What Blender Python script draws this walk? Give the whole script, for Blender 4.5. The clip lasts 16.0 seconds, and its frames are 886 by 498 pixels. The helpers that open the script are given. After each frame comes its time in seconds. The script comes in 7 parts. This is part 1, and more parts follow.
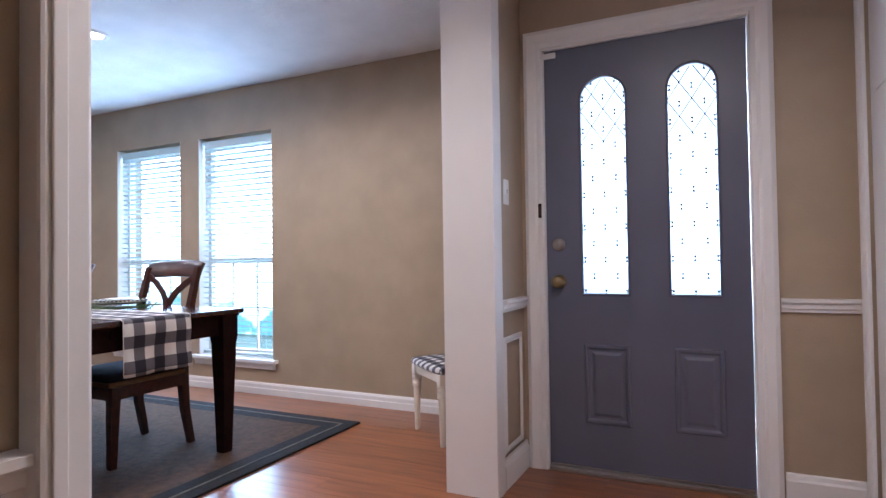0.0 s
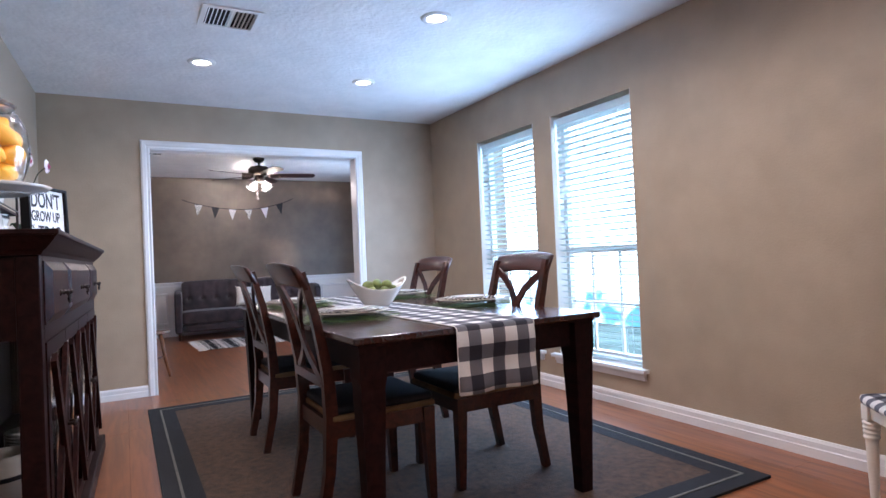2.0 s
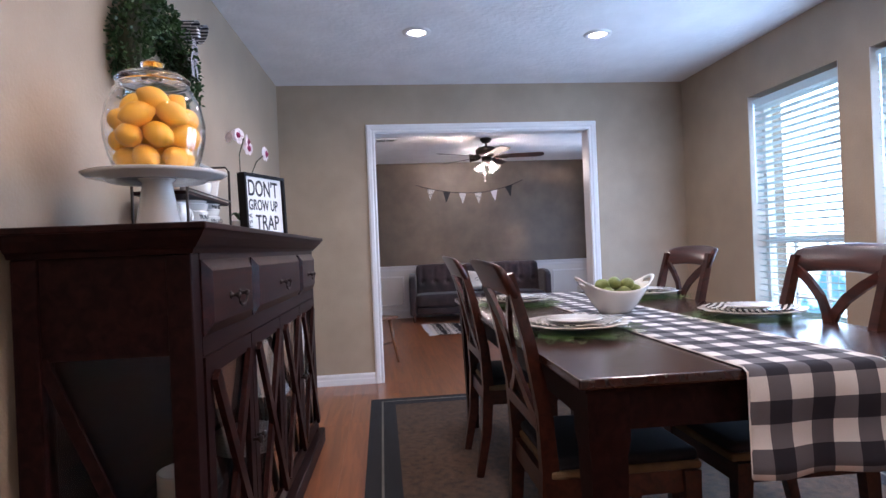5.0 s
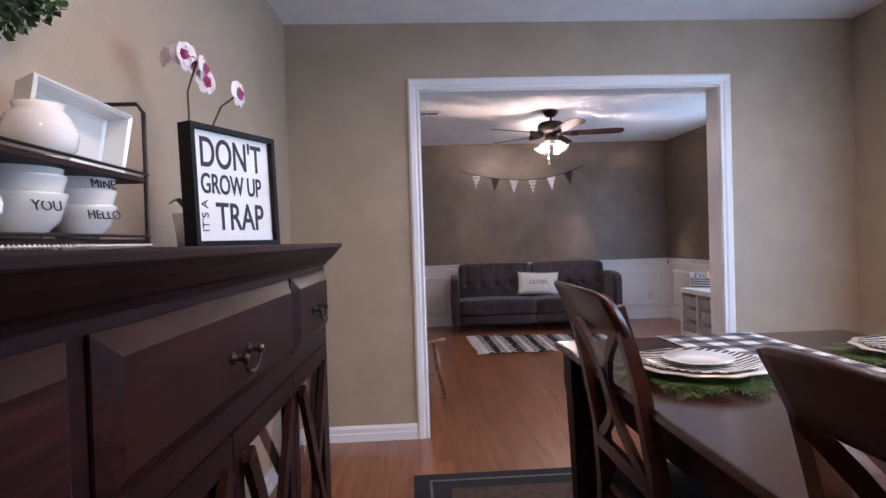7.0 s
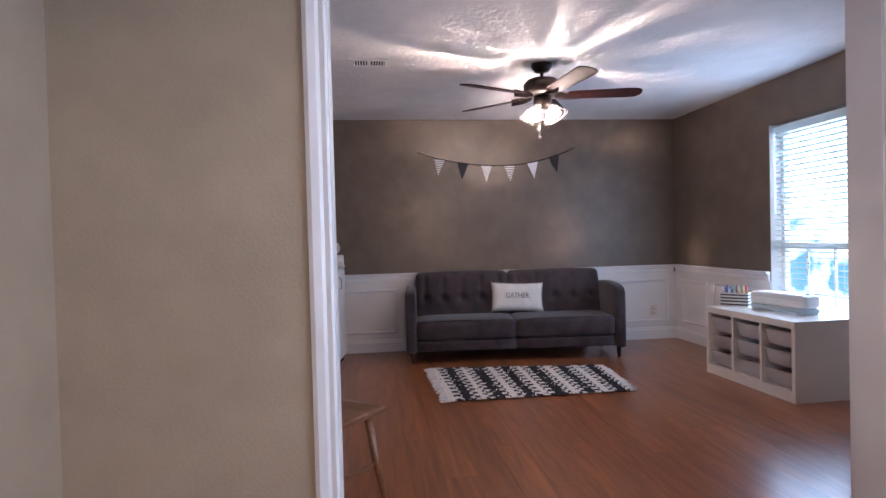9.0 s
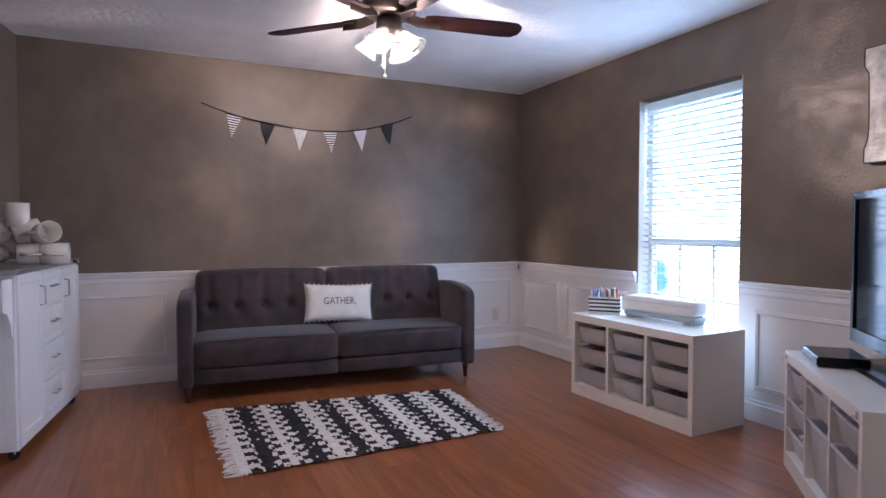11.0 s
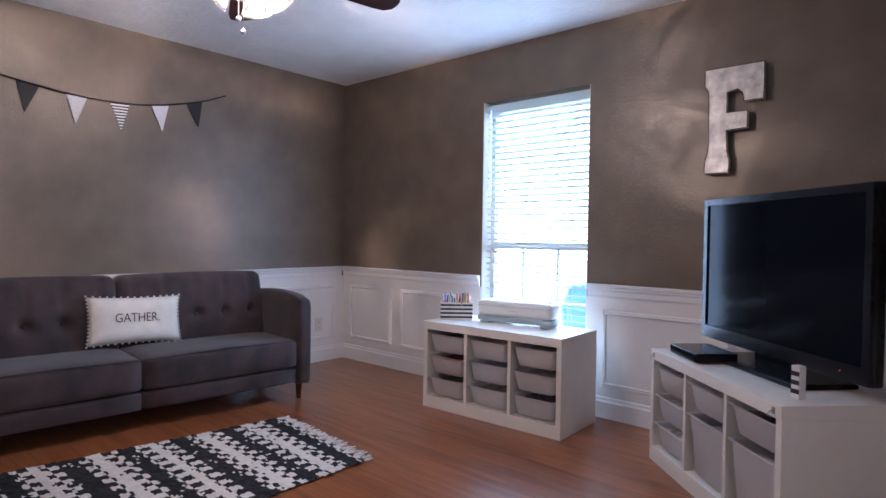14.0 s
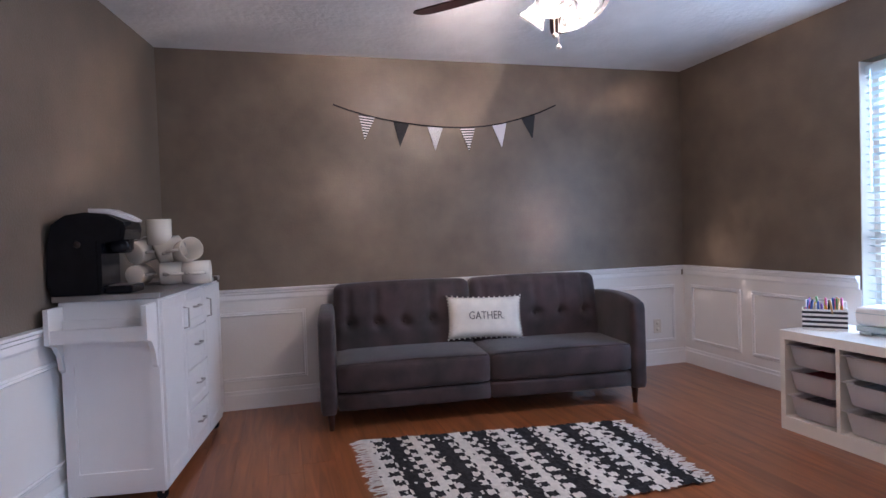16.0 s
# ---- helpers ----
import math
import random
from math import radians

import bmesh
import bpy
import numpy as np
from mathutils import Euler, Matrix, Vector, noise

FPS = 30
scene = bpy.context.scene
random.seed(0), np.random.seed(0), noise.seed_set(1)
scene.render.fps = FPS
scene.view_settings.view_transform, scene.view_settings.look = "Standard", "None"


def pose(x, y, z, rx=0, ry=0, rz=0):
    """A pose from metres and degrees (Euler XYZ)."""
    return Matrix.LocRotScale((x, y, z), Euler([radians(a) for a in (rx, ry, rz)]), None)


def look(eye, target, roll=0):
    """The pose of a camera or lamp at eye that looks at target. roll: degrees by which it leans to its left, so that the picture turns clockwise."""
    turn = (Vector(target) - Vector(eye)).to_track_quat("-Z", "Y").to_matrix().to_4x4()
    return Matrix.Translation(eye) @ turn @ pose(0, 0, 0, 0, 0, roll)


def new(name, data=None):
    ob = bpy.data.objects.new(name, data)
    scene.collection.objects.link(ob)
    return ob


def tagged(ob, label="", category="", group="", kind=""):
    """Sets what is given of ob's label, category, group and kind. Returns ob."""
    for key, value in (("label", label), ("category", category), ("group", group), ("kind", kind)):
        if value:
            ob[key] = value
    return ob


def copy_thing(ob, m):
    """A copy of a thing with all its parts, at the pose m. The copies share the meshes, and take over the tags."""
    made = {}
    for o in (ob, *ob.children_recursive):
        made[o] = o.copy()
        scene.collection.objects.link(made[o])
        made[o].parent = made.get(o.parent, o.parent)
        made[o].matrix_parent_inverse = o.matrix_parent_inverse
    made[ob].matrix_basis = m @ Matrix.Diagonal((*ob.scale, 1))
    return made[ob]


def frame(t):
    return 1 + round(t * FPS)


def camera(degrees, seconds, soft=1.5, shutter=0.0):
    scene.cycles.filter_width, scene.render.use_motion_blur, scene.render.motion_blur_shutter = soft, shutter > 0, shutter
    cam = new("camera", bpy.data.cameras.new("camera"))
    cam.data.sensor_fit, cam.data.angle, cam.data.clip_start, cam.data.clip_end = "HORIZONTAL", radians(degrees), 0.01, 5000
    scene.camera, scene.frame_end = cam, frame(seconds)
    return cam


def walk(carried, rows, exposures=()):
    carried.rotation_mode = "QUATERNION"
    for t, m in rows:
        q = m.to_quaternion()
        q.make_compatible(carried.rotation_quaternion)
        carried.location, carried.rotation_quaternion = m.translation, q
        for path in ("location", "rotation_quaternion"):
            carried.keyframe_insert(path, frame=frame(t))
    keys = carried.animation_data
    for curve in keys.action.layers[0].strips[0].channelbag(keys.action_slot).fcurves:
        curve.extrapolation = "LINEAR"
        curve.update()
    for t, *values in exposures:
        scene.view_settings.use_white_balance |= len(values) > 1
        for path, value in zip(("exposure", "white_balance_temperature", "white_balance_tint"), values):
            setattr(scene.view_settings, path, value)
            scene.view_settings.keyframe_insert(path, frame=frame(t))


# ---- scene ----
cam = camera(74.7, 16.0)
PATH = [
    (0, (-0.419, 0.273, 1.016), (-1.29, 2.073, 1.058), -0.8),
    (0.5, (-0.529, 0.469, 1.058), (-1.712, 2.081, 1.076), -1.8),
    (1, (-0.642, 0.676, 1.031), (-2.116, 2.028, 1.061), -1.9),
    (1.5, (-0.796, 0.798, 1.042), (-2.421, 1.963, 1.067), -2.4),
    (2, (-0.925, 0.878, 1.038), (-2.676, 1.843, 1.065), -2.5),
    (2.5, (-0.99, 0.954, 1.037), (-2.843, 1.704, 1.061), -2.7),
    (3, (-0.99, 1.023, 1.037), (-2.913, 1.572, 1.056), -2.8),
    (3.5, (-0.991, 1.065, 1.031), (-2.948, 1.474, 1.047), -2.7),
    (3.7, (-1.002, 1.095, 1.037), (-2.968, 1.463, 1.048), -2.6),
    (5.8, (-2.015, 1.12, 1.122), (-4.01, 1.274, 1.106), -2.1),
    (6, (-2.137, 1.083, 1.135), (-4.132, 1.223, 1.113), -2.0),
    (6.5, (-2.508, 1.014, 1.157), (-4.504, 1.136, 1.127), -1.9),
    (7, (-2.889, 1.024, 1.166), (-4.886, 1.132, 1.135), -1.8),
    (7.5, (-3.318, 1.074, 1.194), (-5.316, 1.171, 1.152), -1.8),
    (8, (-3.745, 1.113, 1.191), (-5.742, 1.203, 1.152), -1.7),
    (8.2, (-3.915, 1.13, 1.194), (-5.912, 1.223, 1.157), -1.7),
    (10.3, (-5.5, 1.372, 1.16), (-7.405, 1.976, 1.092), -0.9),
    (10.5, (-5.626, 1.391, 1.156), (-7.517, 2.037, 1.086), -0.8),
    (11, (-5.925, 1.425, 1.136), (-7.726, 2.293, 1.068), 0.0),
    (11.5, (-6.156, 1.456, 1.116), (-7.873, 2.48, 1.05), 0.2),
    (12, (-6.306, 1.443, 1.084), (-7.913, 2.632, 1.029), 0.8),
    (12.5, (-6.446, 1.352, 1.076), (-7.833, 2.792, 1.03), 1.6),
    (13, (-6.528, 1.261, 1.074), (-7.809, 2.797, 1.04), 1.6),
    (13.5, (-6.534, 1.259, 1.11), (-7.81, 2.798, 1.062), 1.2),
    (14, (-6.572, 1.239, 1.104), (-7.898, 2.736, 1.06), 0.8),
    (14.5, (-6.564, 1.263, 1.156), (-8.1, 2.543, 1.093), -0.1),
    (15, (-6.533, 1.32, 1.158), (-8.237, 2.365, 1.098), -0.9),
    (15.5, (-6.526, 1.314, 1.198), (-8.357, 2.114, 1.12), -1.6),
    (16, (-6.529, 1.32, 1.156), (-8.457, 1.849, 1.103), -2.0),
]
walk(cam, [(t, look(eye, target, roll)) for t, eye, target, roll in PATH], exposures=[(0, 0.0, 5750, 18), (2, -0.05, 5800, 19), (3.5, -0.16, 5850, 20), (6, -0.38, 6220, 26), (8, -0.46, 6450, 27), (10.5, -0.20, 6150, 26), (13, -0.16, 6100, 25), (16, -0.14, 6200, 24)])

# ---- world, sun and large lights ----
world = bpy.data.worlds.new("sky")
scene.world = world
world.use_nodes = True
wn = world.node_tree
sky = wn.nodes.new("ShaderNodeTexSky")
sky.sky_type, sky.sun_disc = "NISHITA", False
sky.sun_elevation, sky.sun_rotation = radians(50), radians(160)
wn.links.new(sky.outputs[0], wn.nodes["Background"].inputs[0])
wn.nodes["Background"].inputs[1].default_value = 0.15
sun = new("sun", bpy.data.lights.new("sun", "SUN"))
sun.data.energy, sun.data.angle, sun.data.color = 2.5, radians(0.5), (1.0, 0.95, 0.87)
sun.matrix_world = look((0, 0, 0), (0.25, 0.7, -0.9))


def area_light(name, m, w, h, watts, colour):
    ob = new(name, bpy.data.lights.new(name, "AREA"))
    ob.data.shape, ob.data.size, ob.data.size_y, ob.data.energy, ob.data.color = "RECTANGLE", w, h, watts, colour
    ob.matrix_world = m
    return ob


DAY = (0.45, 0.70, 1.0)
WARM = (1.0, 0.88, 0.76)
for wx, wy, ww, wz, wh, power in ((-5.0, 3.80, 0.74, 1.17, 1.7, 38), (-3.97, 3.80, 0.74, 1.17, 1.7, 38), (-8.73, 4.62, 0.78, 1.2, 1.6, 40)):
    area_light("window_light", look((wx, wy - 0.045, wz), (wx, wy - 2, wz - 0.0)), ww, wh, power, DAY)


# ---- materials ----
def node_mat(name, colour, rough=0.5, metal=0.0, noise_scale=8.0, noise_amt=0.12, bump=0.05, bump_scale=60.0, spec=0.5, coat=0.0, island=False, sheen=0.0):
    m = bpy.data.materials.new(name)
    m.use_nodes = True
    nt = m.node_tree
    b = nt.nodes["Principled BSDF"]
    b.inputs["Roughness"].default_value = rough
    b.inputs["Metallic"].default_value = metal
    b.inputs["Specular IOR Level"].default_value = spec
    b.inputs["Coat Weight"].default_value = coat
    b.inputs["Sheen Weight"].default_value = sheen
    tc = nt.nodes.new("ShaderNodeTexCoord")
    n1 = nt.nodes.new("ShaderNodeTexNoise")
    n1.inputs["Scale"].default_value = noise_scale
    n1.inputs["Detail"].default_value = 6
    nt.links.new(tc.outputs["Object"], n1.inputs["Vector"])
    ramp = nt.nodes.new("ShaderNodeMapRange")
    ramp.inputs[1].default_value, ramp.inputs[2].default_value = 0.3, 0.7
    ramp.inputs[3].default_value, ramp.inputs[4].default_value = 1 - noise_amt, 1 + noise_amt
    nt.links.new(n1.outputs["Fac"], ramp.inputs[0])
    mix = nt.nodes.new("ShaderNodeVectorMath")
    mix.operation = "SCALE"
    mix.inputs[0].default_value = colour
    nt.links.new(ramp.outputs[0], mix.inputs["Scale"])
    nt.links.new(mix.outputs[0], b.inputs["Base Color"])
    r2 = nt.nodes.new("ShaderNodeMapRange")
    r2.inputs[3].default_value, r2.inputs[4].default_value = max(0.02, rough - 0.08), min(1, rough + 0.08)
    nt.links.new(n1.outputs["Fac"], r2.inputs[0])
    nt.links.new(r2.outputs[0], b.inputs["Roughness"])
    if bump:
        n2 = nt.nodes.new("ShaderNodeTexNoise")
        n2.inputs["Scale"].default_value = bump_scale
        n2.inputs["Detail"].default_value = 4
        nt.links.new(tc.outputs["Object"], n2.inputs["Vector"])
        bp = nt.nodes.new("ShaderNodeBump")
        bp.inputs["Strength"].default_value = bump
        bp.inputs["Distance"].default_value = 0.01
        nt.links.new(n2.outputs["Fac"], bp.inputs["Height"])
        nt.links.new(bp.outputs[0], b.inputs["Normal"])
    return m


def plain(name, colour, rough=0.5, metal=0.0, emit=0.0, alpha=1.0):
    m = bpy.data.materials.new(name)
    m.use_nodes = True
    b = m.node_tree.nodes["Principled BSDF"]
    b.inputs["Base Color"].default_value = (*colour, 1)
    b.inputs["Roughness"].default_value = rough
    b.inputs["Metallic"].default_value = metal
    if emit:
        b.inputs["Emission Color"].default_value = (*colour, 1)
        b.inputs["Emission Strength"].default_value = emit
    return m


def glass_mat(name, colour=(1, 1, 1), rough=0.0, ior=1.45):
    m = bpy.data.materials.new(name)
    m.use_nodes = True
    b = m.node_tree.nodes["Principled BSDF"]
    b.inputs["Base Color"].default_value = (*colour, 1)
    b.inputs["Roughness"].default_value = rough
    b.inputs["Transmission Weight"].default_value = 1.0
    b.inputs["IOR"].default_value = ior
    return m


def wood_mat(name, dark, light, rough=0.35, scale=6.0, stretch=(1, 12, 12), coat=0.0, vary=0.25, bump=0.03):
    m = bpy.data.materials.new(name)
    m.use_nodes = True
    nt = m.node_tree
    b = nt.nodes["Principled BSDF"]
    b.inputs["Coat Weight"].default_value = coat
    b.inputs["Coat Roughness"].default_value = 0.2
    tc = nt.nodes.new("ShaderNodeTexCoord")
    info = nt.nodes.new("ShaderNodeObjectInfo")
    shift = nt.nodes.new("ShaderNodeVectorMath")
    shift.operation = "MULTIPLY_ADD"
    comb = nt.nodes.new("ShaderNodeCombineXYZ")
    for i in range(3):
        nt.links.new(info.outputs["Random"], comb.inputs[i])
    shift.inputs[1].default_value = (37, 19, 11)
    nt.links.new(comb.outputs[0], shift.inputs[0])
    nt.links.new(tc.outputs["Object"], shift.inputs[2])
    mp = nt.nodes.new("ShaderNodeMapping")
    mp.inputs["Scale"].default_value = stretch
    nt.links.new(shift.outputs[0], mp.inputs["Vector"])
    n1 = nt.nodes.new("ShaderNodeTexNoise")
    n1.inputs["Scale"].default_value, n1.inputs["Detail"].default_value, n1.inputs["Distortion"].default_value = scale * 0.5, 8, 0.7
    nt.links.new(mp.outputs[0], n1.inputs["Vector"])
    n3 = nt.nodes.new("ShaderNodeTexNoise")
    n3.inputs["Scale"].default_value = 1.7
    nt.links.new(shift.outputs[0], n3.inputs["Vector"])
    cr = nt.nodes.new("ShaderNodeValToRGB")
    cr.color_ramp.elements[0].color, cr.color_ramp.elements[0].position = (*dark, 1), 0.32
    cr.color_ramp.elements[1].color, cr.color_ramp.elements[1].position = (*light, 1), 0.68
    nt.links.new(n1.outputs["Fac"], cr.inputs[0])
    tone = nt.nodes.new("ShaderNodeMapRange")
    tone.inputs[3].default_value, tone.inputs[4].default_value = 1 - vary, 1 + vary
    add = nt.nodes.new("ShaderNodeMath")
    add.operation = "MULTIPLY_ADD"
    nt.links.new(n3.outputs["Fac"], add.inputs[0])
    add.inputs[1].default_value = 0.5
    half = nt.nodes.new("ShaderNodeMath")
    half.operation = "MULTIPLY"
    half.inputs[1].default_value = 0.5
    nt.links.new(info.outputs["Random"], half.inputs[0])
    nt.links.new(half.outputs[0], add.inputs[2])
    nt.links.new(add.outputs[0], tone.inputs[0])
    sc = nt.nodes.new("ShaderNodeVectorMath")
    sc.operation = "SCALE"
    nt.links.new(cr.outputs[0], sc.inputs[0])
    nt.links.new(tone.outputs[0], sc.inputs["Scale"])
    nt.links.new(sc.outputs[0], b.inputs["Base Color"])
    rr = nt.nodes.new("ShaderNodeMapRange")
    rr.inputs[3].default_value, rr.inputs[4].default_value = rough - 0.02, rough + 0.04
    nt.links.new(n1.outputs["Fac"], rr.inputs[0])
    nt.links.new(rr.outputs[0], b.inputs["Roughness"])
    bp = nt.nodes.new("ShaderNodeBump")
    bp.inputs["Strength"].default_value, bp.inputs["Distance"].default_value = bump, 0.01
    nt.links.new(n1.outputs["Fac"], bp.inputs["Height"])
    nt.links.new(bp.outputs[0], b.inputs["Normal"])
    return m


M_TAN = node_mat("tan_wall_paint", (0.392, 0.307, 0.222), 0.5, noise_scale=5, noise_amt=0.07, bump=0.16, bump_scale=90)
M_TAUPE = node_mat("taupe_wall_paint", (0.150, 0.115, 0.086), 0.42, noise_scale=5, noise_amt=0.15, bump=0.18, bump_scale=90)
M_WHITE = node_mat("white_trim_paint", (0.78, 0.77, 0.77), 0.35, noise_scale=3, noise_amt=0.03, bump=0.02)
M_WAINSCOT = node_mat("white_wainscot_paint", (0.74, 0.72, 0.70), 0.4, noise_scale=2, noise_amt=0.04, bump=0.05)
M_CEIL = node_mat("white_ceiling_texture", (0.76, 0.75, 0.74), 0.8, noise_scale=5, noise_amt=0.05, bump=0.6, bump_scale=28)
M_FLOOR = wood_mat("honey_laminate", (0.170, 0.052, 0.019), (0.330, 0.112, 0.040), rough=0.30, scale=5, stretch=(0.8, 10, 10), vary=0.22, coat=0.3, bump=0.01)
M_SUB = plain("dark_joint", (0.10, 0.05, 0.03), 0.9)
M_DARK = wood_mat("espresso_wood", (0.010, 0.0038, 0.0042), (0.024, 0.0080, 0.0075), rough=0.46, scale=5, coat=0.0, vary=0.2)
M_DARK.node_tree.nodes["Principled BSDF"].inputs["Specular IOR Level"].default_value = 0.09
M_DRAWER = wood_mat("dark_red_brown_wood", (0.009, 0.0028, 0.0028), (0.034, 0.0090, 0.0075), rough=0.40, scale=9, coat=0.0, vary=0.2, bump=0.06)
M_DRAWER.node_tree.nodes["Principled BSDF"].inputs["Specular IOR Level"].default_value = 0.12
M_CHERRY = wood_mat("dark_cherry_wood", (0.018, 0.0050, 0.0036), (0.060, 0.0150, 0.0085), rough=0.30, scale=6, coat=0.35, vary=0.25, bump=0.05)
M_CHERRY.node_tree.nodes["Principled BSDF"].inputs["Specular IOR Level"].default_value = 0.35
M_DOOR = node_mat("grey_door_paint", (0.110, 0.118, 0.168), 0.38, noise_scale=4, noise_amt=0.05, bump=0.05)
M_IVORY = node_mat("ivory_paint", (0.74, 0.68, 0.58), 0.4, noise_scale=9, noise_amt=0.06, bump=0.03)
M_VELVET = node_mat("grey_velvet", (0.028, 0.0155, 0.0185), 0.75, noise_scale=7, noise_amt=0.85, bump=0.12, bump_scale=300, sheen=0.24)
M_LAMIN = node_mat("white_laminate", (0.80, 0.77, 0.72), 0.35, noise_scale=5, noise_amt=0.03, bump=0.0)
M_BIN = plain("frosted_plastic", (0.86, 0.86, 0.88), 0.3)
_n = M_BIN.node_tree
_t = _n.nodes.new("ShaderNodeBsdfTranslucent")
_t.inputs[0].default_value = (0.85, 0.85, 0.87, 1)
_x = _n.nodes.new("ShaderNodeMixShader")
_x.inputs[0].default_value = 0.4
_n.links.new(_n.nodes["Principled BSDF"].outputs[0], _x.inputs[1])
_n.links.new(_t.outputs[0], _x.inputs[2])
_n.links.new(_x.outputs[0], _n.nodes["Material Output"].inputs[0])
M_BLACK = node_mat("black_plastic", (0.007, 0.007, 0.009), 0.2, noise_scale=20, noise_amt=0.2, bump=0.0, spec=0.22)
M_SCREEN = plain("black_glass_screen", (0.003, 0.004, 0.007), 0.10)
M_SCREEN.node_tree.nodes["Principled BSDF"].inputs["Specular IOR Level"].default_value = 0.05
M_GLASS = glass_mat("clear_glass")
M_CABINETGLASS = glass_mat("thin_cabinet_glass", ior=1.2)
M_CERAMIC = node_mat("white_ceramic", (0.80, 0.78, 0.74), 0.15, noise_scale=6, noise_amt=0.03, bump=0.0, coat=0.4)
M_CREAM = node_mat("cream_ceramic", (0.72, 0.66, 0.58), 0.2, noise_scale=6, noise_amt=0.04, bump=0.0, coat=0.3)
M_LEMON = node_mat("orange_yellow_peel", (0.90, 0.45, 0.03), 0.42, noise_scale=12, noise_amt=0.12, bump=0.25, bump_scale=220)
M_LEAF = node_mat("boxwood_leaf", (0.028, 0.075, 0.018), 0.5, noise_scale=25, noise_amt=0.5, bump=0.0)
M_SPRIG = node_mat("cedar_sprig", (0.075, 0.13, 0.03), 0.6, noise_scale=18, noise_amt=0.45, bump=0.0)
M_BRONZE = node_mat("dark_bronze_metal", (0.05, 0.038, 0.033), 0.35, metal=0.8, noise_scale=20, noise_amt=0.2, bump=0.0)
M_NICKEL = plain("brushed_nickel", (0.45, 0.43, 0.42), 0.3, 1.0)
M_STEEL = node_mat("stainless_steel", (0.42, 0.40, 0.39), 0.3, metal=0.9, noise_scale=4, noise_amt=0.1, bump=0.0)
M_BLACKPAINT = plain("black_paint", (0.012, 0.011, 0.012), 0.55)
M_BLACKPAINT.node_tree.nodes["Principled BSDF"].inputs["Specular IOR Level"].default_value = 0.15
M_SIGNWHITE = node_mat("white_board", (0.82, 0.81, 0.80), 0.5, noise_scale=10, noise_amt=0.03, bump=0.0)
M_CLOTHWHITE = node_mat("white_cloth", (0.78, 0.75, 0.70), 0.9, noise_scale=14, noise_amt=0.07, bump=0.2, bump_scale=350)
M_ORANGEWOOD = wood_mat("honey_oak", (0.13, 0.05, 0.02), (0.22, 0.085, 0.032), rough=0.35, coat=0.3)
M_BLUESEAT = node_mat("navy_seat_fabric", (0.012, 0.014, 0.020), 0.85, noise_scale=14, noise_amt=0.25, bump=0.2, bump_scale=300)
M_TANCLOTH = node_mat("tan_seat_edge", (0.20, 0.125, 0.06), 0.85, noise_scale=14, noise_amt=0.2, bump=0.2, bump_scale=300)
M_RUGTAN = node_mat("brown_woven_rug", (0.078, 0.041, 0.021), 0.95, noise_scale=30, noise_amt=0.45, bump=0.7, bump_scale=240)
M_RUGBLACK = node_mat("charcoal_rug_border", (0.010, 0.010, 0.012), 0.95, noise_scale=30, noise_amt=0.25, bump=0.7, bump_scale=240)
M_RUGLINE = node_mat("grey_rug_line", (0.14, 0.13, 0.11), 0.95, noise_scale=30, noise_amt=0.2, bump=0.5, bump_scale=240)
M_PLASTICW = plain("white_plastic", (0.78, 0.77, 0.75), 0.35)
M_SLAT = plain("white_blind_slat", (0.80, 0.80, 0.82), 0.4)
_n = M_SLAT.node_tree
_t = _n.nodes.new("ShaderNodeBsdfTranslucent")
# white slats: the cyan of the daylight is put into this tint
_t.inputs[0].default_value = (0.62, 0.80, 0.86, 1)
_x = _n.nodes.new("ShaderNodeMixShader")
_x.inputs[0].default_value = 0.45
_n.links.new(_n.nodes["Principled BSDF"].outputs[0], _x.inputs[1])
_n.links.new(_t.outputs[0], _x.inputs[2])
_n.links.new(_x.outputs[0], _n.nodes["Material Output"].inputs[0])


# ---- mesh helpers ----
def add_box(bm, x0, x1, y0, y1, z0, z1, m=None, bevel=0.0):
    r = bmesh.ops.create_cube(bm, size=1.0)
    v = r["verts"]
    for p in v:
        p.co = Vector(((x0 + x1) / 2 + p.co.x * (x1 - x0), (y0 + y1) / 2 + p.co.y * (y1 - y0), (z0 + z1) / 2 + p.co.z * (z1 - z0)))
    if m is not None:
        for p in v:
            p.co = m @ p.co
    if bevel:
        edges = list({e for p in v for e in p.link_edges})
        bmesh.ops.bevel(bm, geom=edges, offset=bevel, segments=2, affect="EDGES", profile=0.5)
    return v


def bx(x0, x1, y0, y1, z0, z1, bevel=0.0, m=None):
    bm = bmesh.new()
    add_box(bm, x0, x1, y0, y1, z0, z1, m, bevel)
    return bm


def add_lathe(bm, prof, seg=24, m=None, close=False):
    rings = []
    for r, z in prof:
        ring = []
        for i in range(seg):
            a = 2 * math.pi * i / seg
            co = Vector((max(r, 1e-4) * math.cos(a), max(r, 1e-4) * math.sin(a), z))
            ring.append(bm.verts.new(m @ co if m is not None else co))
        rings.append(ring)
    for a, b in zip(rings, rings[1:]):
        for i in range(seg):
            j = (i + 1) % seg
            bm.faces.new((a[i], a[j], b[j], b[i]))
    if close:
        bm.faces.new(list(reversed(rings[0])))
        bm.faces.new(rings[-1])
    return bm


def lathe(prof, seg=24, m=None, close=False):
    bm = add_lathe(bmesh.new(), prof, seg, m, close)
    bmesh.ops.recalc_face_normals(bm, faces=bm.faces)
    return bm


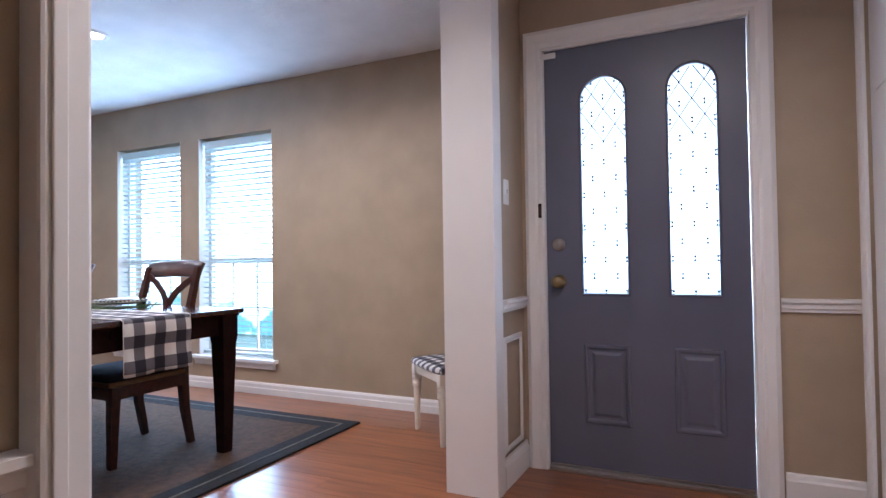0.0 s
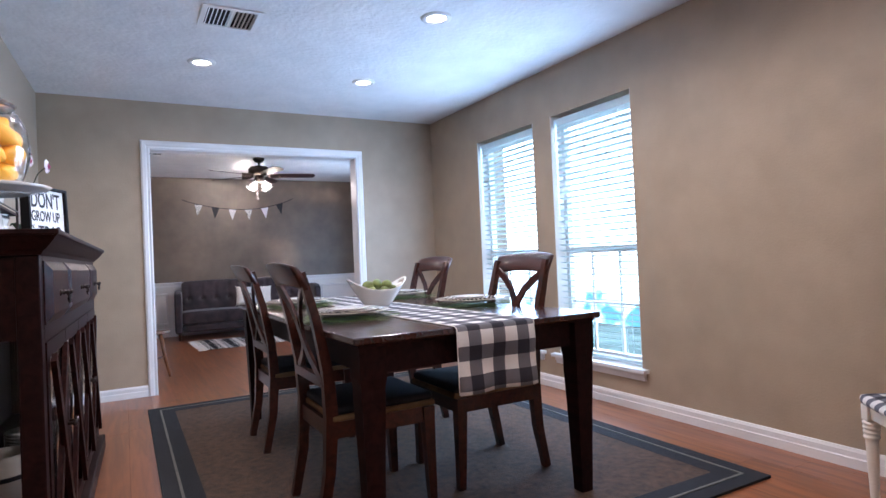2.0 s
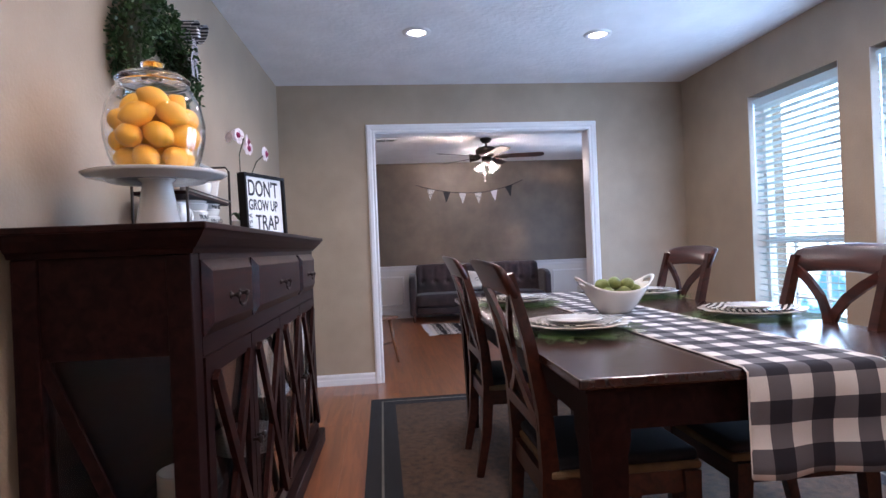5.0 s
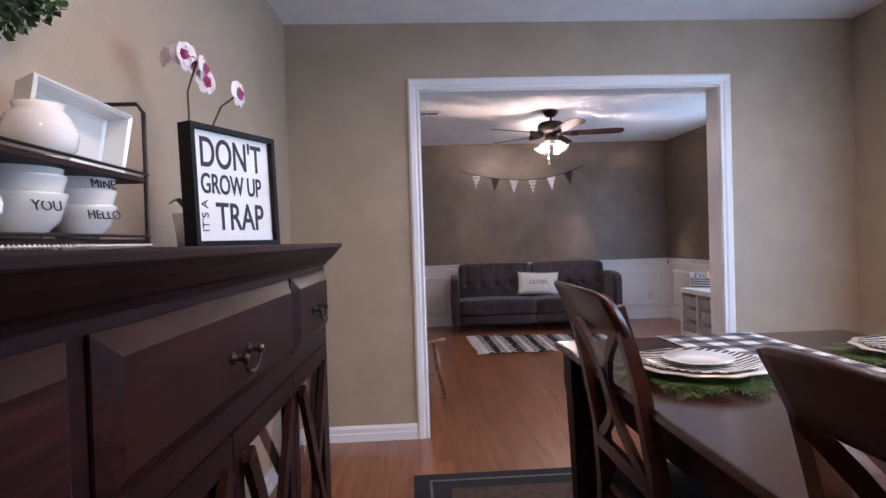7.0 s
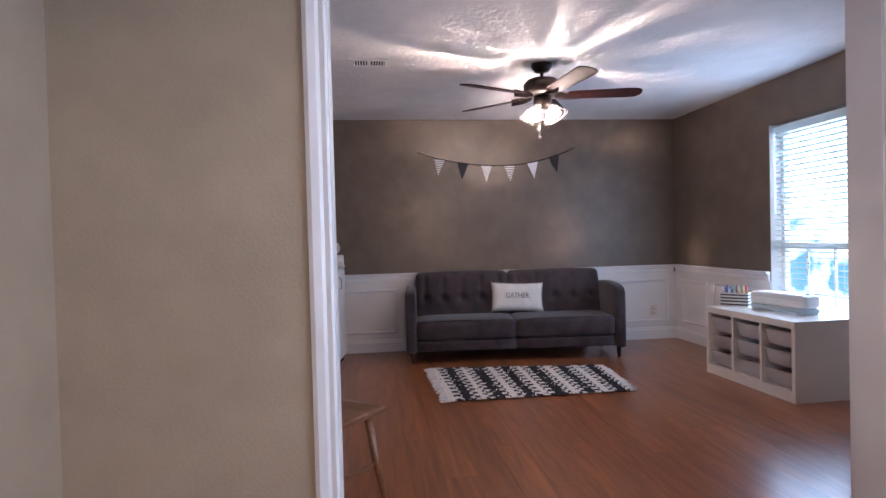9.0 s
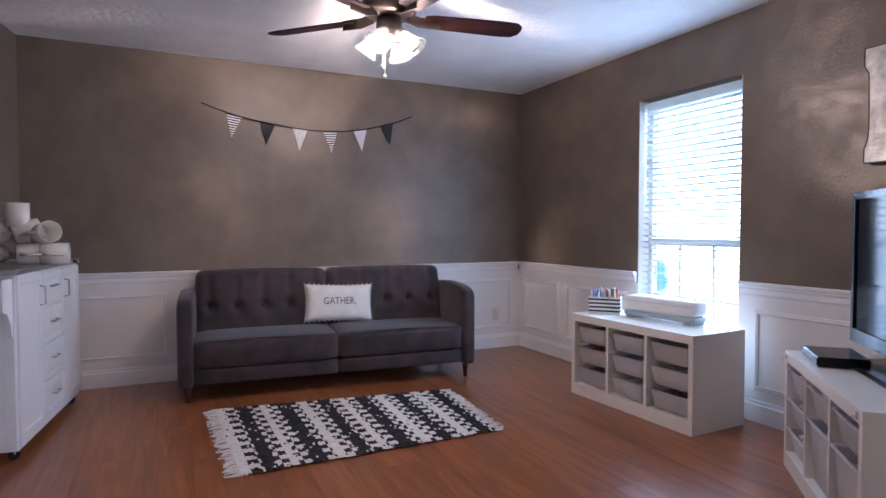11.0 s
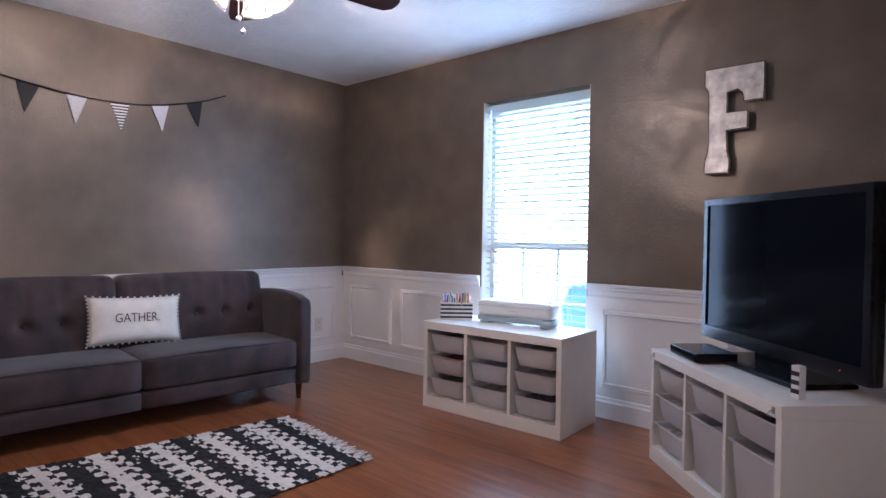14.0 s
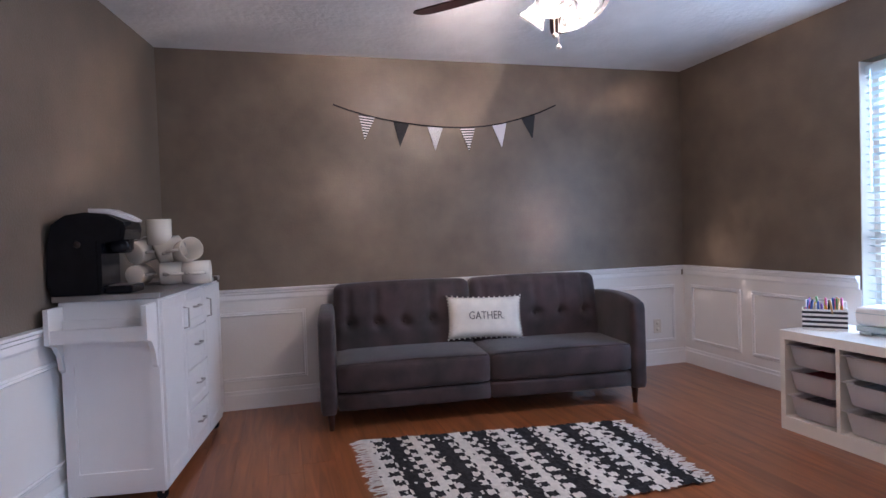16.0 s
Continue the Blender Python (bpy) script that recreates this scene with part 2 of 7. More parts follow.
def add_tube(bm, pts, r, seg=8, taper=None):
    pts = [Vector(p) for p in pts]
    rings = []
    for i, p in enumerate(pts):
        d = (pts[min(i + 1, len(pts) - 1)] - pts[max(i - 1, 0)]).normalized()
        up = Vector((0, 0, 1)) if abs(d.z) < 0.9 else Vector((1, 0, 0))
        a = d.cross(up).normalized()
        b = d.cross(a)
        rr = r if taper is None else r * taper[i]
        rings.append([bm.verts.new(p + (a * math.cos(2 * math.pi * k / seg) + b * math.sin(2 * math.pi * k / seg)) * rr) for k in range(seg)])
    for q, w in zip(rings, rings[1:]):
        for k in range(seg):
            j = (k + 1) % seg
            bm.faces.new((q[k], w[k], w[j], q[j]))
    bm.faces.new(rings[0])
    bm.faces.new(list(reversed(rings[-1])))
    return bm


def tube(pts, r, seg=8, taper=None):
    bm = add_tube(bmesh.new(), pts, r, seg, taper)
    bmesh.ops.recalc_face_normals(bm, faces=bm.faces)
    return bm


def add_beam(bm, pts, wx, wy, side=Vector((1, 0, 0))):
    """A bar of rectangular section through pts; wx along side, wy across. wx and wy may be lists."""
    pts = [Vector(p) for p in pts]
    rings = []
    for i, p in enumerate(pts):
        d = (pts[min(i + 1, len(pts) - 1)] - pts[max(i - 1, 0)]).normalized()
        n = d.cross(side).normalized()
        a = wx[i] if isinstance(wx, (list, tuple)) else wx
        b = wy[i] if isinstance(wy, (list, tuple)) else wy
        rings.append([bm.verts.new(p + side * sx * a / 2 + n * sy * b / 2) for sx, sy in ((-1, -1), (1, -1), (1, 1), (-1, 1))])
    for q, w in zip(rings, rings[1:]):
        for k in range(4):
            j = (k + 1) % 4
            bm.faces.new((q[k], w[k], w[j], q[j]))
    bm.faces.new(rings[0])
    bm.faces.new(list(reversed(rings[-1])))
    bmesh.ops.recalc_face_normals(bm, faces=bm.faces)
    return bm


def beam(pts, wx, wy, side=Vector((1, 0, 0))):
    return add_beam(bmesh.new(), pts, wx, wy, side)


def add_prism(bm, outline, y0, y1, m=None):
    """Outline in x, z, drawn out along y."""
    a = [bm.verts.new((m @ Vector((x, y0, z))) if m is not None else (x, y0, z)) for x, z in outline]
    b = [bm.verts.new((m @ Vector((x, y1, z))) if m is not None else (x, y1, z)) for x, z in outline]
    bm.faces.new(a)
    bm.faces.new(list(reversed(b)))
    n = len(a)
    for i in range(n):
        bm.faces.new((a[i], b[i], b[(i + 1) % n], a[(i + 1) % n]))
    bmesh.ops.recalc_face_normals(bm, faces=bm.faces)
    return bm


def part(name, bm, material, parent=None, label="", smooth=False, m=None):
    me = bpy.data.meshes.new(name)
    bm.to_mesh(me)
    bm.free()
    for mt in material if isinstance(material, (list, tuple)) else [material]:
        me.materials.append(mt)
    if smooth:
        for p in me.polygons:
            p.use_smooth = True
    ob = new(name, me)
    if m is not None:
        ob.matrix_basis = m
    ob.parent = parent
    if label:
        tagged(ob, label)
    return ob


def thing(name, m, label, category, group=""):
    e = new(name)
    e.empty_display_size = 0.1
    e.matrix_basis = m
    return tagged(e, label, category, group)


def structure(name, bm, material, label="", m=None):
    return tagged(part(name, bm, material, None, label, m=m), kind="structure")


def wall_x(name, y0, y1, x0, x1, z1, material, holes=()):
    """A wall that runs along x from x0 to x1, y0..y1 thick, with holes (x0, x1, z0, z1) through it."""
    bm = bmesh.new()
    at = x0
    for hx0, hx1, hz0, hz1 in sorted(holes):
        add_box(bm, at, hx0, y0, y1, 0, z1)
        if hz0 > 0:
            add_box(bm, hx0, hx1, y0, y1, 0, hz0)
        add_box(bm, hx0, hx1, y0, y1, hz1, z1)
        at = hx1
    add_box(bm, at, x1, y0, y1, 0, z1)
    return structure(name, bm, material)


def wall_y(name, x0, x1, y0, y1, z1, material, holes=()):
    bm = bmesh.new()
    at = y0
    for hy0, hy1, hz0, hz1 in sorted(holes):
        add_box(bm, x0, x1, at, hy0, 0, z1)
        if hz0 > 0:
            add_box(bm, x0, x1, hy0, hy1, 0, hz0)
        add_box(bm, x0, x1, hy0, hy1, hz1, z1)
        at = hy1
    add_box(bm, x0, x1, at, y1, 0, z1)
    return structure(name, bm, material)


# ---- structure ----
H = 2.44
DN, DS, DW = 3.755, 0.326, -6.31
LN, LS, LW, LE = 4.572, 0.555, -10.715, -6.45
FW0, FW1, FE, FN = -1.52, -1.32, 0.07, 3.05
structure("subfloor", bx(-11.0, 1.6, -1.8, 4.9, -0.12, -0.008), M_SUB)
structure("ceiling", bx(-11.0, 1.6, -1.8, 4.9, H, H + 0.12), M_CEIL)
SILL = 0.27
HEAD = 2.066
wall_x("wall_north", DN, DN + 0.16, DW, FW0, H, M_TAN, [(-5.415, -4.59, SILL, HEAD), (-4.375, -3.577, SILL, HEAD)])
W_SOUTH = wall_x("wall_south", DS - 0.12, DS, DW, FW0, H, M_TAN)
# the wall with the wide cased opening: a tan leaf and a taupe leaf
wall_y("wall_west", DW - 0.07, DW, 0.0, DN + 0.16, H, M_TAN, [(1.087, 2.911, 0, 2.051)])
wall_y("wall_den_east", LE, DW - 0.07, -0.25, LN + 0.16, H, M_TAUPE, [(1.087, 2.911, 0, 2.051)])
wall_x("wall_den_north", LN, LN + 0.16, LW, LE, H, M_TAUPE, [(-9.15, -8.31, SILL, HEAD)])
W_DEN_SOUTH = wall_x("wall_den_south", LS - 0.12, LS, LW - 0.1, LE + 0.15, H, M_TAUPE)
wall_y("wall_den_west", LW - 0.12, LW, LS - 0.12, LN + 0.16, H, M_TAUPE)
FWS = -1.155
wall_y("wall_foyer_west", FW0, FW1, 0.720, DN + 0.16, H, M_TAN, [(0.721, 2.605, 0, 2.36)])
wall_y("wall_foyer_south_west", FW0, FWS, -1.6, 0.720, H, M_TAN)
wall_x("wall_foyer_north", FN, FN + 0.16, FW1, 1.4, H, M_TAN, [(-1.215, -0.30, 0, 2.055)])
wall_y("wall_foyer_east", FE, FE + 0.12, -1.6, FN, H, M_TAN, [(2.1, 2.9, 0, 2.04)])
wall_x("wall_foyer_south", -1.72, -1.6, FW0, FE + 0.12, H, M_TAN)


# the two south walls run a little out of square, each about its west corner
DIN_TILT = Matrix.Translation((DW, DS, 0)) @ Matrix.Rotation(radians(-1.7), 4, "Z") @ Matrix.Translation((-DW, -DS, 0))
DEN_TILT = Matrix.Translation((LW, LS, 0)) @ Matrix.Rotation(radians(-9.0), 4, "Z") @ Matrix.Translation((-LW, -LS, 0))


def tilted(ob, m):
    ob.matrix_basis = m @ ob.matrix_basis
    return ob


def sweep_trim(name, along, a, b, face, z0, prof, into, material=M_WHITE, label=""):
    """Trim along x or y from a to b on the wall plane at face. prof: (out, up) points; into: +1 or -1, the side the room is on."""
    bm = bmesh.new()
    rings = []
    for s in (a, b):
        ring = []
        for o, u in prof:
            ring.append(bm.verts.new((s, face + into * o, z0 + u) if along == "x" else (face + into * o, s, z0 + u)))
        rings.append(ring)
    n = len(prof)
    for i in range(n):
        bm.faces.new((rings[0][i], rings[1][i], rings[1][(i + 1) % n], rings[0][(i + 1) % n]))
    bm.faces.new(rings[0])
    bm.faces.new(list(reversed(rings[1])))
    bmesh.ops.recalc_face_normals(bm, faces=bm.faces)
    return structure(name, bm, material, label)


tilted(W_SOUTH, DIN_TILT)
tilted(W_DEN_SOUTH, DEN_TILT)
BASE = [(0, 0), (0.018, 0), (0.018, 0.045), (0.014, 0.05), (0.014, 0.075), (0.007, 0.09), (0, 0.09)]
BASE_D = [(0, 0), (0.018, 0), (0.018, 0.10), (0.012, 0.108), (0.010, 0.125), (0.004, 0.13), (0, 0.13)]
RAIL = [(0, 0), (0.012, 0), (0.014, 0.012), (0.02, 0.016), (0.02, 0.034), (0.034, 0.042), (0.034, 0.054), (0, 0.056)]
for a, b in ((DW, FW0),):
    sweep_trim("baseboard", "x", a, b, DN, 0, BASE, -1)
    tilted(sweep_trim("baseboard", "x", a, b, DS, 0, BASE, 1), DIN_TILT)
sweep_trim("baseboard", "y", DS + 0.018, 1.025, DW, 0, BASE, 1)
sweep_trim("baseboard", "y", 2.98, DN - 0.018, DW, 0, BASE, 1)
sweep_trim("baseboard", "y", DS + 0.018, 0.75, FW0, 0, BASE, -1)
sweep_trim("baseboard", "y", 2.7, DN - 0.018, FW0, 0, BASE, -1)
sweep_trim("baseboard", "y", 2.71, FN - 0.0, FW1, 0, BASE_D, 1)
sweep_trim("baseboard", "y", -1.6, 0.662, FWS, 0, BASE_D, 1)
sweep_trim("baseboard", "x", -0.21, FE, FN, 0, BASE_D, -1)
tilted(sweep_trim("baseboard", "x", LW, -8.1, LS, 0, BASE_D, 1), DEN_TILT)
sweep_trim("baseboard", "x", LW, LE, LN, 0, BASE_D, -1)
sweep_trim("baseboard", "y", LS + 0.018, LN - 0.018, LW, 0, BASE_D, 1)
sweep_trim("baseboard", "y", 2.99, LN - 0.018, LE, 0, BASE_D, -1)
sweep_trim("baseboard", "y", -0.02, 1.02, LE, 0, BASE_D, -1)
# chair rails
sweep_trim("chair_rail", "y", 2.71, FN, FW1, 0.782, RAIL, 1)
sweep_trim("chair_rail", "y", -1.6, 0.662, FWS, 0.752, RAIL, 1)
structure("wainscot", bx(FWS, FWS + 0.004, -1.6, 0.662, 0.13, 0.752), M_WAINSCOT)
sweep_trim("chair_rail", "x", -0.21, FE, FN, 0.787, RAIL, -1)
RAIL_D = [(0, 0), (0.008, 0), (0.012, 0.012), (0.012, 0.04), (0.022, 0.048), (0.022, 0.06), (0.036, 0.068), (0.036, 0.08), (0, 0.082)]
CAP = 0.742
tilted(sweep_trim("chair_rail", "x", LW, -8.1, LS, CAP, RAIL_D, 1), DEN_TILT)
sweep_trim("chair_rail", "x", LW, -9.16, LN, CAP, RAIL_D, -1)
sweep_trim("chair_rail", "x", -8.30, LE, LN, CAP, RAIL_D, -1)
sweep_trim("chair_rail", "y", LS + 0.036, LN - 0.036, LW, CAP, RAIL_D, 1)
sweep_trim("chair_rail", "y", 2.99, LN - 0.036, LE, CAP, RAIL_D, -1)
sweep_trim("chair_rail", "y", 0.0, 1.02, LE, CAP, RAIL_D, -1)
# painted wainscot boards under the den's rail
tilted(structure("wainscot", bx(LW, -8.1, LS, LS + 0.004, 0.13, CAP), M_WAINSCOT), DEN_TILT)
structure("wainscot", bx(LW, -9.15, LN - 0.004, LN, 0.13, CAP), M_WAINSCOT)
structure("wainscot", bx(-8.31, LE, LN - 0.004, LN, 0.13, CAP), M_WAINSCOT)
structure("wainscot", bx(-9.15, -8.31, LN - 0.004, LN, 0.13, SILL), M_WAINSCOT)
structure("wainscot", bx(LW, LW + 0.004, LS + 0.004, LN - 0.004, 0.13, CAP), M_WAINSCOT)
structure("wainscot", bx(LE - 0.004, LE, 2.99, LN - 0.004, 0.13, CAP), M_WAINSCOT)
structure("wainscot", bx(LE - 0.004, LE, -0.03, 1.02, 0.13, CAP), M_WAINSCOT)


def picture_mould(along, face, into, a, b, z0, z1, w=0.028, name="panel_moulding"):
    """A raised rectangular frame of moulding on a wall."""
    bm = bmesh.new()

    def ring(o, out):
        pts = ((a + o, z0 + o), (b - o, z0 + o), (b - o, z1 - o), (a + o, z1 - o))
        return [bm.verts.new((s, face + into * out, z) if along == "x" else (face + into * out, s, z)) for s, z in pts]

    prof = [(0, 0.0045), (0.002, 0.010), (w * 0.35, 0.013), (w * 0.45, 0.009), (w * 0.75, 0.017), (w, 0.012), (w, 0.0045)]
    rings = [ring(o, out) for o, out in prof]
    for q, r in zip(rings, rings[1:]):
        for i in range(4):
            bm.faces.new((q[i], q[(i + 1) % 4], r[(i + 1) % 4], r[i]))
    bmesh.ops.recalc_face_normals(bm, faces=bm.faces)
    return structure(name, bm, M_WHITE)


for a, b in ((-10.62, -10.08), (-9.98, -9.24), (-8.20, -7.45), (-7.35, -6.55)):
    picture_mould("x", LN, -1, a, b, 0.19, 0.665)
for a, b in ((0.65, 1.45), (1.55, 2.55), (2.65, 3.75), (3.85, 4.47)):
    picture_mould("y", LW, 1, a, b, 0.19, 0.665)
for a, b in ((-10.6, -9.6), (-9.5, -8.2)):
    tilted(picture_mould("x", LS, 1, a, b, 0.19, 0.665), DEN_TILT)
picture_mould("y", LE, -1, 3.1, 4.45, 0.19, 0.665)
picture_mould("y", FW1, 1, 2.72, 2.98, 0.10 + 0.05, 0.67)


def casing(name, along, face, into, a, b, top, w=0.068, z0=0.0, material=M_WHITE):
    """Door casing, mitred, in three mouldings, round an opening a..b up to top."""
    bm = bmesh.new()
    prof = [(0, 0), (0, 0.012), (0.006, 0.016), (w * 0.3, 0.012), (w * 0.45, 0.018), (w * 0.8, 0.02), (w, 0.013), (w, 0)]
    rings = []
    for o, out in prof:
        pts = ((a - o, z0), (a - o, top + o), (b + o, top + o), (b + o, z0))
        rings.append([bm.verts.new((s, face + into * out, z) if along == "x" else (face + into * out, s, z)) for s, z in pts])
    for q, r in zip(rings, rings[1:]):
        for i in range(3):
            bm.faces.new((q[i], q[i + 1], r[i + 1], r[i]))
    for i in (0, 3):
        bm.faces.new([r[i] for r in rings])
    bmesh.ops.recalc_face_normals(bm, faces=bm.faces)
    return structure(name, bm, material)


def lining(name, along, c0, c1, a, b, top, t=0.012, z0=0.0):
    """Boards that line an opening's sides and head."""
    bm = bmesh.new()
    for s0, s1, za, zb in ((a, a + t, z0, top), (b - t, b, z0, top), (a + t, b - t, top - t, top)):
        if along == "x":
            add_box(bm, s0, s1, c0, c1, za, zb)
        else:
            add_box(bm, c0, c1, s0, s1, za, zb)
    return structure(name, bm, M_WHITE)


casing("opening_casing", "y", DW, 1, 1.095, 2.903, 2.045)
casing("opening_casing", "y", LE, -1, 1.095, 2.903, 2.045)
lining("opening_lining", "y", LE, DW, 1.087, 2.911, 2.051)
structure("foyer_post", bx(FW1, FW1 + 0.022, 2.597, 2.69, 0, 2.435, 0.004), M_WHITE)
structure("foyer_post", bx(FWS, FWS + 0.045, 0.662, 0.724, 0, 2.44, 0.006), M_WHITE)
structure("foyer_post", bx(FWS + 0.045, FWS + 0.050, 0.674, 0.692, 0, 2.44, 0.002), M_WHITE)
structure("foyer_head", bx(FW1, FW1 + 0.02, 0.724, 2.597, 2.35, 2.435, 0.004), M_WHITE)
structure("foyer_post", bx(FW0 - 0.02, FW0, 2.597, 2.69, 0, 2.435, 0.004), M_WHITE)
structure("foyer_head", bx(FW0 - 0.02, FW0, 0.69, 2.597, 2.35, 2.435, 0.004), M_WHITE)
structure("foyer_jamb", bx(FW0 - 0.02, FW1 + 0.02, 2.593, 2.605, 0, 2.35), M_WHITE)
structure("foyer_jamb", bx(FW0, FWS + 0.040, 0.7205, 0.724, 0, 2.35), M_WHITE)
structure("foyer_jamb", bx(FW0, FW1, 0.724, 2.593, 2.348, 2.36), M_WHITE)
casing("door_casing", "x", FN, -1, -1.207, -0.308, 2.05, w=0.092)
lining("door_lining", "x", FN - 0.004, FN + 0.16, -1.215, -0.30, 2.055)
casing("door_casing", "y", FE, -1, 2.108, 2.892, 2.034, w=0.085)
tilted(casing("door_casing", "x", LS, 1, -8.02, -7.3, 2.034, w=0.07), DEN_TILT)
structure("threshold", bx(-1.2, -0.315, FN - 0.01, FN + 0.15, 0.0, 0.018, 0.003), M_NICKEL)


# ---- windows ----
def window(x0, x1, yi, name, muntins):
    """A double-hung window in its opening, with a real pane in each sash, and a white slatted blind."""
    z0, z1, zm = SILL, HEAD, 1.045
    yf = yi + 0.10
    w = thing(name, pose(0, 0, 0), "white double-hung window in a tan wall with daylight behind", "window")
    w["kind"] = "structure"
    bm = bmesh.new()
    for a, b, c, d in ((x0, x0 + 0.04, z0, z1), (x1 - 0.04, x1, z0, z1), (x0 + 0.04, x1 - 0.04, z0, z0 + 0.05), (x0 + 0.04, x1 - 0.04, z1 - 0.05, z1)):
        add_box(bm, a, b, yf, yf + 0.05, c, d)
    part("window_frame", bm, M_WHITE, w)
    part("meeting_rail", bx(x0 + 0.04, x1 - 0.04, yf - 0.005, yf + 0.045, zm - 0.025, zm + 0.025, 0.003), M_WHITE, w)
    for c, d in ((z0 + 0.05, zm - 0.025), (zm + 0.025, z1 - 0.05)):
        ob = part("pane", bx(x0 + 0.04, x1 - 0.04, yf + 0.022, yf + 0.026, c, d), M_GLASS, w)
        ob.visible_shadow = False
    for k in range(1, muntins + 1):
        xm = x0 + (x1 - x0) * k / (muntins + 1)
        part("muntin", bx(xm - 0.007, xm + 0.007, yf + 0.012, yf + 0.034, z0 + 0.05, zm - 0.025), M_WHITE, w)
    for zz in (0.66,):
        part("muntin", bx(x0 + 0.04, x1 - 0.04, yf + 0.013, yf + 0.033, zz - 0.008, zz + 0.008), M_WHITE, w)
    lin = bmesh.new()
    for a, b, c, d in ((x0, x0 + 0.006, z0, z1), (x1 - 0.006, x1, z0, z1)):
        add_box(lin, a, b, yi + 0.002, yf, c, d)
    part("reveal", lin, M_WHITE, w)
    return w


window(-5.415, -4.59, DN, "window_1", 2)
window(-4.375, -3.577, DN, "window_2", 2)
window(-9.15, -8.31, LN, "window_3", 2)


def sill(x0, x1, yi):
    bm = bmesh.new()
    add_box(bm, x0 - 0.055, x1 + 0.055, yi - 0.05, yi, SILL - 0.026, SILL + 0.002, bevel=0.004)
    add_box(bm, x0, x1, yi, yi + 0.1, SILL, SILL + 0.004)
    add_box(bm, x0 - 0.03, x1 + 0.03, yi - 0.028, yi, SILL - 0.052, SILL - 0.026, bevel=0.003)
    add_box(bm, x0 - 0.03, x1 + 0.03, yi - 0.018, yi, SILL - 0.075, SILL - 0.052, bevel=0.003)
    return structure("window_sill", bm, M_WHITE)


sill(-5.415, -4.59, DN)
sill(-4.375, -3.577, DN)


def blind(x0, x1, yi, zbot):
    b = thing("window_blind", pose((x0 + x1) / 2, yi + 0.05, HEAD), "white two-inch slatted blind, lowered with the slats open", "window blind", "window blinds")
    hw = (x1 - x0) / 2 - 0.012
    part("head_rail", bx(-hw, hw, -0.030, 0.03, -0.080, -0.028, 0.004), M_SLAT, b)
    me = None
    n = int((HEAD - 0.10 - zbot) / 0.044)
    for k in range(n):
        z = -0.10 - k * 0.044
        if me is None:
            o = part("slat", bx(-hw, hw, -0.024, 0.024, -0.0013, 0.0013, 0.0), M_SLAT, b, m=pose(0, 0, z, -12))
            me = o.data
        else:
            o = new("slat", me)
            o.matrix_basis = pose(0, 0, z, -12)
            o.parent = b
    part("bottom_rail", bx(-hw, hw, -0.022, 0.022, zbot - HEAD - 0.012, zbot - HEAD + 0.006, 0.003), M_SLAT, b)
    for xx in (-hw * 0.68, hw * 0.68):
        for yy in (-0.026, 0.026):
            part("ladder_cord", bx(xx - 0.0012, xx + 0.0012, yy - 0.0012, yy + 0.0012, zbot - HEAD, -0.03), M_SLAT, b)
    part("tilt_wand", tube([(-hw + 0.05, -0.05, -0.06), (-hw + 0.05, -0.05, -0.75)], 0.004, 6), M_SLAT, b)
    return b


blind(-5.409, -4.596, DN, SILL + 0.03)
blind(-4.369, -3.583, DN, SILL + 0.03)
blind(-9.144, -8.316, LN, SILL + 0.03)

# ---- outside ----
M_GROUND = node_mat("lawn", (0.07, 0.12, 0.115), 0.9, noise_scale=2, noise_amt=0.4, bump=0.3)
structure("ground", bx(-400, 400, -400, 400, -0.5, -0.3), M_GROUND)


def backdrop():
    """The bright hazy garden and sky that fill the windows from afar."""
    m = bpy.data.materials.new("bright_distance")
    m.use_nodes = True
    nt = m.node_tree
    nt.nodes.remove(nt.nodes["Principled BSDF"])
    em = nt.nodes.new("ShaderNodeEmission")
    em.inputs[1].default_value = 13.0
    tc = nt.nodes.new("ShaderNodeTexCoord")
    n = nt.nodes.new("ShaderNodeTexNoise")
    n.inputs["Scale"].default_value, n.inputs["Detail"].default_value = 1.0, 5
    nt.links.new(tc.outputs["Object"], n.inputs["Vector"])
    sep = nt.nodes.new("ShaderNodeSeparateXYZ")
    nt.links.new(tc.outputs["Object"], sep.inputs[0])
    mr = nt.nodes.new("ShaderNodeMapRange")
    mr.inputs[1].default_value, mr.inputs[2].default_value = 0.0, 2.4
    mr.inputs[3].default_value, mr.inputs[4].default_value = -0.10, 0.24
    nt.links.new(sep.outputs[2], mr.inputs[0])
    ad = nt.nodes.new("ShaderNodeMath")
    ad.operation = "ADD"
    nt.links.new(n.outputs["Fac"], ad.inputs[0])
    nt.links.new(mr.outputs[0], ad.inputs[1])
    cr = nt.nodes.new("ShaderNodeValToRGB")
    cr.color_ramp.elements[0].color, cr.color_ramp.elements[0].position = (0.02, 0.065, 0.085, 1), 0.38
    cr.color_ramp.elements[1].color, cr.color_ramp.elements[1].position = (0.70, 0.92, 1.0, 1), 0.60
    nt.links.new(ad.outputs[0], cr.inputs[0])
    nt.links.new(cr.outputs[0], em.inputs[0])
    nt.links.new(em.outputs[0], nt.nodes["Material Output"].inputs[0])
    structure("backdrop", bx(-40, 20, 8.5, 8.6, -0.3, 7), m)


backdrop()


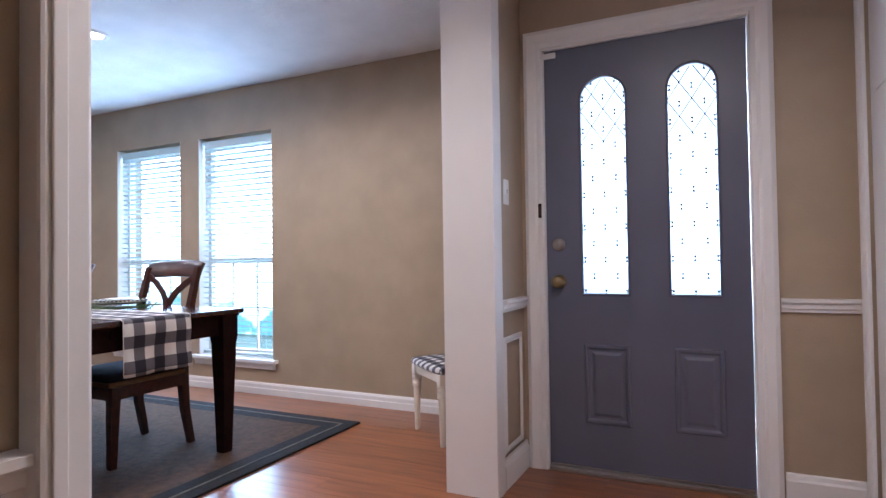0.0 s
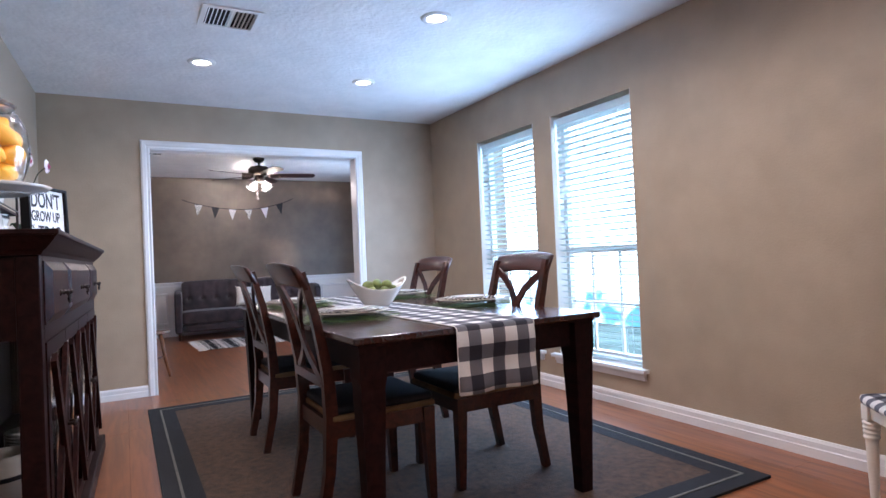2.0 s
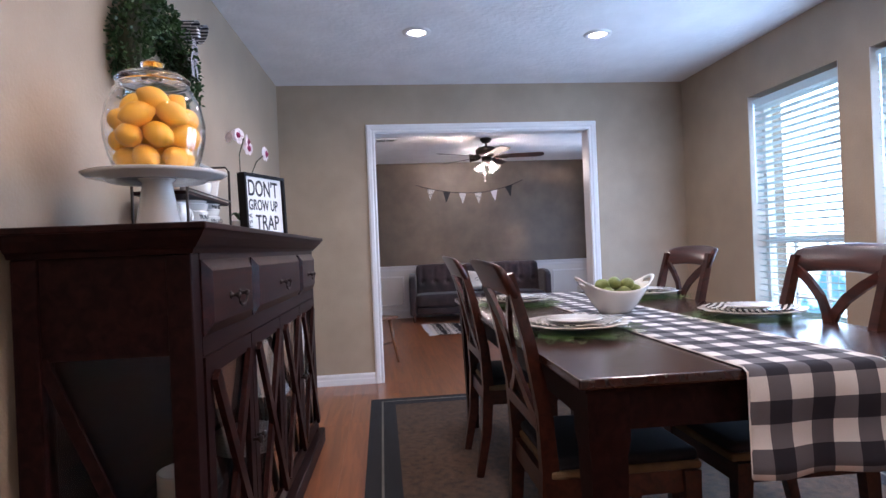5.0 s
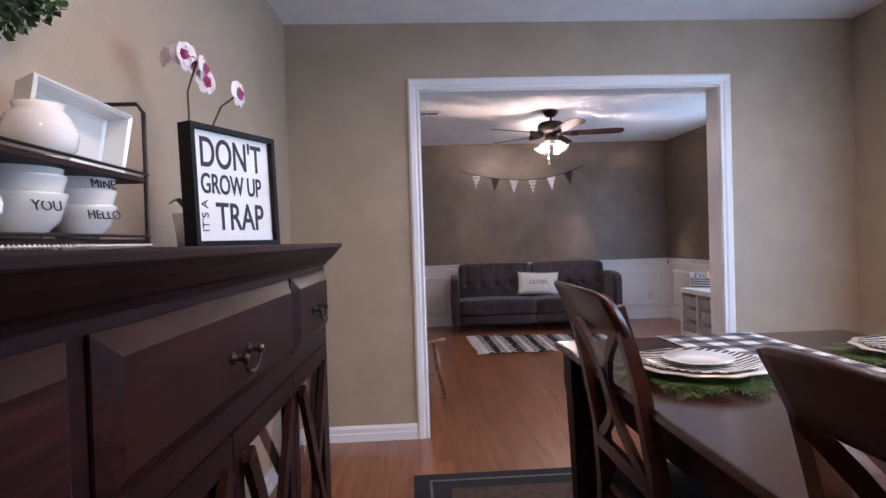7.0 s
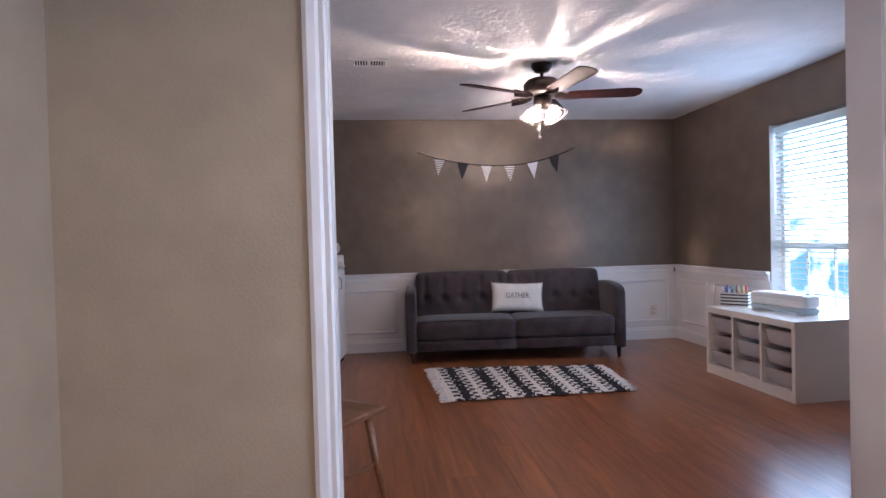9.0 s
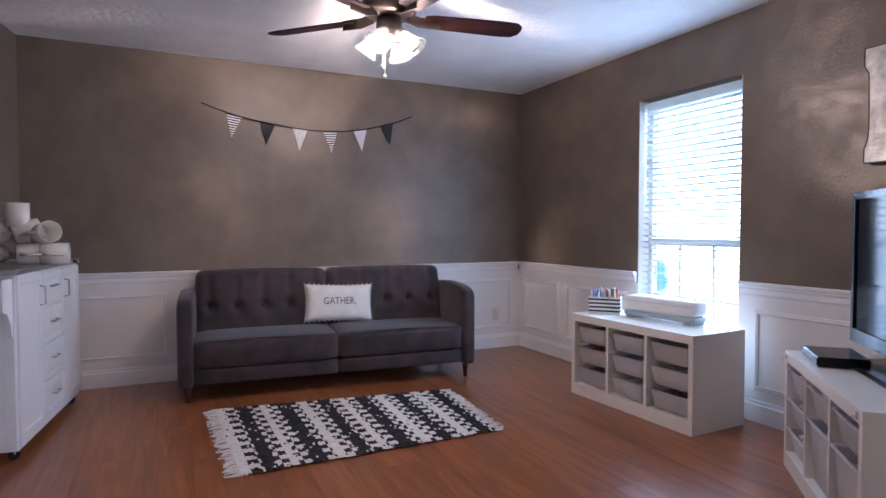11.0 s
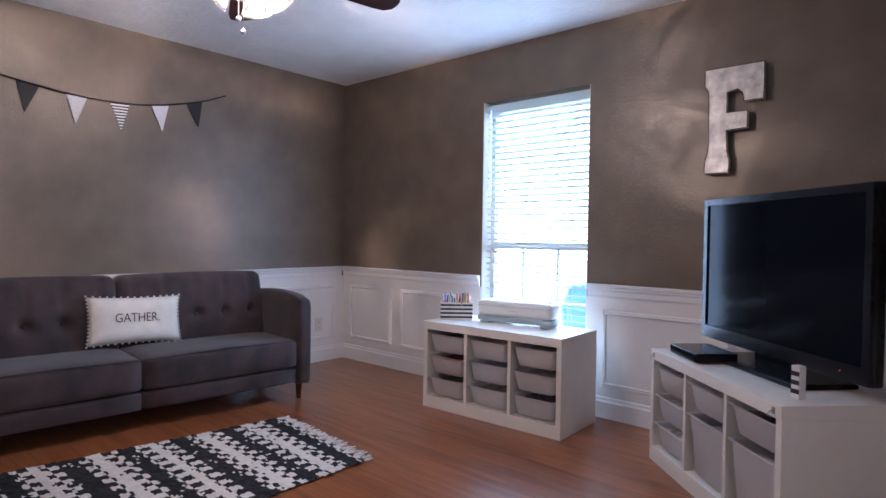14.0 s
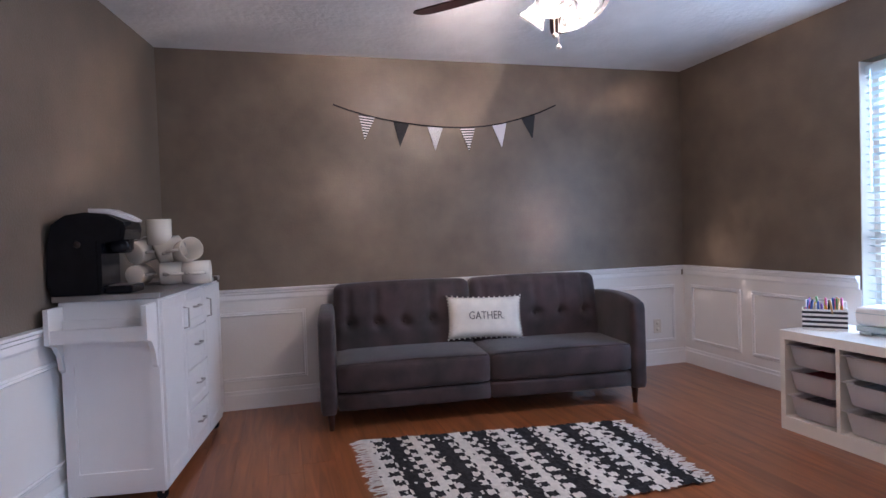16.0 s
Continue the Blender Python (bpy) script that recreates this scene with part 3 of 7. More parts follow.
# ---- front door ----
def front_door():
    d = thing("front_door", pose(0, 0, 0), "grey-painted front door with two arched leaded glass lights", "front door")
    y0, y1 = FN + 0.012, FN + 0.057
    lights = ((-1.030, -0.815), (-0.638, -0.430))
    zb, zt = 0.848, 1.885
    bm = bmesh.new()
    seg = 16
    xs = [-1.20] + [v for l in lights for v in l] + [-0.315]
    z0, z1 = 0.02, 2.04
    add_box(bm, xs[0], xs[1], y0, y1, z0, z1)
    add_box(bm, xs[2], xs[3], y0, y1, z0, z1)
    add_box(bm, xs[4], xs[5], y0, y1, z0, z1)
    for a, b in lights:
        add_box(bm, a, b, y0, y1, z0, zb)
        r = (b - a) / 2
        c = (a + b) / 2
        for i in range(seg):
            t0, t1 = math.pi - math.pi * i / seg, math.pi - math.pi * (i + 1) / seg
            add_prism(bm, [(c + r * math.cos(t0), zt - r + r * math.sin(t0)), (c + r * math.cos(t1), zt - r + r * math.sin(t1)), (c + r * math.cos(t1), z1), (c + r * math.cos(t0), z1)], y0, y1)
    part("door_slab", bm, M_DOOR, d)
    for a, b in lights:
        r, c = (b - a) / 2, (a + b) / 2
        out = [(a, zb), (b, zb)] + [(c + r * math.cos(math.pi * i / seg), zt - r + r * math.sin(math.pi * i / seg)) for i in range(seg + 1)]
        bm = bmesh.new()
        add_prism(bm, out, y0 + 0.02, y0 + 0.026)
        part("glass_light", bm, M_FROST, d, "bright frosted arched glass").visible_shadow = False
        bm = bmesh.new()
        n = len(out)
        for i in range(n):
            p, q = Vector((out[i][0], 0, out[i][1])), Vector((out[(i + 1) % n][0], 0, out[(i + 1) % n][1]))
            if (q - p).length < 1e-5:
                continue
            add_tube(bm, [(p.x, y0 - 0.001, p.z), (q.x, y0 - 0.001, q.z)], 0.006, 6)
        part("glazing_bead", bm, M_DOOR, d)
        # leading: a diamond lattice
        bm = bmesh.new()

        def inside(x, z):
            if z < zb or x < a or x > b:
                return False
            return z < zt - r or (x - c) ** 2 + (z - (zt - r)) ** 2 < r * r
        dx, dz = (b - a) / 2, 0.155
        nz = int((zt - zb) / 0.01)
        for s in (-1, 1):
            for k in range(-3, 16):
                run = []
                for i in range(nz + 1):
                    z = zt - i * 0.01
                    x = c + s * (zt - z) * dx / dz + k * dx * 1.0
                    if inside(x, z) and z > 1.56:
                        run.append((x, y0 + 0.018, z))
                if len(run) > 1:
                    add_tube(bm, [run[0], run[-1]], 0.0027, 5)
        for k in range(15):
            z = zt - 0.0775 * k - 0.02
            for x in ((a + 0.012, c, b - 0.012) if k % 2 else (c - dx / 2, c + dx / 2)):
                if inside(x, z):
                    for q in (-1, 1):
                        add_prism(bm, [(x - 0.008, z + q * 0.014), (x + 0.008, z + q * 0.014), (x, z)], y0 + 0.014, y0 + 0.019)
        part("leading", bm, M_BLACKPAINT, d, "dark lead diamond tracery")
    for a, b, c, e in ((-1.027, -0.816, 0.240, 0.615), (-0.627, -0.424, 0.240, 0.615)):
        bm = bmesh.new()
        rings = []
        for o, out in ((0, 0), (0.006, 0.007), (0.016, 0.007), (0.026, -0.002), (0.034, -0.002), (0.05, 0.004)):
            rings.append([bm.verts.new((x, y0 - out - 0.001, z)) for x, z in ((a + o, c + o), (b - o, c + o), (b - o, e - o), (a + o, e - o))])
        for q, r2 in zip(rings, rings[1:]):
            for i in range(4):
                bm.faces.new((q[i], q[(i + 1) % 4], r2[(i + 1) % 4], r2[i]))
        bm.faces.new(rings[-1])
        bmesh.ops.recalc_face_normals(bm, faces=bm.faces)
        part("raised_panel", bm, M_DOOR, d)
    turn = pose(-1.14, y0, 0.91, 90)
    part("door_knob", lathe([(0.0, 0.0), (0.032, 0.0), (0.032, 0.006), (0.012, 0.01), (0.011, 0.03), (0.027, 0.042), (0.03, 0.055), (0.02, 0.068), (0, 0.07)], 20), M_BRASS, d, "aged brass knob", True, turn)
    part("deadbolt", lathe([(0.0, 0.0), (0.03, 0.0), (0.03, 0.012), (0.02, 0.016), (0, 0.016)], 20), M_NICKEL, d, "", True, pose(-1.14, y0, 1.09, 90))
    part("thumb_turn", bx(-0.006, 0.006, -0.03, -0.012, -0.016, 0.016, 0.002), M_NICKEL, d, m=pose(-1.14, y0, 1.09))
    part("door_sweep", bx(-1.195, -0.32, y0 - 0.006, y0, 0.02, 0.032), M_NICKEL, d)
    for z in (0.25, 1.02, 1.80):
        part("hinge", tube([(-0.308, y0 - 0.01, z - 0.045), (-0.308, y0 - 0.01, z + 0.045)], 0.006, 8), M_BRONZE, d)
    return d


M_BRASS = plain("aged_brass", (0.42, 0.31, 0.16), 0.3, 1.0)
M_FROST = bpy.data.materials.new("frosted_glass")
M_FROST.use_nodes = True
_b = M_FROST.node_tree.nodes["Principled BSDF"]
_b.inputs["Transmission Weight"].default_value = 0.95
_b.inputs["Roughness"].default_value = 0.45
_b.inputs["Base Color"].default_value = (0.22, 0.24, 0.27, 1)
front_door()
area_light("window_light", look((-0.76, FN + 0.3, 1.4), (-0.76, 1.0, 1.2)), 0.7, 1.1, 22, (0.75, 0.87, 1.0))


def white_door(name, m, w, label):
    """A plain six-panel leaf; local x along it, y its front."""
    d = thing(name, m, label, "door")
    part("door_slab", bx(0, w, 0, 0.035, 0.01, 2.02), M_WHITE, d)
    for a, b in ((0.1, w / 2 - 0.05), (w / 2 + 0.05, w - 0.1)):
        for c, e in ((0.2, 0.8), (0.92, 1.5), (1.6, 1.9)):
            part("raised_panel", bx(a, b, -0.006, 0.0, c, e, 0.004), M_WHITE, d)
    part("door_knob", lathe([(0.0, 0.0), (0.03, 0.0), (0.012, 0.01), (0.011, 0.03), (0.027, 0.042), (0.02, 0.066), (0, 0.07)], 16), M_NICKEL, d, "", True, pose(w - 0.07, 0, 0.95, 90))
    return d


white_door("closet_door", pose(FE + 0.012, 2.888, 0, 0, 0, -90), 0.775, "white panelled closet door with nickel hinges")
white_door("den_door", DEN_TILT @ pose(-7.305, LS + 0.042, 0, 0, 0, 180), 0.71, "white panelled door in a white casing")


# ---- dining furniture ----
def ring_leg(bm, x, y, z0, z1, w0, w1):
    add_beam(bm, [(x, y, z0), (x, y, z1)], [w0, w1], [w0, w1])


def dining_table():
    t = thing("dining_table", pose(-3.90, 2.10, 0.0125), "espresso-stained rectangular dining table on a brown rug", "dining table")
    hx, hy = 1.12, 0.555
    bm = bmesh.new()
    add_box(bm, -hx, hx, -hy, hy, 0.738, 0.764, bevel=0.006)
    part("tabletop", bm, M_TABLE, t)
    bm = bmesh.new()
    add_box(bm, -hx + 0.02, hx - 0.02, -hy + 0.02, hy - 0.02, 0.726, 0.738)
    part("top_moulding", bm, M_DARK, t)
    for s in (-1, 1):
        part("apron", bx(-hx + 0.12, hx - 0.12, s * (hy - 0.07) - 0.011, s * (hy - 0.07) + 0.011, 0.626, 0.726), M_DARK, t)
        part("apron", bx(s * (hx - 0.07) - 0.011, s * (hx - 0.07) + 0.011, -hy + 0.12, hy - 0.12, 0.626, 0.726), M_DARK, t)
    for sx in (-1, 1):
        for sy in (-1, 1):
            bm = bmesh.new()
            cx, cy = sx * (hx - 0.075), sy * (hy - 0.075)
            add_beam(bm, [(cx, cy, 0), (cx, cy, 0.35), (cx, cy, 0.53), (cx, cy, 0.575), (cx, cy, 0.615), (cx, cy, 0.726)],
                     [0.055, 0.075, 0.088, 0.088, 0.10, 0.10], [0.055, 0.075, 0.088, 0.088, 0.10, 0.10])
            part("leg", bm, M_DARK, t)
    return t


M_TABLE = wood_mat("polished_espresso_wood", (0.020, 0.0075, 0.006), (0.040, 0.013, 0.009), rough=0.2, scale=5, coat=0.15, vary=0.15)
dining_table()


def dining_chair(m, label):
    """Seat faces local +y; the back leans towards -y. Origin on the floor, under the middle of the seat."""
    c0 = thing("dining_chair", m, label, "dining chair", "chairs round the dining table")
    w = 0.212
    hi = 1.02
    for s in (-1, 1):
        bm = bmesh.new()
        add_beam(bm, [(s * (w - 0.02), -0.255, 0), (s * (w - 0.02), -0.215, 0.2), (s * (w - 0.02), -0.20, 0.42), (s * (w - 0.012), -0.212, 0.6), (s * (w - 0.004), -0.25, 0.8), (s * (w - 0.006), -0.300, hi - 0.03)],
                 [0.03, 0.036, 0.042, 0.038, 0.034, 0.03], [0.034, 0.042, 0.05, 0.042, 0.034, 0.028])
        part("back_post", bm, M_CHERRY, c0)
        bm = bmesh.new()
        add_beam(bm, [(s * (w - 0.01), 0.225, 0), (s * (w - 0.01), 0.215, 0.4)], [0.032, 0.05], [0.032, 0.05])
        part("leg", bm, M_CHERRY, c0)
        part("side_rail", bx(s * (w - 0.012) - 0.012, s * (w - 0.012) + 0.012, -0.19, 0.20, 0.335, 0.40), M_CHERRY, c0)
    part("front_rail", bx(-w + 0.03, w - 0.03, 0.205, 0.232, 0.335, 0.40), M_CHERRY, c0)
    part("back_rail", bx(-w + 0.03, w - 0.03, -0.215, -0.19, 0.335, 0.40), M_CHERRY, c0)
    # crest rail, bowed and scrolled backwards, with rounded edges
    bm = bmesh.new()
    n, m = 16, 12
    ring = []
    for i in range(n + 1):
        u = -1 + 2 * i / n
        x = u * (w + 0.012)
        bow = -0.030 * (1 - u * u)
        low = hi - 0.100 + 0.016 * (1 - u * u)
        top = hi + 0.012 * (1 - u * u) - 0.006 * abs(u) ** 8
        row = []
        for k in range(m):
            a = 2 * math.pi * k / m
            c, q = math.cos(a), math.sin(a)
            f = math.copysign(abs(q) ** 0.45, q) * 0.5 + 0.5
            out = math.copysign(abs(c) ** 0.6, c) * 0.012
            back = -0.283 - 0.036 * f - 0.012 * f ** 3
            row.append(bm.verts.new((x, back + bow + out, low + (top - low) * f)))
        ring.append(row)
    for p, r in zip(ring, ring[1:]):
        for k in range(m):
            bm.faces.new((p[k], p[(k + 1) % m], r[(k + 1) % m], r[k]))
    bm.faces.new(ring[0])
    bm.faces.new(list(reversed(ring[-1])))
    bmesh.ops.recalc_face_normals(bm, faces=bm.faces)
    part("crest_rail", bm, M_CHERRY, c0, smooth=True)
    part("lower_rail", bx(-w + 0.01, w - 0.01, -0.232, -0.21, 0.535, 0.575, 0.003), M_CHERRY, c0)
    # X splats, curved
    for s in (-1, 1):
        bm = bmesh.new()
        pts = []
        for i in range(9):
            u = i / 8
            z = 0.56 + u * (hi - 0.08 - 0.56)
            x = s * (-(w - 0.02) + 2 * (w - 0.02) * u + 0.045 * math.sin(2 * math.pi * u))
            pts.append((x, -0.222 - 0.075 * u * u - 0.012 * math.sin(math.pi * u) + s * 0.004, z))
        add_beam(bm, pts, 0.014, 0.034, Vector((0, 1, 0)))
        part("back_splat", bm, M_CHERRY, c0)
    bm = bmesh.new()
    add_box(bm, -w - 0.005, w + 0.005, -0.20, 0.25, 0.40, 0.425, bevel=0.008)
    part("seat_edge", bm, M_TANCLOTH, c0, "tan fabric seat edge")
    bm = bmesh.new()
    add_box(bm, -w, w, -0.195, 0.245, 0.42, 0.458, bevel=0.017)
    part("seat", bm, M_BLUESEAT, c0, "dark navy seat pad", True)
    return c0


chair = dining_chair(pose(-3.34, 1.77, 0.012), "dark cherry x-back dining chair tucked under the table's south side")
for x, y, a in ((-4.39, 1.785, 0), (-3.36, 2.375, 180), (-4.40, 2.40, 180)):
    copy_thing(chair, pose(x, y, 0.012, 0, 0, a))


# ---- rug under the table ----
def rug():
    x0, x1, y0, y1 = -5.735, -2.505, 1.0, 3.35
    r = thing("area_rug", pose(0, 0, 0), "brown woven area rug with a charcoal border on the laminate floor", "area rug")
    bd = 0.17
    part("field", bx(x0 + bd, x1 - bd, y0 + bd, y1 - bd, 0.0, 0.011), M_RUGTAN, r, "brown sisal field")
    bm = bmesh.new()
    for a, b, c, d in ((x0, x1, y0, y0 + bd), (x0, x1, y1 - bd, y1), (x0, x0 + bd, y0 + bd, y1 - bd), (x1 - bd, x1, y0 + bd, y1 - bd)):
        add_box(bm, a, b, c, d, 0.0, 0.012)
    part("border", bm, M_RUGBLACK, r, "charcoal border")
    bm = bmesh.new()
    o = 0.075
    w = 0.012
    for a, b, c, d in ((x0 + o, x1 - o, y0 + o, y0 + o + w), (x0 + o, x1 - o, y1 - o - w, y1 - o), (x0 + o, x0 + o + w, y0 + o + w, y1 - o - w), (x1 - o - w, x1 - o, y0 + o + w, y1 - o - w)):
        add_box(bm, a, b, c, d, 0.012, 0.0145)
    part("border_line", bm, M_RUGLINE, r, "thin grey line in the border")


rug()


# ---- sideboard ----
def sideboard():
    x0, x1, y1 = -4.912, -2.978, 0.763
    y0 = DS + 0.022
    s = thing("sideboard", DIN_TILT @ pose(0, 0, -0.0095), "tall espresso-stained sideboard with glazed x-front doors", "sideboard")
    part("top_board", bx(x0 - 0.062, x1 + 0.055, y0, y1 + 0.056, 1.160, 1.1775, 0.004), M_DARK, s)
    bm = bmesh.new()
    rings = [[bm.verts.new(p) for p in ((x0 - o, y0, z), (x1 + o, y0, z), (x1 + o, y1 + o, z), (x0 - o, y1 + o, z))] for o, z in ((0.006, 1.105), (0.012, 1.116), (0.02, 1.122), (0.040, 1.145), (0.050, 1.160))]
    for q, r in zip(rings, rings[1:]):
        for i in range(4):
            bm.faces.new((q[i], q[(i + 1) % 4], r[(i + 1) % 4], r[i]))
    bm.faces.new(rings[0])
    bm.faces.new(rings[-1])
    bmesh.ops.recalc_face_normals(bm, faces=bm.faces)
    part("cornice_moulding", bm, M_DARK, s)
    part("plinth", bx(x0 - 0.03, x1 + 0.03, y0, y1 + 0.03, 0.0095, 0.09, 0.006), M_DARK, s)
    part("back_panel", bx(x0 + 0.02, x1 - 0.02, y0, y0 + 0.015, 0.09, 1.105), M_DARK, s)
    part("bottom_board", bx(x0 + 0.02, x1 - 0.02, y0 + 0.015, y1 - 0.01, 0.09, 0.115), M_DARK, s)
    part("shelf", bx(x0 + 0.03, x1 - 0.03, y0 + 0.015, y1 - 0.05, 0.275, 0.295), M_DARK, s)
    part("drawer_floor", bx(x0 + 0.02, x1 - 0.02, y0 + 0.015, y1 - 0.01, 0.86, 0.88), M_DARK, s)
    for x in (x0, x1 - 0.06):
        for ya, yb in ((y0 + 0.002, y0 + 0.062), (y1 - 0.06, y1)):
            part("corner_post", bx(x, x + 0.06, ya, yb, 0.09, 1.105, 0.004), M_DARK, s)
    for x, inner in ((x1 - 0.03, 1), (x0 + 0.01, -1)):
        part("side_panel", bx(x, x + 0.02, y0 + 0.062, y1 - 0.06, 0.86, 1.105), M_DARK, s)
        part("side_rail", bx(x, x + 0.02, y0 + 0.062, y1 - 0.06, 0.09, 0.16), M_DARK, s)
        part("side_glass", bx(x + 0.004, x + 0.008, y0 + 0.06, y1 - 0.06, 0.16, 0.86), M_CABINETGLASS, s, "clear glass side pane")
        part("cross_bar", beam([(x + 0.019, y0 + 0.06, 0.86), (x + 0.019, y1 - 0.06, 0.16)], 0.01, 0.03), M_DARK, s)
    # drawers with bevelled fronts
    cols = [(-4.862, -4.412), (-4.372, -3.527), (-3.487, -3.037)]
    for a, b in cols:
        d = part("drawer", _bevel_front(a, b, 0.895, 1.088, y1, 0.022, 0.03), M_DRAWER, s)
        _pull((a + b) / 2, 0.985, y1 + 0.022, d)
    part("rail_upper", bx(x0 + 0.06, x1 - 0.06, y1 - 0.02, y1, 1.085, 1.105), M_DARK, s)
    part("rail_lower", bx(x0 + 0.06, x1 - 0.06, y1 - 0.02, y1, 0.845, 0.895), M_DARK, s)
    for c in (-4.392, -3.507):
        part("stile", bx(c - 0.028, c + 0.028, y1 - 0.02, y1 - 0.002, 0.895, 1.085), M_DARK, s)
    # four glazed doors with applied X bars
    n = 4
    wd = (x1 - 0.06 - (x0 + 0.06)) / n
    for k in range(n):
        a, b = x0 + 0.06 + k * wd + 0.003, x0 + 0.06 + (k + 1) * wd - 0.003
        z0, z1 = 0.118, 0.842
        d = part("cabinet_door", _frame(a, b, z0, z1, y1 - 0.018, y1 + 0.004, 0.05), M_DARK, s)
        part("door_glass", bx(a + 0.05, b - 0.05, y1 - 0.008, y1 - 0.004, z0 + 0.05, z1 - 0.05), M_GLASS, d, "clear glass door pane")
        for sg in (-1, 1):
            p, q = (a + 0.04, z0 + 0.05) if sg > 0 else (b - 0.04, z0 + 0.05), (b - 0.04, z1 - 0.05) if sg > 0 else (a + 0.04, z1 - 0.05)
            part("x_bar", beam([(p[0], y1 + 0.012 + 0.004 * sg, p[1]), (q[0], y1 + 0.012 + 0.004 * sg, q[1])], 0.016, 0.04, Vector((0, 1, 0))), M_DRAWER, d)
        kx = b - 0.022 if k % 2 == 0 else a + 0.022
        part("knob", lathe([(0, 0), (0.006, 0), (0.006, 0.015), (0.014, 0.022), (0.01, 0.03), (0, 0.031)], 12), M_BRONZE, d, "", True, pose(kx, y1 + 0.004, 0.50, -90))
    return s


def _bevel_front(a, b, c, e, y, t, inset):
    bm = bmesh.new()
    rings = []
    for o, out in ((0, 0), (0, 0.004), (inset, t), (inset + 0.001, t)):
        rings.append([bm.verts.new((x, y + out, z)) for x, z in ((a + o, c + o), (b - o, c + o), (b - o, e - o), (a + o, e - o))])
    for q, r in zip(rings, rings[1:]):
        for i in range(4):
            bm.faces.new((q[i], q[(i + 1) % 4], r[(i + 1) % 4], r[i]))
    bm.faces.new(rings[-1])
    bm.faces.new(list(reversed(rings[0])))
    bmesh.ops.recalc_face_normals(bm, faces=bm.faces)
    return bm


def _frame(a, b, c, e, y0, y1, w):
    bm = bmesh.new()
    for p, q, r, s in ((a, a + w, c, e), (b - w, b, c, e), (a + w, b - w, c, c + w), (a + w, b - w, e - w, e)):
        add_box(bm, p, q, y0, y1, r, s)
    return bm


M_PULL = node_mat("blackened_metal", (0.035, 0.026, 0.024), 0.42, metal=0.6, noise_scale=30, noise_amt=0.3, bump=0.0)


def _pull(x, z, y, parent):
    bm = bmesh.new()
    w = 0.045
    for s in (-1, 1):
        add_lathe(bm, [(0, 0), (0.011, 0), (0.011, 0.003), (0.005, 0.006), (0.005, 0.016), (0.009, 0.02), (0.008, 0.027), (0, 0.029)], 10, pose(x + s * w, y, z, -90))
    pts = [(x + w * math.cos(math.pi * (1 + i / 10)), y + 0.022, z + 0.032 * math.sin(math.pi * (1 + i / 10))) for i in range(11)]
    add_tube(bm, pts, 0.0034, 8, [0.8, 0.9, 1, 1.1, 1.3, 1.5, 1.3, 1.1, 1, 0.9, 0.8])
    bmesh.ops.recalc_face_normals(bm, faces=bm.faces)
    part("bail_pull", bm, M_PULL, parent, "dark metal drop bail pull", True)


sideboard()


# ---- den: sofa ----
def soft_box(x0, x1, y0, y1, z0, z1, bevel, cuts=6, puff=0.0, tuft=None):
    bm = bmesh.new()
    add_box(bm, x0, x1, y0, y1, z0, z1)
    bmesh.ops.subdivide_edges(bm, edges=bm.edges[:], cuts=cuts, use_grid_fill=True)
    c = Vector(((x0 + x1) / 2, (y0 + y1) / 2, (z0 + z1) / 2))
    h = Vector(((x1 - x0) / 2, (y1 - y0) / 2, (z1 - z0) / 2))
    for v in bm.verts:
        d = v.co - c
        # round the corners: pull towards a rounded box
        q = Vector([max(0.0, abs(d[i]) - (h[i] - bevel)) for i in range(3)])
        if q.length > 0:
            k = min(1.0, bevel / max(q.length, 1e-6)) if q.length > bevel else 1.0
            for i in range(3):
                if q[i] > 0:
                    d[i] = math.copysign(h[i] - bevel + q[i] * k, d[i])
        if puff:
            u = [1 - (d[i] / h[i]) ** 2 for i in range(3)]
            for i in range(3):
                o = [j for j in range(3) if j != i]
                if abs(d[i]) > h[i] - bevel * 0.3:
                    d[i] += math.copysign(puff * max(0, u[o[0]]) * max(0, u[o[1]]), d[i])
        v.co = c + d
    if tuft:
        tuft(bm)
    return bm


# the sofa stands slightly askew to the wall
SOFA = Matrix.Translation((-9.957, 2.537, 0)) @ Matrix.Rotation(radians(-4.8), 4, "Z") @ Matrix.Translation((9.91, -2.58, 0))


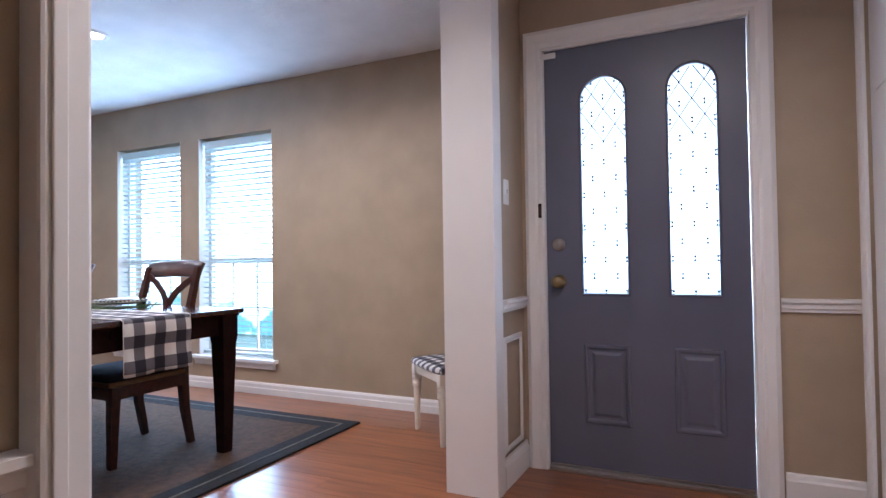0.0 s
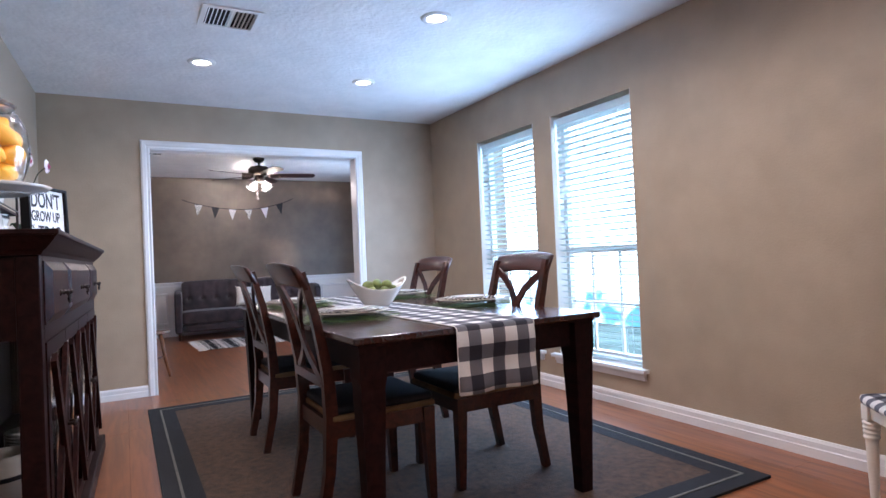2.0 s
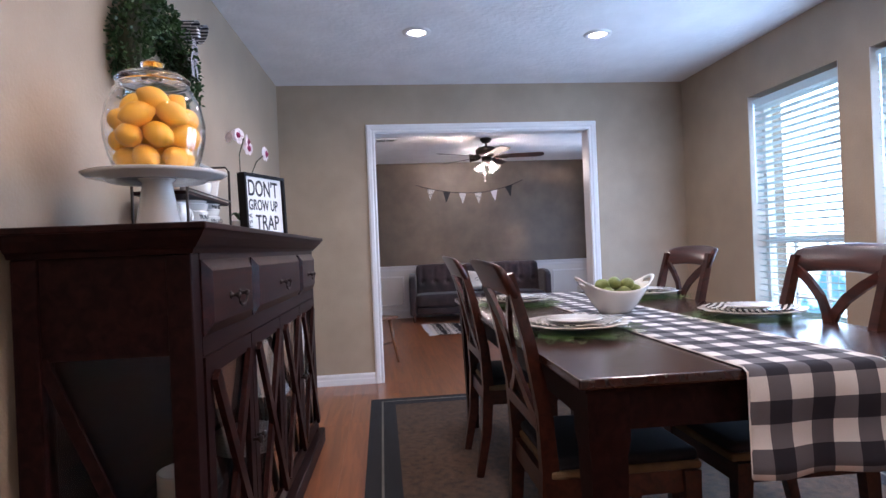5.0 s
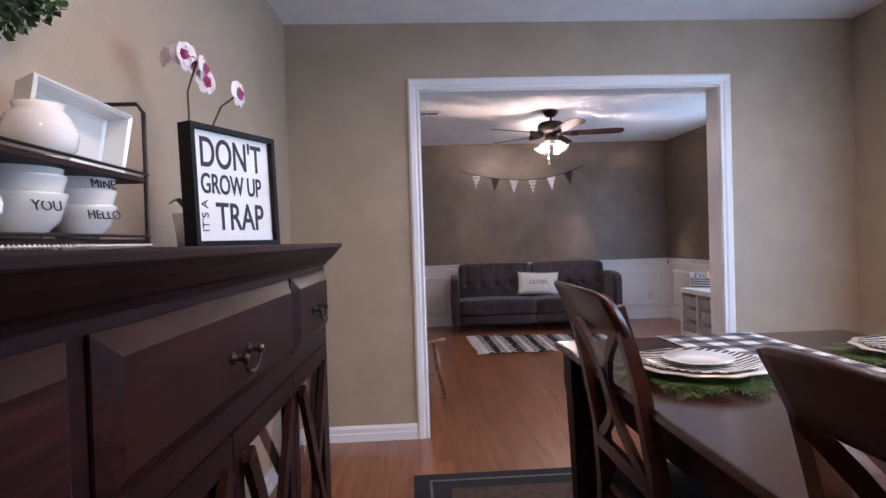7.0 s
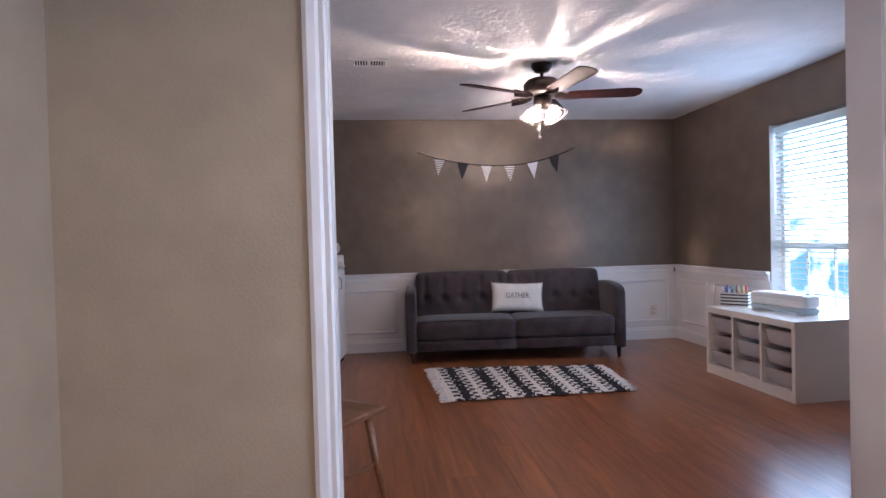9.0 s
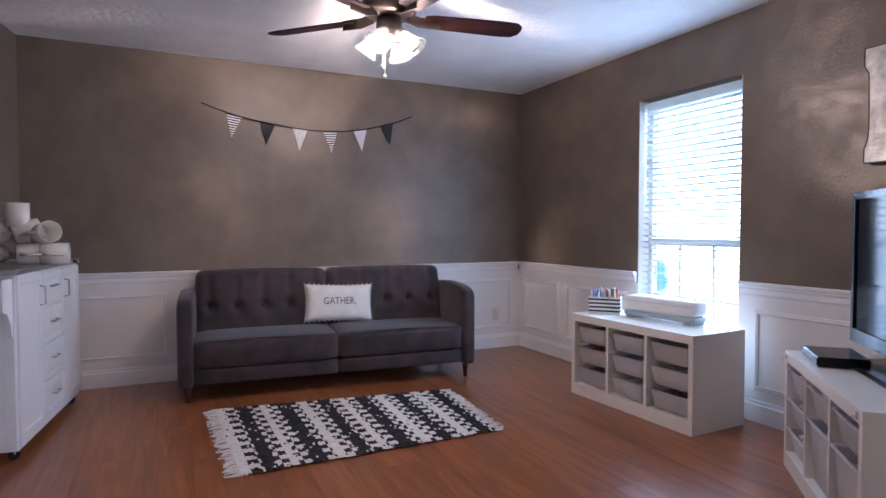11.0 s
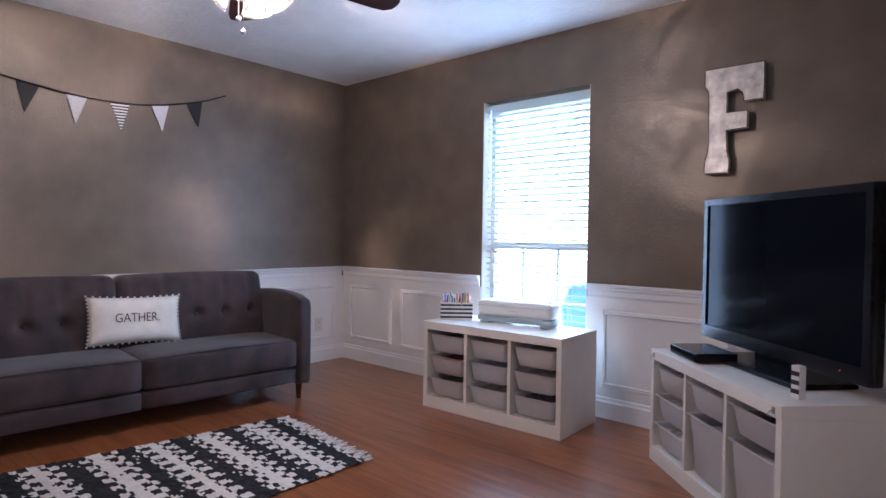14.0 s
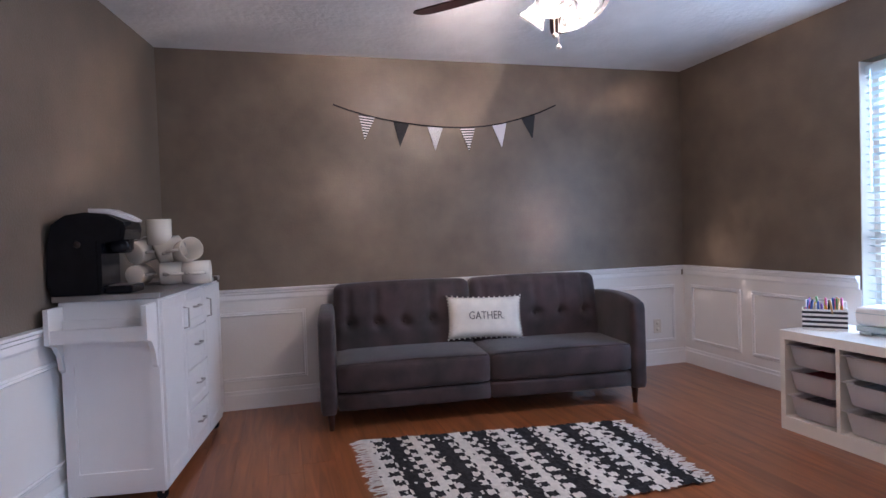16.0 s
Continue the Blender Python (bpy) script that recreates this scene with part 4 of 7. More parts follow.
def sofa():
    X0, X1, Y0, Y1 = -10.57, -9.86, 1.535, 3.625
    s = thing("sofa", SOFA, "grey velvet tufted sofa bed on tapered wooden legs", "sofa")
    mid = (Y0 + Y1) / 2
    for k, (a, b) in enumerate(((Y0 + 0.10, mid - 0.003), (mid + 0.003, Y1 - 0.10))):
        part("seat_base", soft_box(X0 + 0.2, X1 + 0.0, a, b, 0.115, 0.225, 0.02, 4), M_VELVET, s, smooth=True)
        part("seat_cushion", soft_box(X0 + 0.16, X1 + 0.01, a, b, 0.222, 0.405, 0.03, 10, puff=0.012), M_VELVET, s, smooth=True)
        part("piping", tube([(X1 - 0.002, a + 0.02, 0.398), (X1 + 0.004, (a + b) / 2, 0.408), (X1 - 0.002, b - 0.02, 0.398)], 0.005, 6), M_VELVET, s)

        def tuft(bm, a=a, b=b):
            for v in bm.verts:
                if v.co.x > -10.45:
                    u = (v.co.y - a) / (b - a)
                    for zc in (0.565,):
                        for i in range(5):
                            cy = a + (b - a) * (i + 0.5) / 5
                            r2 = (v.co.y - cy) ** 2 + (v.co.z - zc) ** 2
                            v.co.x -= 0.055 * math.exp(-r2 / 0.0013)
                    # vertical pleats above the buttons
                    for i in range(5):
                        cy = a + (b - a) * (i + 0.5) / 5
                        if v.co.z > 0.56:
                            v.co.x -= 0.022 * math.exp(-((v.co.y - cy) ** 2) / 0.0002)
        bm = soft_box(-10.56, -10.42, a, b, 0.34, 0.83, 0.045, 40, puff=0.012, tuft=tuft)
        for v in bm.verts:
            v.co.x -= (v.co.z - 0.34) * 0.22 - 0.13
        part("back_cushion", bm, M_VELVET, s, "button-tufted velvet back", True)
        for i in range(5):
            cy = a + (b - a) * (i + 0.5) / 5
            part("button", lathe([(0.0, 0.006), (0.009, 0.003), (0.012, 0.0)], 10, pose(-10.42 - (0.565 - 0.34) * 0.22 + 0.13 - 0.028, cy, 0.565, 0, 90)), M_VELVET, s)
    for a, b in ((Y0, Y0 + 0.10), (Y1 - 0.10, Y1)):
        bm = soft_box(X0 + 0.02, X1 + 0.02, a, b, 0.10, 0.69, 0.03, 12, puff=0.004)
        for v in bm.verts:
            if v.co.z > 0.5:
                t = (v.co.x - X1) / (X0 - X1)
                v.co.z += 0.02 * math.sin(math.pi * min(1, max(0, t))) - 0.02 * max(0, 0.15 - t) / 0.15
        part("arm", bm, M_VELVET, s, smooth=True)
    part("back_board", soft_box(X0, X0 + 0.08, Y0 + 0.10, Y1 - 0.10, 0.12, 0.6, 0.02, 4), M_VELVET, s, smooth=True)
    for y in (Y0 + 0.06, Y1 - 0.06):
        for x in (X0 + 0.1, X1 - 0.05):
            part("leg", lathe([(0.0, 0.0), (0.014, 0.0), (0.024, 0.115), (0, 0.115)], 12, pose(x, y, 0)), M_CHERRY, s, smooth=True)
    return s


sofa()


# ---- storage units with bins ----
def cube_unit(m, label, bins):
    """Local: width along x (0..1.0), front at y=0, depth to +y."""
    u = thing("storage_unit", m, label, "storage unit", "low white bin storage units")
    W, D, Z, t = 0.995, 0.44, 0.555, 0.03
    part("top_board", bx(0, W, -0.002, D, Z - 0.05, Z, 0.002), M_LAMIN, u)
    part("bottom_board", bx(t, W - t, 0.0, D, 0.0, 0.075), M_LAMIN, u)
    part("side_board", bx(0, t, 0, D, 0, Z - 0.05), M_LAMIN, u)
    part("side_board", bx(W - t, W, 0, D, 0, Z - 0.05), M_LAMIN, u)
    part("back_board", bx(t, W - t, D - 0.008, D - 0.002, 0.075, Z - 0.05), M_LAMIN, u)
    cw = (W - 2 * t - 2 * 0.02) / 3
    for k in (1, 2):
        x = t + k * cw + (k - 1) * 0.02
        part("divider", bx(x, x + 0.02, 0.002, D - 0.01, 0.075, Z - 0.05), M_LAMIN, u)
    for col in range(3):
        a = t + col * (cw + 0.02)
        for z, hgt, fill in bins[col]:
            _bin(u, a + 0.003, a + cw - 0.003, z, hgt, fill)
            for xx in (a, a + cw - 0.012):
                part("runner", bx(xx, xx + 0.012, 0.01, D - 0.02, z + hgt - 0.006, z + hgt - 0.001), M_LAMIN, u)
    return u


def _bin(u, a, b, z, hgt, fill):
    """An open, tapered plastic tray hung by its rim; z its bottom, hgt its depth."""
    D0, D1 = -0.004, 0.40
    bm = bmesh.new()
    c = 0.022
    prof = [(0, hgt, 0.0), (0.014, hgt, 0.014), (0.014, hgt - 0.012, 0.014), (0.03, 0.006, 0.03), (0.036, 0.0, 0.036)]
    rings = []
    for ox, zz, oy in prof:
        pts = []
        x0, x1, y0, y1 = a + ox, b - ox, D0 + oy, D1 - oy
        for cx, cy, a0 in ((x1 - c, y1 - c, 0), (x0 + c, y1 - c, 90), (x0 + c, y0 + c, 180), (x1 - c, y0 + c, 270)):
            for s in (0, 45, 90):
                pts.append(bm.verts.new((cx + c * math.cos(radians(a0 + s)), cy + c * math.sin(radians(a0 + s)), z + zz)))
        rings.append(pts)
    n = len(rings[0])
    for q, r in zip(rings, rings[1:]):
        for i in range(n):
            bm.faces.new((q[i], q[(i + 1) % n], r[(i + 1) % n], r[i]))
    bm.faces.new(rings[-1])
    bmesh.ops.recalc_face_normals(bm, faces=bm.faces)
    tray = part("bin", bm, M_BIN, u, "translucent white plastic bin", True)
    if fill is not None:
        part("filling", bx(a + 0.035, b - 0.035, D0 + 0.045, D1 - 0.05, z + 0.008, z + hgt * 0.8, 0.01), fill, tray, "coloured odds and ends in a bin")


M_RED = node_mat("red_craft_paper", (0.40, 0.06, 0.08), 0.6, noise_scale=40, noise_amt=0.5, bump=0)
M_MIXED = node_mat("mixed_dark_toys", (0.26, 0.22, 0.25), 0.6, noise_scale=40, noise_amt=0.8, bump=0)
M_BLUEISH = node_mat("pale_blue_paper", (0.40, 0.52, 0.66), 0.5, noise_scale=30, noise_amt=0.3, bump=0)
M_PAPER = node_mat("pale_mixed_paper", (0.66, 0.62, 0.60), 0.6, noise_scale=30, noise_amt=0.5, bump=0)
B3 = [0.085, 0.225, 0.365]
cube_unit(pose(-9.155, 3.978, 0, 0, 0, 2.0), "white laminate storage unit with nine plastic bins under the window",
          [[(z, 0.112, f) for z, f in zip(B3, (M_MIXED, M_RED, M_MIXED))], [(0.085, 0.112, M_PAPER), (0.228, 0.115, M_BLUEISH), (0.365, 0.112, M_PAPER)], [(z, 0.112, f) for z, f in zip(B3, (M_MIXED, M_PAPER, M_PAPER))]])
cube_unit(pose(-7.710, 4.118, 0, 0, 0, -44.0), "white laminate storage unit set across the corner below the television",
          [[(z, 0.112, M_PAPER) for z in B3], [(0.085, 0.255, M_PAPER), (0.365, 0.112, M_PAPER)], [(0.085, 0.255, M_PAPER), (0.365, 0.112, M_MIXED)]])


# ---- television ----
def television():
    t = thing("television", pose(-7.15, 3.975, 0.5555, 0, 0, -43.0), "black flat-screen television, switched off, on a low white unit", "television")
    w = 0.518
    part("case", bx(-w, w, 0.0, 0.045, 0.060, 0.752, 0.01), M_BLACK, t)
    part("case_back", bx(-w + 0.12, w - 0.12, 0.045, 0.10, 0.13, 0.65, 0.02), M_BLACK, t)
    part("bezel", _frame_y(-w + 0.004, w - 0.004, 0.064, 0.748, -0.012, 0.002, 0.03, 0.06), M_BLACK, t)
    part("screen", bx(-w + 0.034, w - 0.034, -0.004, 0.001, 0.124, 0.718), M_SCREEN, t, "black glossy screen")
    part("stand_neck", bx(-0.13, 0.13, 0.015, 0.05, 0.02, 0.12, 0.008), M_BLACK, t)
    part("stand_base", bx(-0.31, 0.31, -0.12, 0.14, 0.0, 0.02, 0.009), M_BLACK, t)
    part("standby_light", bx(w - 0.128, w - 0.124, -0.0135, -0.012, 0.093, 0.097), plain("red_indicator", (1, 0.1, 0.05), 0.5, 0, 1.0), t)


def _frame_y(a, b, c, e, y0, y1, w, wb):
    bm = bmesh.new()
    for p, q, r, s in ((a, a + w, c, e), (b - w, b, c, e), (a + w, b - w, c, c + wb), (a + w, b - w, e - w, e)):
        add_box(bm, p, q, y0, y1, r, s)
    return bm


television()


# ---- coffee cart ----
CART = Matrix.Translation((-9.325, 0.778, 0)) @ Matrix.Rotation(radians(-7.0), 4, "Z") @ Matrix.Diagonal((1.06, 0.90, 1.045, 1.0)) @ Matrix.Translation((9.252, -0.893, 0))


def cart():
    X0, X1, Y0, Y1 = -10.27, -9.252, 0.44, 0.893
    c = thing("kitchen_cart", CART, "white wooden kitchen cart with a steel top, on castors", "kitchen cart")
    part("body", bx(X0, X1, Y0, Y1, 0.055, 0.875, 0.003), M_WHITE, c)
    part("worktop", bx(X0 - 0.02, X1 + 0.015, Y0 - 0.02, Y1 + 0.015, 0.877, 0.902, 0.003), M_STEEL, c, "stainless steel top")
    part("side_frame", _side_frame(X1, Y0 + 0.005, Y1 - 0.005, 0.08, 0.70), M_WHITE, c)
    wd = (X1 - X0)
    a0, a1, a2, a3 = X0, X0 + wd * 0.33, X0 + wd * 0.67, X1
    for a, b, side in ((a0 + 0.008, a1 - 0.004, 1), (a2 + 0.004, a3 - 0.008, -1)):
        d = part("cabinet_door", _panel_front(a, b, 0.09, 0.865, Y1), M_WHITE, c)
        hx = b - 0.03 if side > 0 else a + 0.03
        part("handle", tube([(hx, Y1 + 0.012, 0.70), (hx, Y1 + 0.04, 0.705), (hx, Y1 + 0.04, 0.795), (hx, Y1 + 0.012, 0.80)], 0.005, 8), M_NICKEL, d)
    zs = [0.09, 0.29, 0.485, 0.68, 0.865]
    for z0, z1 in zip(zs, zs[1:]):
        d = part("drawer", _panel_front(a1 + 0.002, a2 - 0.002, z0 + 0.004, z1 - 0.004, Y1), M_WHITE, c)
        cx, cz = (a1 + a2) / 2, (z0 + z1) / 2 + 0.01
        part("handle", tube([(cx - 0.045, Y1 + 0.012, cz), (cx - 0.04, Y1 + 0.036, cz), (cx + 0.04, Y1 + 0.036, cz), (cx + 0.045, Y1 + 0.012, cz)], 0.005, 8), M_NICKEL, d)
    # spice rack on the end
    r = part("end_rack", bx(X1 + 0.001, X1 + 0.012, Y0 + 0.0, Y1 - 0.01, 0.62, 0.80), M_WHITE, c)
    part("rack_shelf", bx(X1 + 0.012, X1 + 0.11, Y0 + 0.02, Y1 - 0.03, 0.72, 0.735), M_WHITE, r)
    part("rack_lip", bx(X1 + 0.10, X1 + 0.112, Y0 + 0.02, Y1 - 0.03, 0.735, 0.775), M_WHITE, r)
    for y in (Y0 - 0.0, Y1 - 0.032):
        bm = bmesh.new()
        out = [(X1 + 0.001, 0.58), (X1 + 0.02, 0.60), (X1 + 0.035, 0.66), (X1 + 0.07, 0.705), (X1 + 0.12, 0.72), (X1 + 0.12, 0.86), (X1 + 0.001, 0.86)]
        add_prism(bm, out, y, y + 0.022)
        part("bracket", bm, M_WHITE, r)
    for x in (X0 + 0.05, X1 - 0.05):
        for y in (Y0 + 0.05, Y1 - 0.04):
            k = part("castor", lathe([(0, -0.012), (0.026, -0.012), (0.028, -0.006), (0.028, 0.006), (0.026, 0.012), (0, 0.012)], 16, pose(x, y, 0.028, 0, 90, 20)), M_BLACK, c, "black castor wheel")
            part("fork", bx(x - 0.012, x + 0.012, y - 0.012, y + 0.012, 0.03, 0.056, 0.002), M_NICKEL, k)
    return c


def _side_frame(x, y0, y1, z0, z1):
    bm = bmesh.new()
    w = 0.055
    for a, b, c, d in ((y0, y0 + w, z0, z1), (y1 - w, y1, z0, z1), (y0 + w, y1 - w, z0, z0 + w + 0.02), (y0 + w, y1 - w, z1 - w, z1)):
        add_box(bm, x, x + 0.006, a, b, c, d)
    return bm


def _panel_front(a, b, z0, z1, y):
    bm = bmesh.new()
    rings = []
    w = 0.035
    for o, out in ((0, 0.0), (0, 0.014), (w, 0.014), (w + 0.008, 0.008), (w + 0.009, 0.008)):
        rings.append([bm.verts.new((x, y + out, z)) for x, z in ((a + o, z0 + o), (b - o, z0 + o), (b - o, z1 - o), (a + o, z1 - o))])
    for q, r in zip(rings, rings[1:]):
        for i in range(4):
            bm.faces.new((q[i], q[(i + 1) % 4], r[(i + 1) % 4], r[i]))
    bm.faces.new(rings[-1])
    bm.faces.new(list(reversed(rings[0])))
    bmesh.ops.recalc_face_normals(bm, faces=bm.faces)
    return bm


cart()


# ---- ceiling fan ----
def ceiling_fan():
    f = thing("ceiling_fan", pose(-8.74, 2.478, H), "dark bronze five-blade ceiling fan with a lit three-shade light kit", "ceiling fan")
    part("canopy", lathe([(0.0, 0.0), (0.075, 0.0), (0.075, -0.02), (0.05, -0.055), (0.015, -0.065), (0, -0.065)], 24), M_BRONZE, f, "", True)
    part("down_rod", tube([(0, 0, -0.13), (0, 0, -0.20)], 0.012, 10), M_BRONZE, f)
    part("motor_housing", lathe([(0.0, -0.17), (0.05, -0.172), (0.10, -0.185), (0.128, -0.215), (0.128, -0.27), (0.10, -0.295), (0.0, -0.30)], 32), M_BRONZE, f, "", True)
    part("light_hub", lathe([(0.0, -0.30), (0.06, -0.305), (0.065, -0.37), (0.045, -0.40), (0, -0.405)], 24), M_BRONZE, f, "", True)
    for k in range(5):
        a = 80 + 72 * k
        m = pose(0, 0, 0, 0, 0, a)
        bm = bmesh.new()
        out = [(0.17, -0.045), (0.20, -0.058), (0.58, -0.068), (0.64, -0.062), (0.668, -0.035), (0.674, 0.0), (0.668, 0.035), (0.64, 0.062), (0.58, 0.068), (0.20, 0.058), (0.17, 0.045)]
        tilt = m @ pose(0, 0, -0.30, -12)
        add_prism(bm, out, -0.003, 0.003, tilt @ Matrix(((1, 0, 0, 0), (0, 0, 1, 0), (0, 1, 0, 0), (0, 0, 0, 1))))
        b = part("blade", bm, M_DARK, f, "dark wood fan blade")
        bm = bmesh.new()
        add_beam(bm, [(m @ Vector((0.09, 0, -0.29))), (m @ Vector((0.15, 0, -0.308))), (m @ Vector((0.25, 0, -0.308)))], 0.012, 0.05)
        part("blade_iron", bm, M_BRONZE, b)
    for k in range(4):
        a = radians(45 + 90 * k)
        d = Vector((math.cos(a), math.sin(a), 0))
        q = pose(d.x * 0.065, d.y * 0.065, -0.385) @ Matrix.Rotation(-radians(40), 4, Vector((-d.y, d.x, 0))) @ Matrix.Scale(1.0, 4)
        bm = lathe([(0.018, 0.0), (0.028, -0.01), (0.034, -0.04), (0.045, -0.075), (0.062, -0.105), (0.059, -0.105), (0.043, -0.075), (0.032, -0.04), (0.024, -0.012)], 20, q)
        sh = part("glass_shade", bm, M_SHADE, f, "ribbed clear glass shade", True)
        sh.visible_shadow = False
        part("bulb", lathe([(0.0, -0.03), (0.012, -0.035), (0.024, -0.06), (0.02, -0.08), (0, -0.09)], 14, q), M_BULB, sh, "lit bulb", True)
    for x, l in ((0.02, 0.26), (-0.015, 0.20)):
        part("pull_chain", tube([(x, -0.03, -0.38), (x, -0.03, -0.34 - l)], 0.0022, 6), M_NICKEL, f)
        part("chain_ball", lathe([(0, -0.012), (0.009, -0.006), (0.011, 0), (0.008, 0.008), (0, 0.012)], 12, pose(x, -0.03, -0.345 - l)), M_NICKEL, f, "", True)
    for ob in f.children:
        if not ob.name.startswith("canopy"):
            ob.matrix_basis = pose(0, 0, 0.07) @ ob.matrix_basis @ Matrix.Diagonal((1.07, 1.07, 1.0, 1.0))
    return f


M_BULB = plain("lit_bulb", (1.0, 0.93, 0.85), 0.5, 0, 60)
M_SHADE = glass_mat("glass_shade", (1, 0.99, 0.97), 0.06)
_n = M_SHADE.node_tree
_t = _n.nodes.new("ShaderNodeBsdfTranslucent")
_t.inputs[0].default_value = (0.95, 0.93, 0.9, 1)
_x = _n.nodes.new("ShaderNodeMixShader")
_x.inputs[0].default_value = 0.06
_n.links.new(_n.nodes["Principled BSDF"].outputs[0], _x.inputs[1])
_n.links.new(_t.outputs[0], _x.inputs[2])
_n.links.new(_x.outputs[0], _n.nodes["Material Output"].inputs[0])
ceiling_fan()


def gobo(lamp, rays_on):
    """The ribbed, wavy glass of the shade breaks the lamp's light into soft streaks and pools."""
    lamp.data.use_nodes = True
    nt = lamp.data.node_tree
    em = nt.nodes["Emission"]
    tc = nt.nodes.new("ShaderNodeTexCoord")
    sep = nt.nodes.new("ShaderNodeSeparateXYZ")
    nt.links.new(tc.outputs["Normal"], sep.inputs[0])
    flat = nt.nodes.new("ShaderNodeVectorMath")
    flat.operation = "MULTIPLY"
    flat.inputs[1].default_value = (1, 1, 0)
    nt.links.new(tc.outputs["Normal"], flat.inputs[0])
    unit = nt.nodes.new("ShaderNodeVectorMath")
    unit.operation = "NORMALIZE"
    nt.links.new(flat.outputs[0], unit.inputs[0])
    low = nt.nodes.new("ShaderNodeMath")
    low.operation = "MINIMUM"
    low.inputs[1].default_value = 0.30
    nt.links.new(sep.outputs[2], low.inputs[0])
    high = nt.nodes.new("ShaderNodeCombineXYZ")
    nt.links.new(low.outputs[0], high.inputs[2])
    both = nt.nodes.new("ShaderNodeVectorMath")
    both.operation = "ADD"
    nt.links.new(unit.outputs[0], both.inputs[0])
    nt.links.new(high.outputs[0], both.inputs[1])
    fine = nt.nodes.new("ShaderNodeTexNoise")
    fine.inputs["Scale"].default_value, fine.inputs["Detail"].default_value, fine.inputs["Distortion"].default_value = 6.5, 1.5, 1.2
    nt.links.new(both.outputs[0], fine.inputs["Vector"])
    ridge = nt.nodes.new("ShaderNodeMath")
    ridge.operation = "SUBTRACT"
    ridge.inputs[1].default_value = 0.5
    nt.links.new(fine.outputs["Fac"], ridge.inputs[0])
    side = nt.nodes.new("ShaderNodeMath")
    side.operation = "ABSOLUTE"
    nt.links.new(ridge.outputs[0], side.inputs[0])
    strand = nt.nodes.new("ShaderNodeMapRange")
    strand.interpolation_type = "SMOOTHSTEP"
    strand.inputs[1].default_value, strand.inputs[2].default_value = 0.0, 0.055
    strand.inputs[3].default_value, strand.inputs[4].default_value = 8.0, 0.0
    nt.links.new(side.outputs[0], strand.inputs[0])
    broad = nt.nodes.new("ShaderNodeTexNoise")
    broad.inputs["Scale"].default_value, broad.inputs["Detail"].default_value = 2.3, 1
    nt.links.new(both.outputs[0], broad.inputs["Vector"])
    pool = nt.nodes.new("ShaderNodeMapRange")
    pool.interpolation_type = "SMOOTHSTEP"
    pool.inputs[1].default_value, pool.inputs[2].default_value = 0.46, 0.66
    pool.inputs[3].default_value, pool.inputs[4].default_value = 0.0, 1.0
    nt.links.new(broad.outputs["Fac"], pool.inputs[0])
    out = nt.nodes.new("ShaderNodeMath")
    out.operation = "MULTIPLY_ADD"
    out.inputs[2].default_value = 0.9
    down = nt.nodes.new("ShaderNodeMapRange")
    down.inputs[1].default_value, down.inputs[2].default_value = -0.66, -0.48
    nt.links.new(sep.outputs[2], down.inputs[0])
    fade = nt.nodes.new("ShaderNodeMath")
    fade.operation = "MULTIPLY"
    nt.links.new(strand.outputs[0], fade.inputs[0])
    nt.links.new(down.outputs[0], fade.inputs[1])
    nt.links.new(fade.outputs[0], out.inputs[0])
    nt.links.new(pool.outputs[0], out.inputs[1])
    rays = nt.nodes.new("ShaderNodeTexNoise")
    rays.inputs["Scale"].default_value, rays.inputs["Detail"].default_value, rays.inputs["Distortion"].default_value = 9.0, 2.0, 0.4
    nt.links.new(unit.outputs[0], rays.inputs["Vector"])
    beam_out = nt.nodes.new("ShaderNodeMapRange")
    beam_out.interpolation_type = "SMOOTHSTEP"
    beam_out.inputs[1].default_value, beam_out.inputs[2].default_value = 0.48, 0.64
    beam_out.inputs[3].default_value, beam_out.inputs[4].default_value = -0.85, (8.0 if rays_on else -0.4)
    nt.links.new(rays.outputs["Fac"], beam_out.inputs[0])
    up = nt.nodes.new("ShaderNodeMapRange")
    up.interpolation_type = "SMOOTHSTEP"
    up.inputs[1].default_value, up.inputs[2].default_value = 0.22, 0.45
    nt.links.new(sep.outputs[2], up.inputs[0])
    total = nt.nodes.new("ShaderNodeMath")
    total.operation = "MULTIPLY_ADD"
    nt.links.new(beam_out.outputs[0], total.inputs[0])
    nt.links.new(up.outputs[0], total.inputs[1])
    nt.links.new(out.outputs[0], total.inputs[2])
    nt.links.new(total.outputs[0], em.inputs["Strength"])


# four lamps at the bulbs; a fifth, without bulb, added for the ceiling rays
for k in range(5):
    a = radians(45 + 90 * k)
    off = 0.13 if k < 4 else 0.0
    lp = new("fan_lamp", bpy.data.lights.new("fan_lamp", "POINT"))
    lp.data.energy, lp.data.color, lp.data.shadow_soft_size = (20 if k < 4 else 12), (1.0, 0.84, 0.69), (0.03 if k < 4 else 0.012)
    gobo(lp, k == 4)
    lp.location = (-8.74 + off * math.cos(a), 2.478 + off * math.sin(a), H - (0.37 if k < 4 else 0.45))


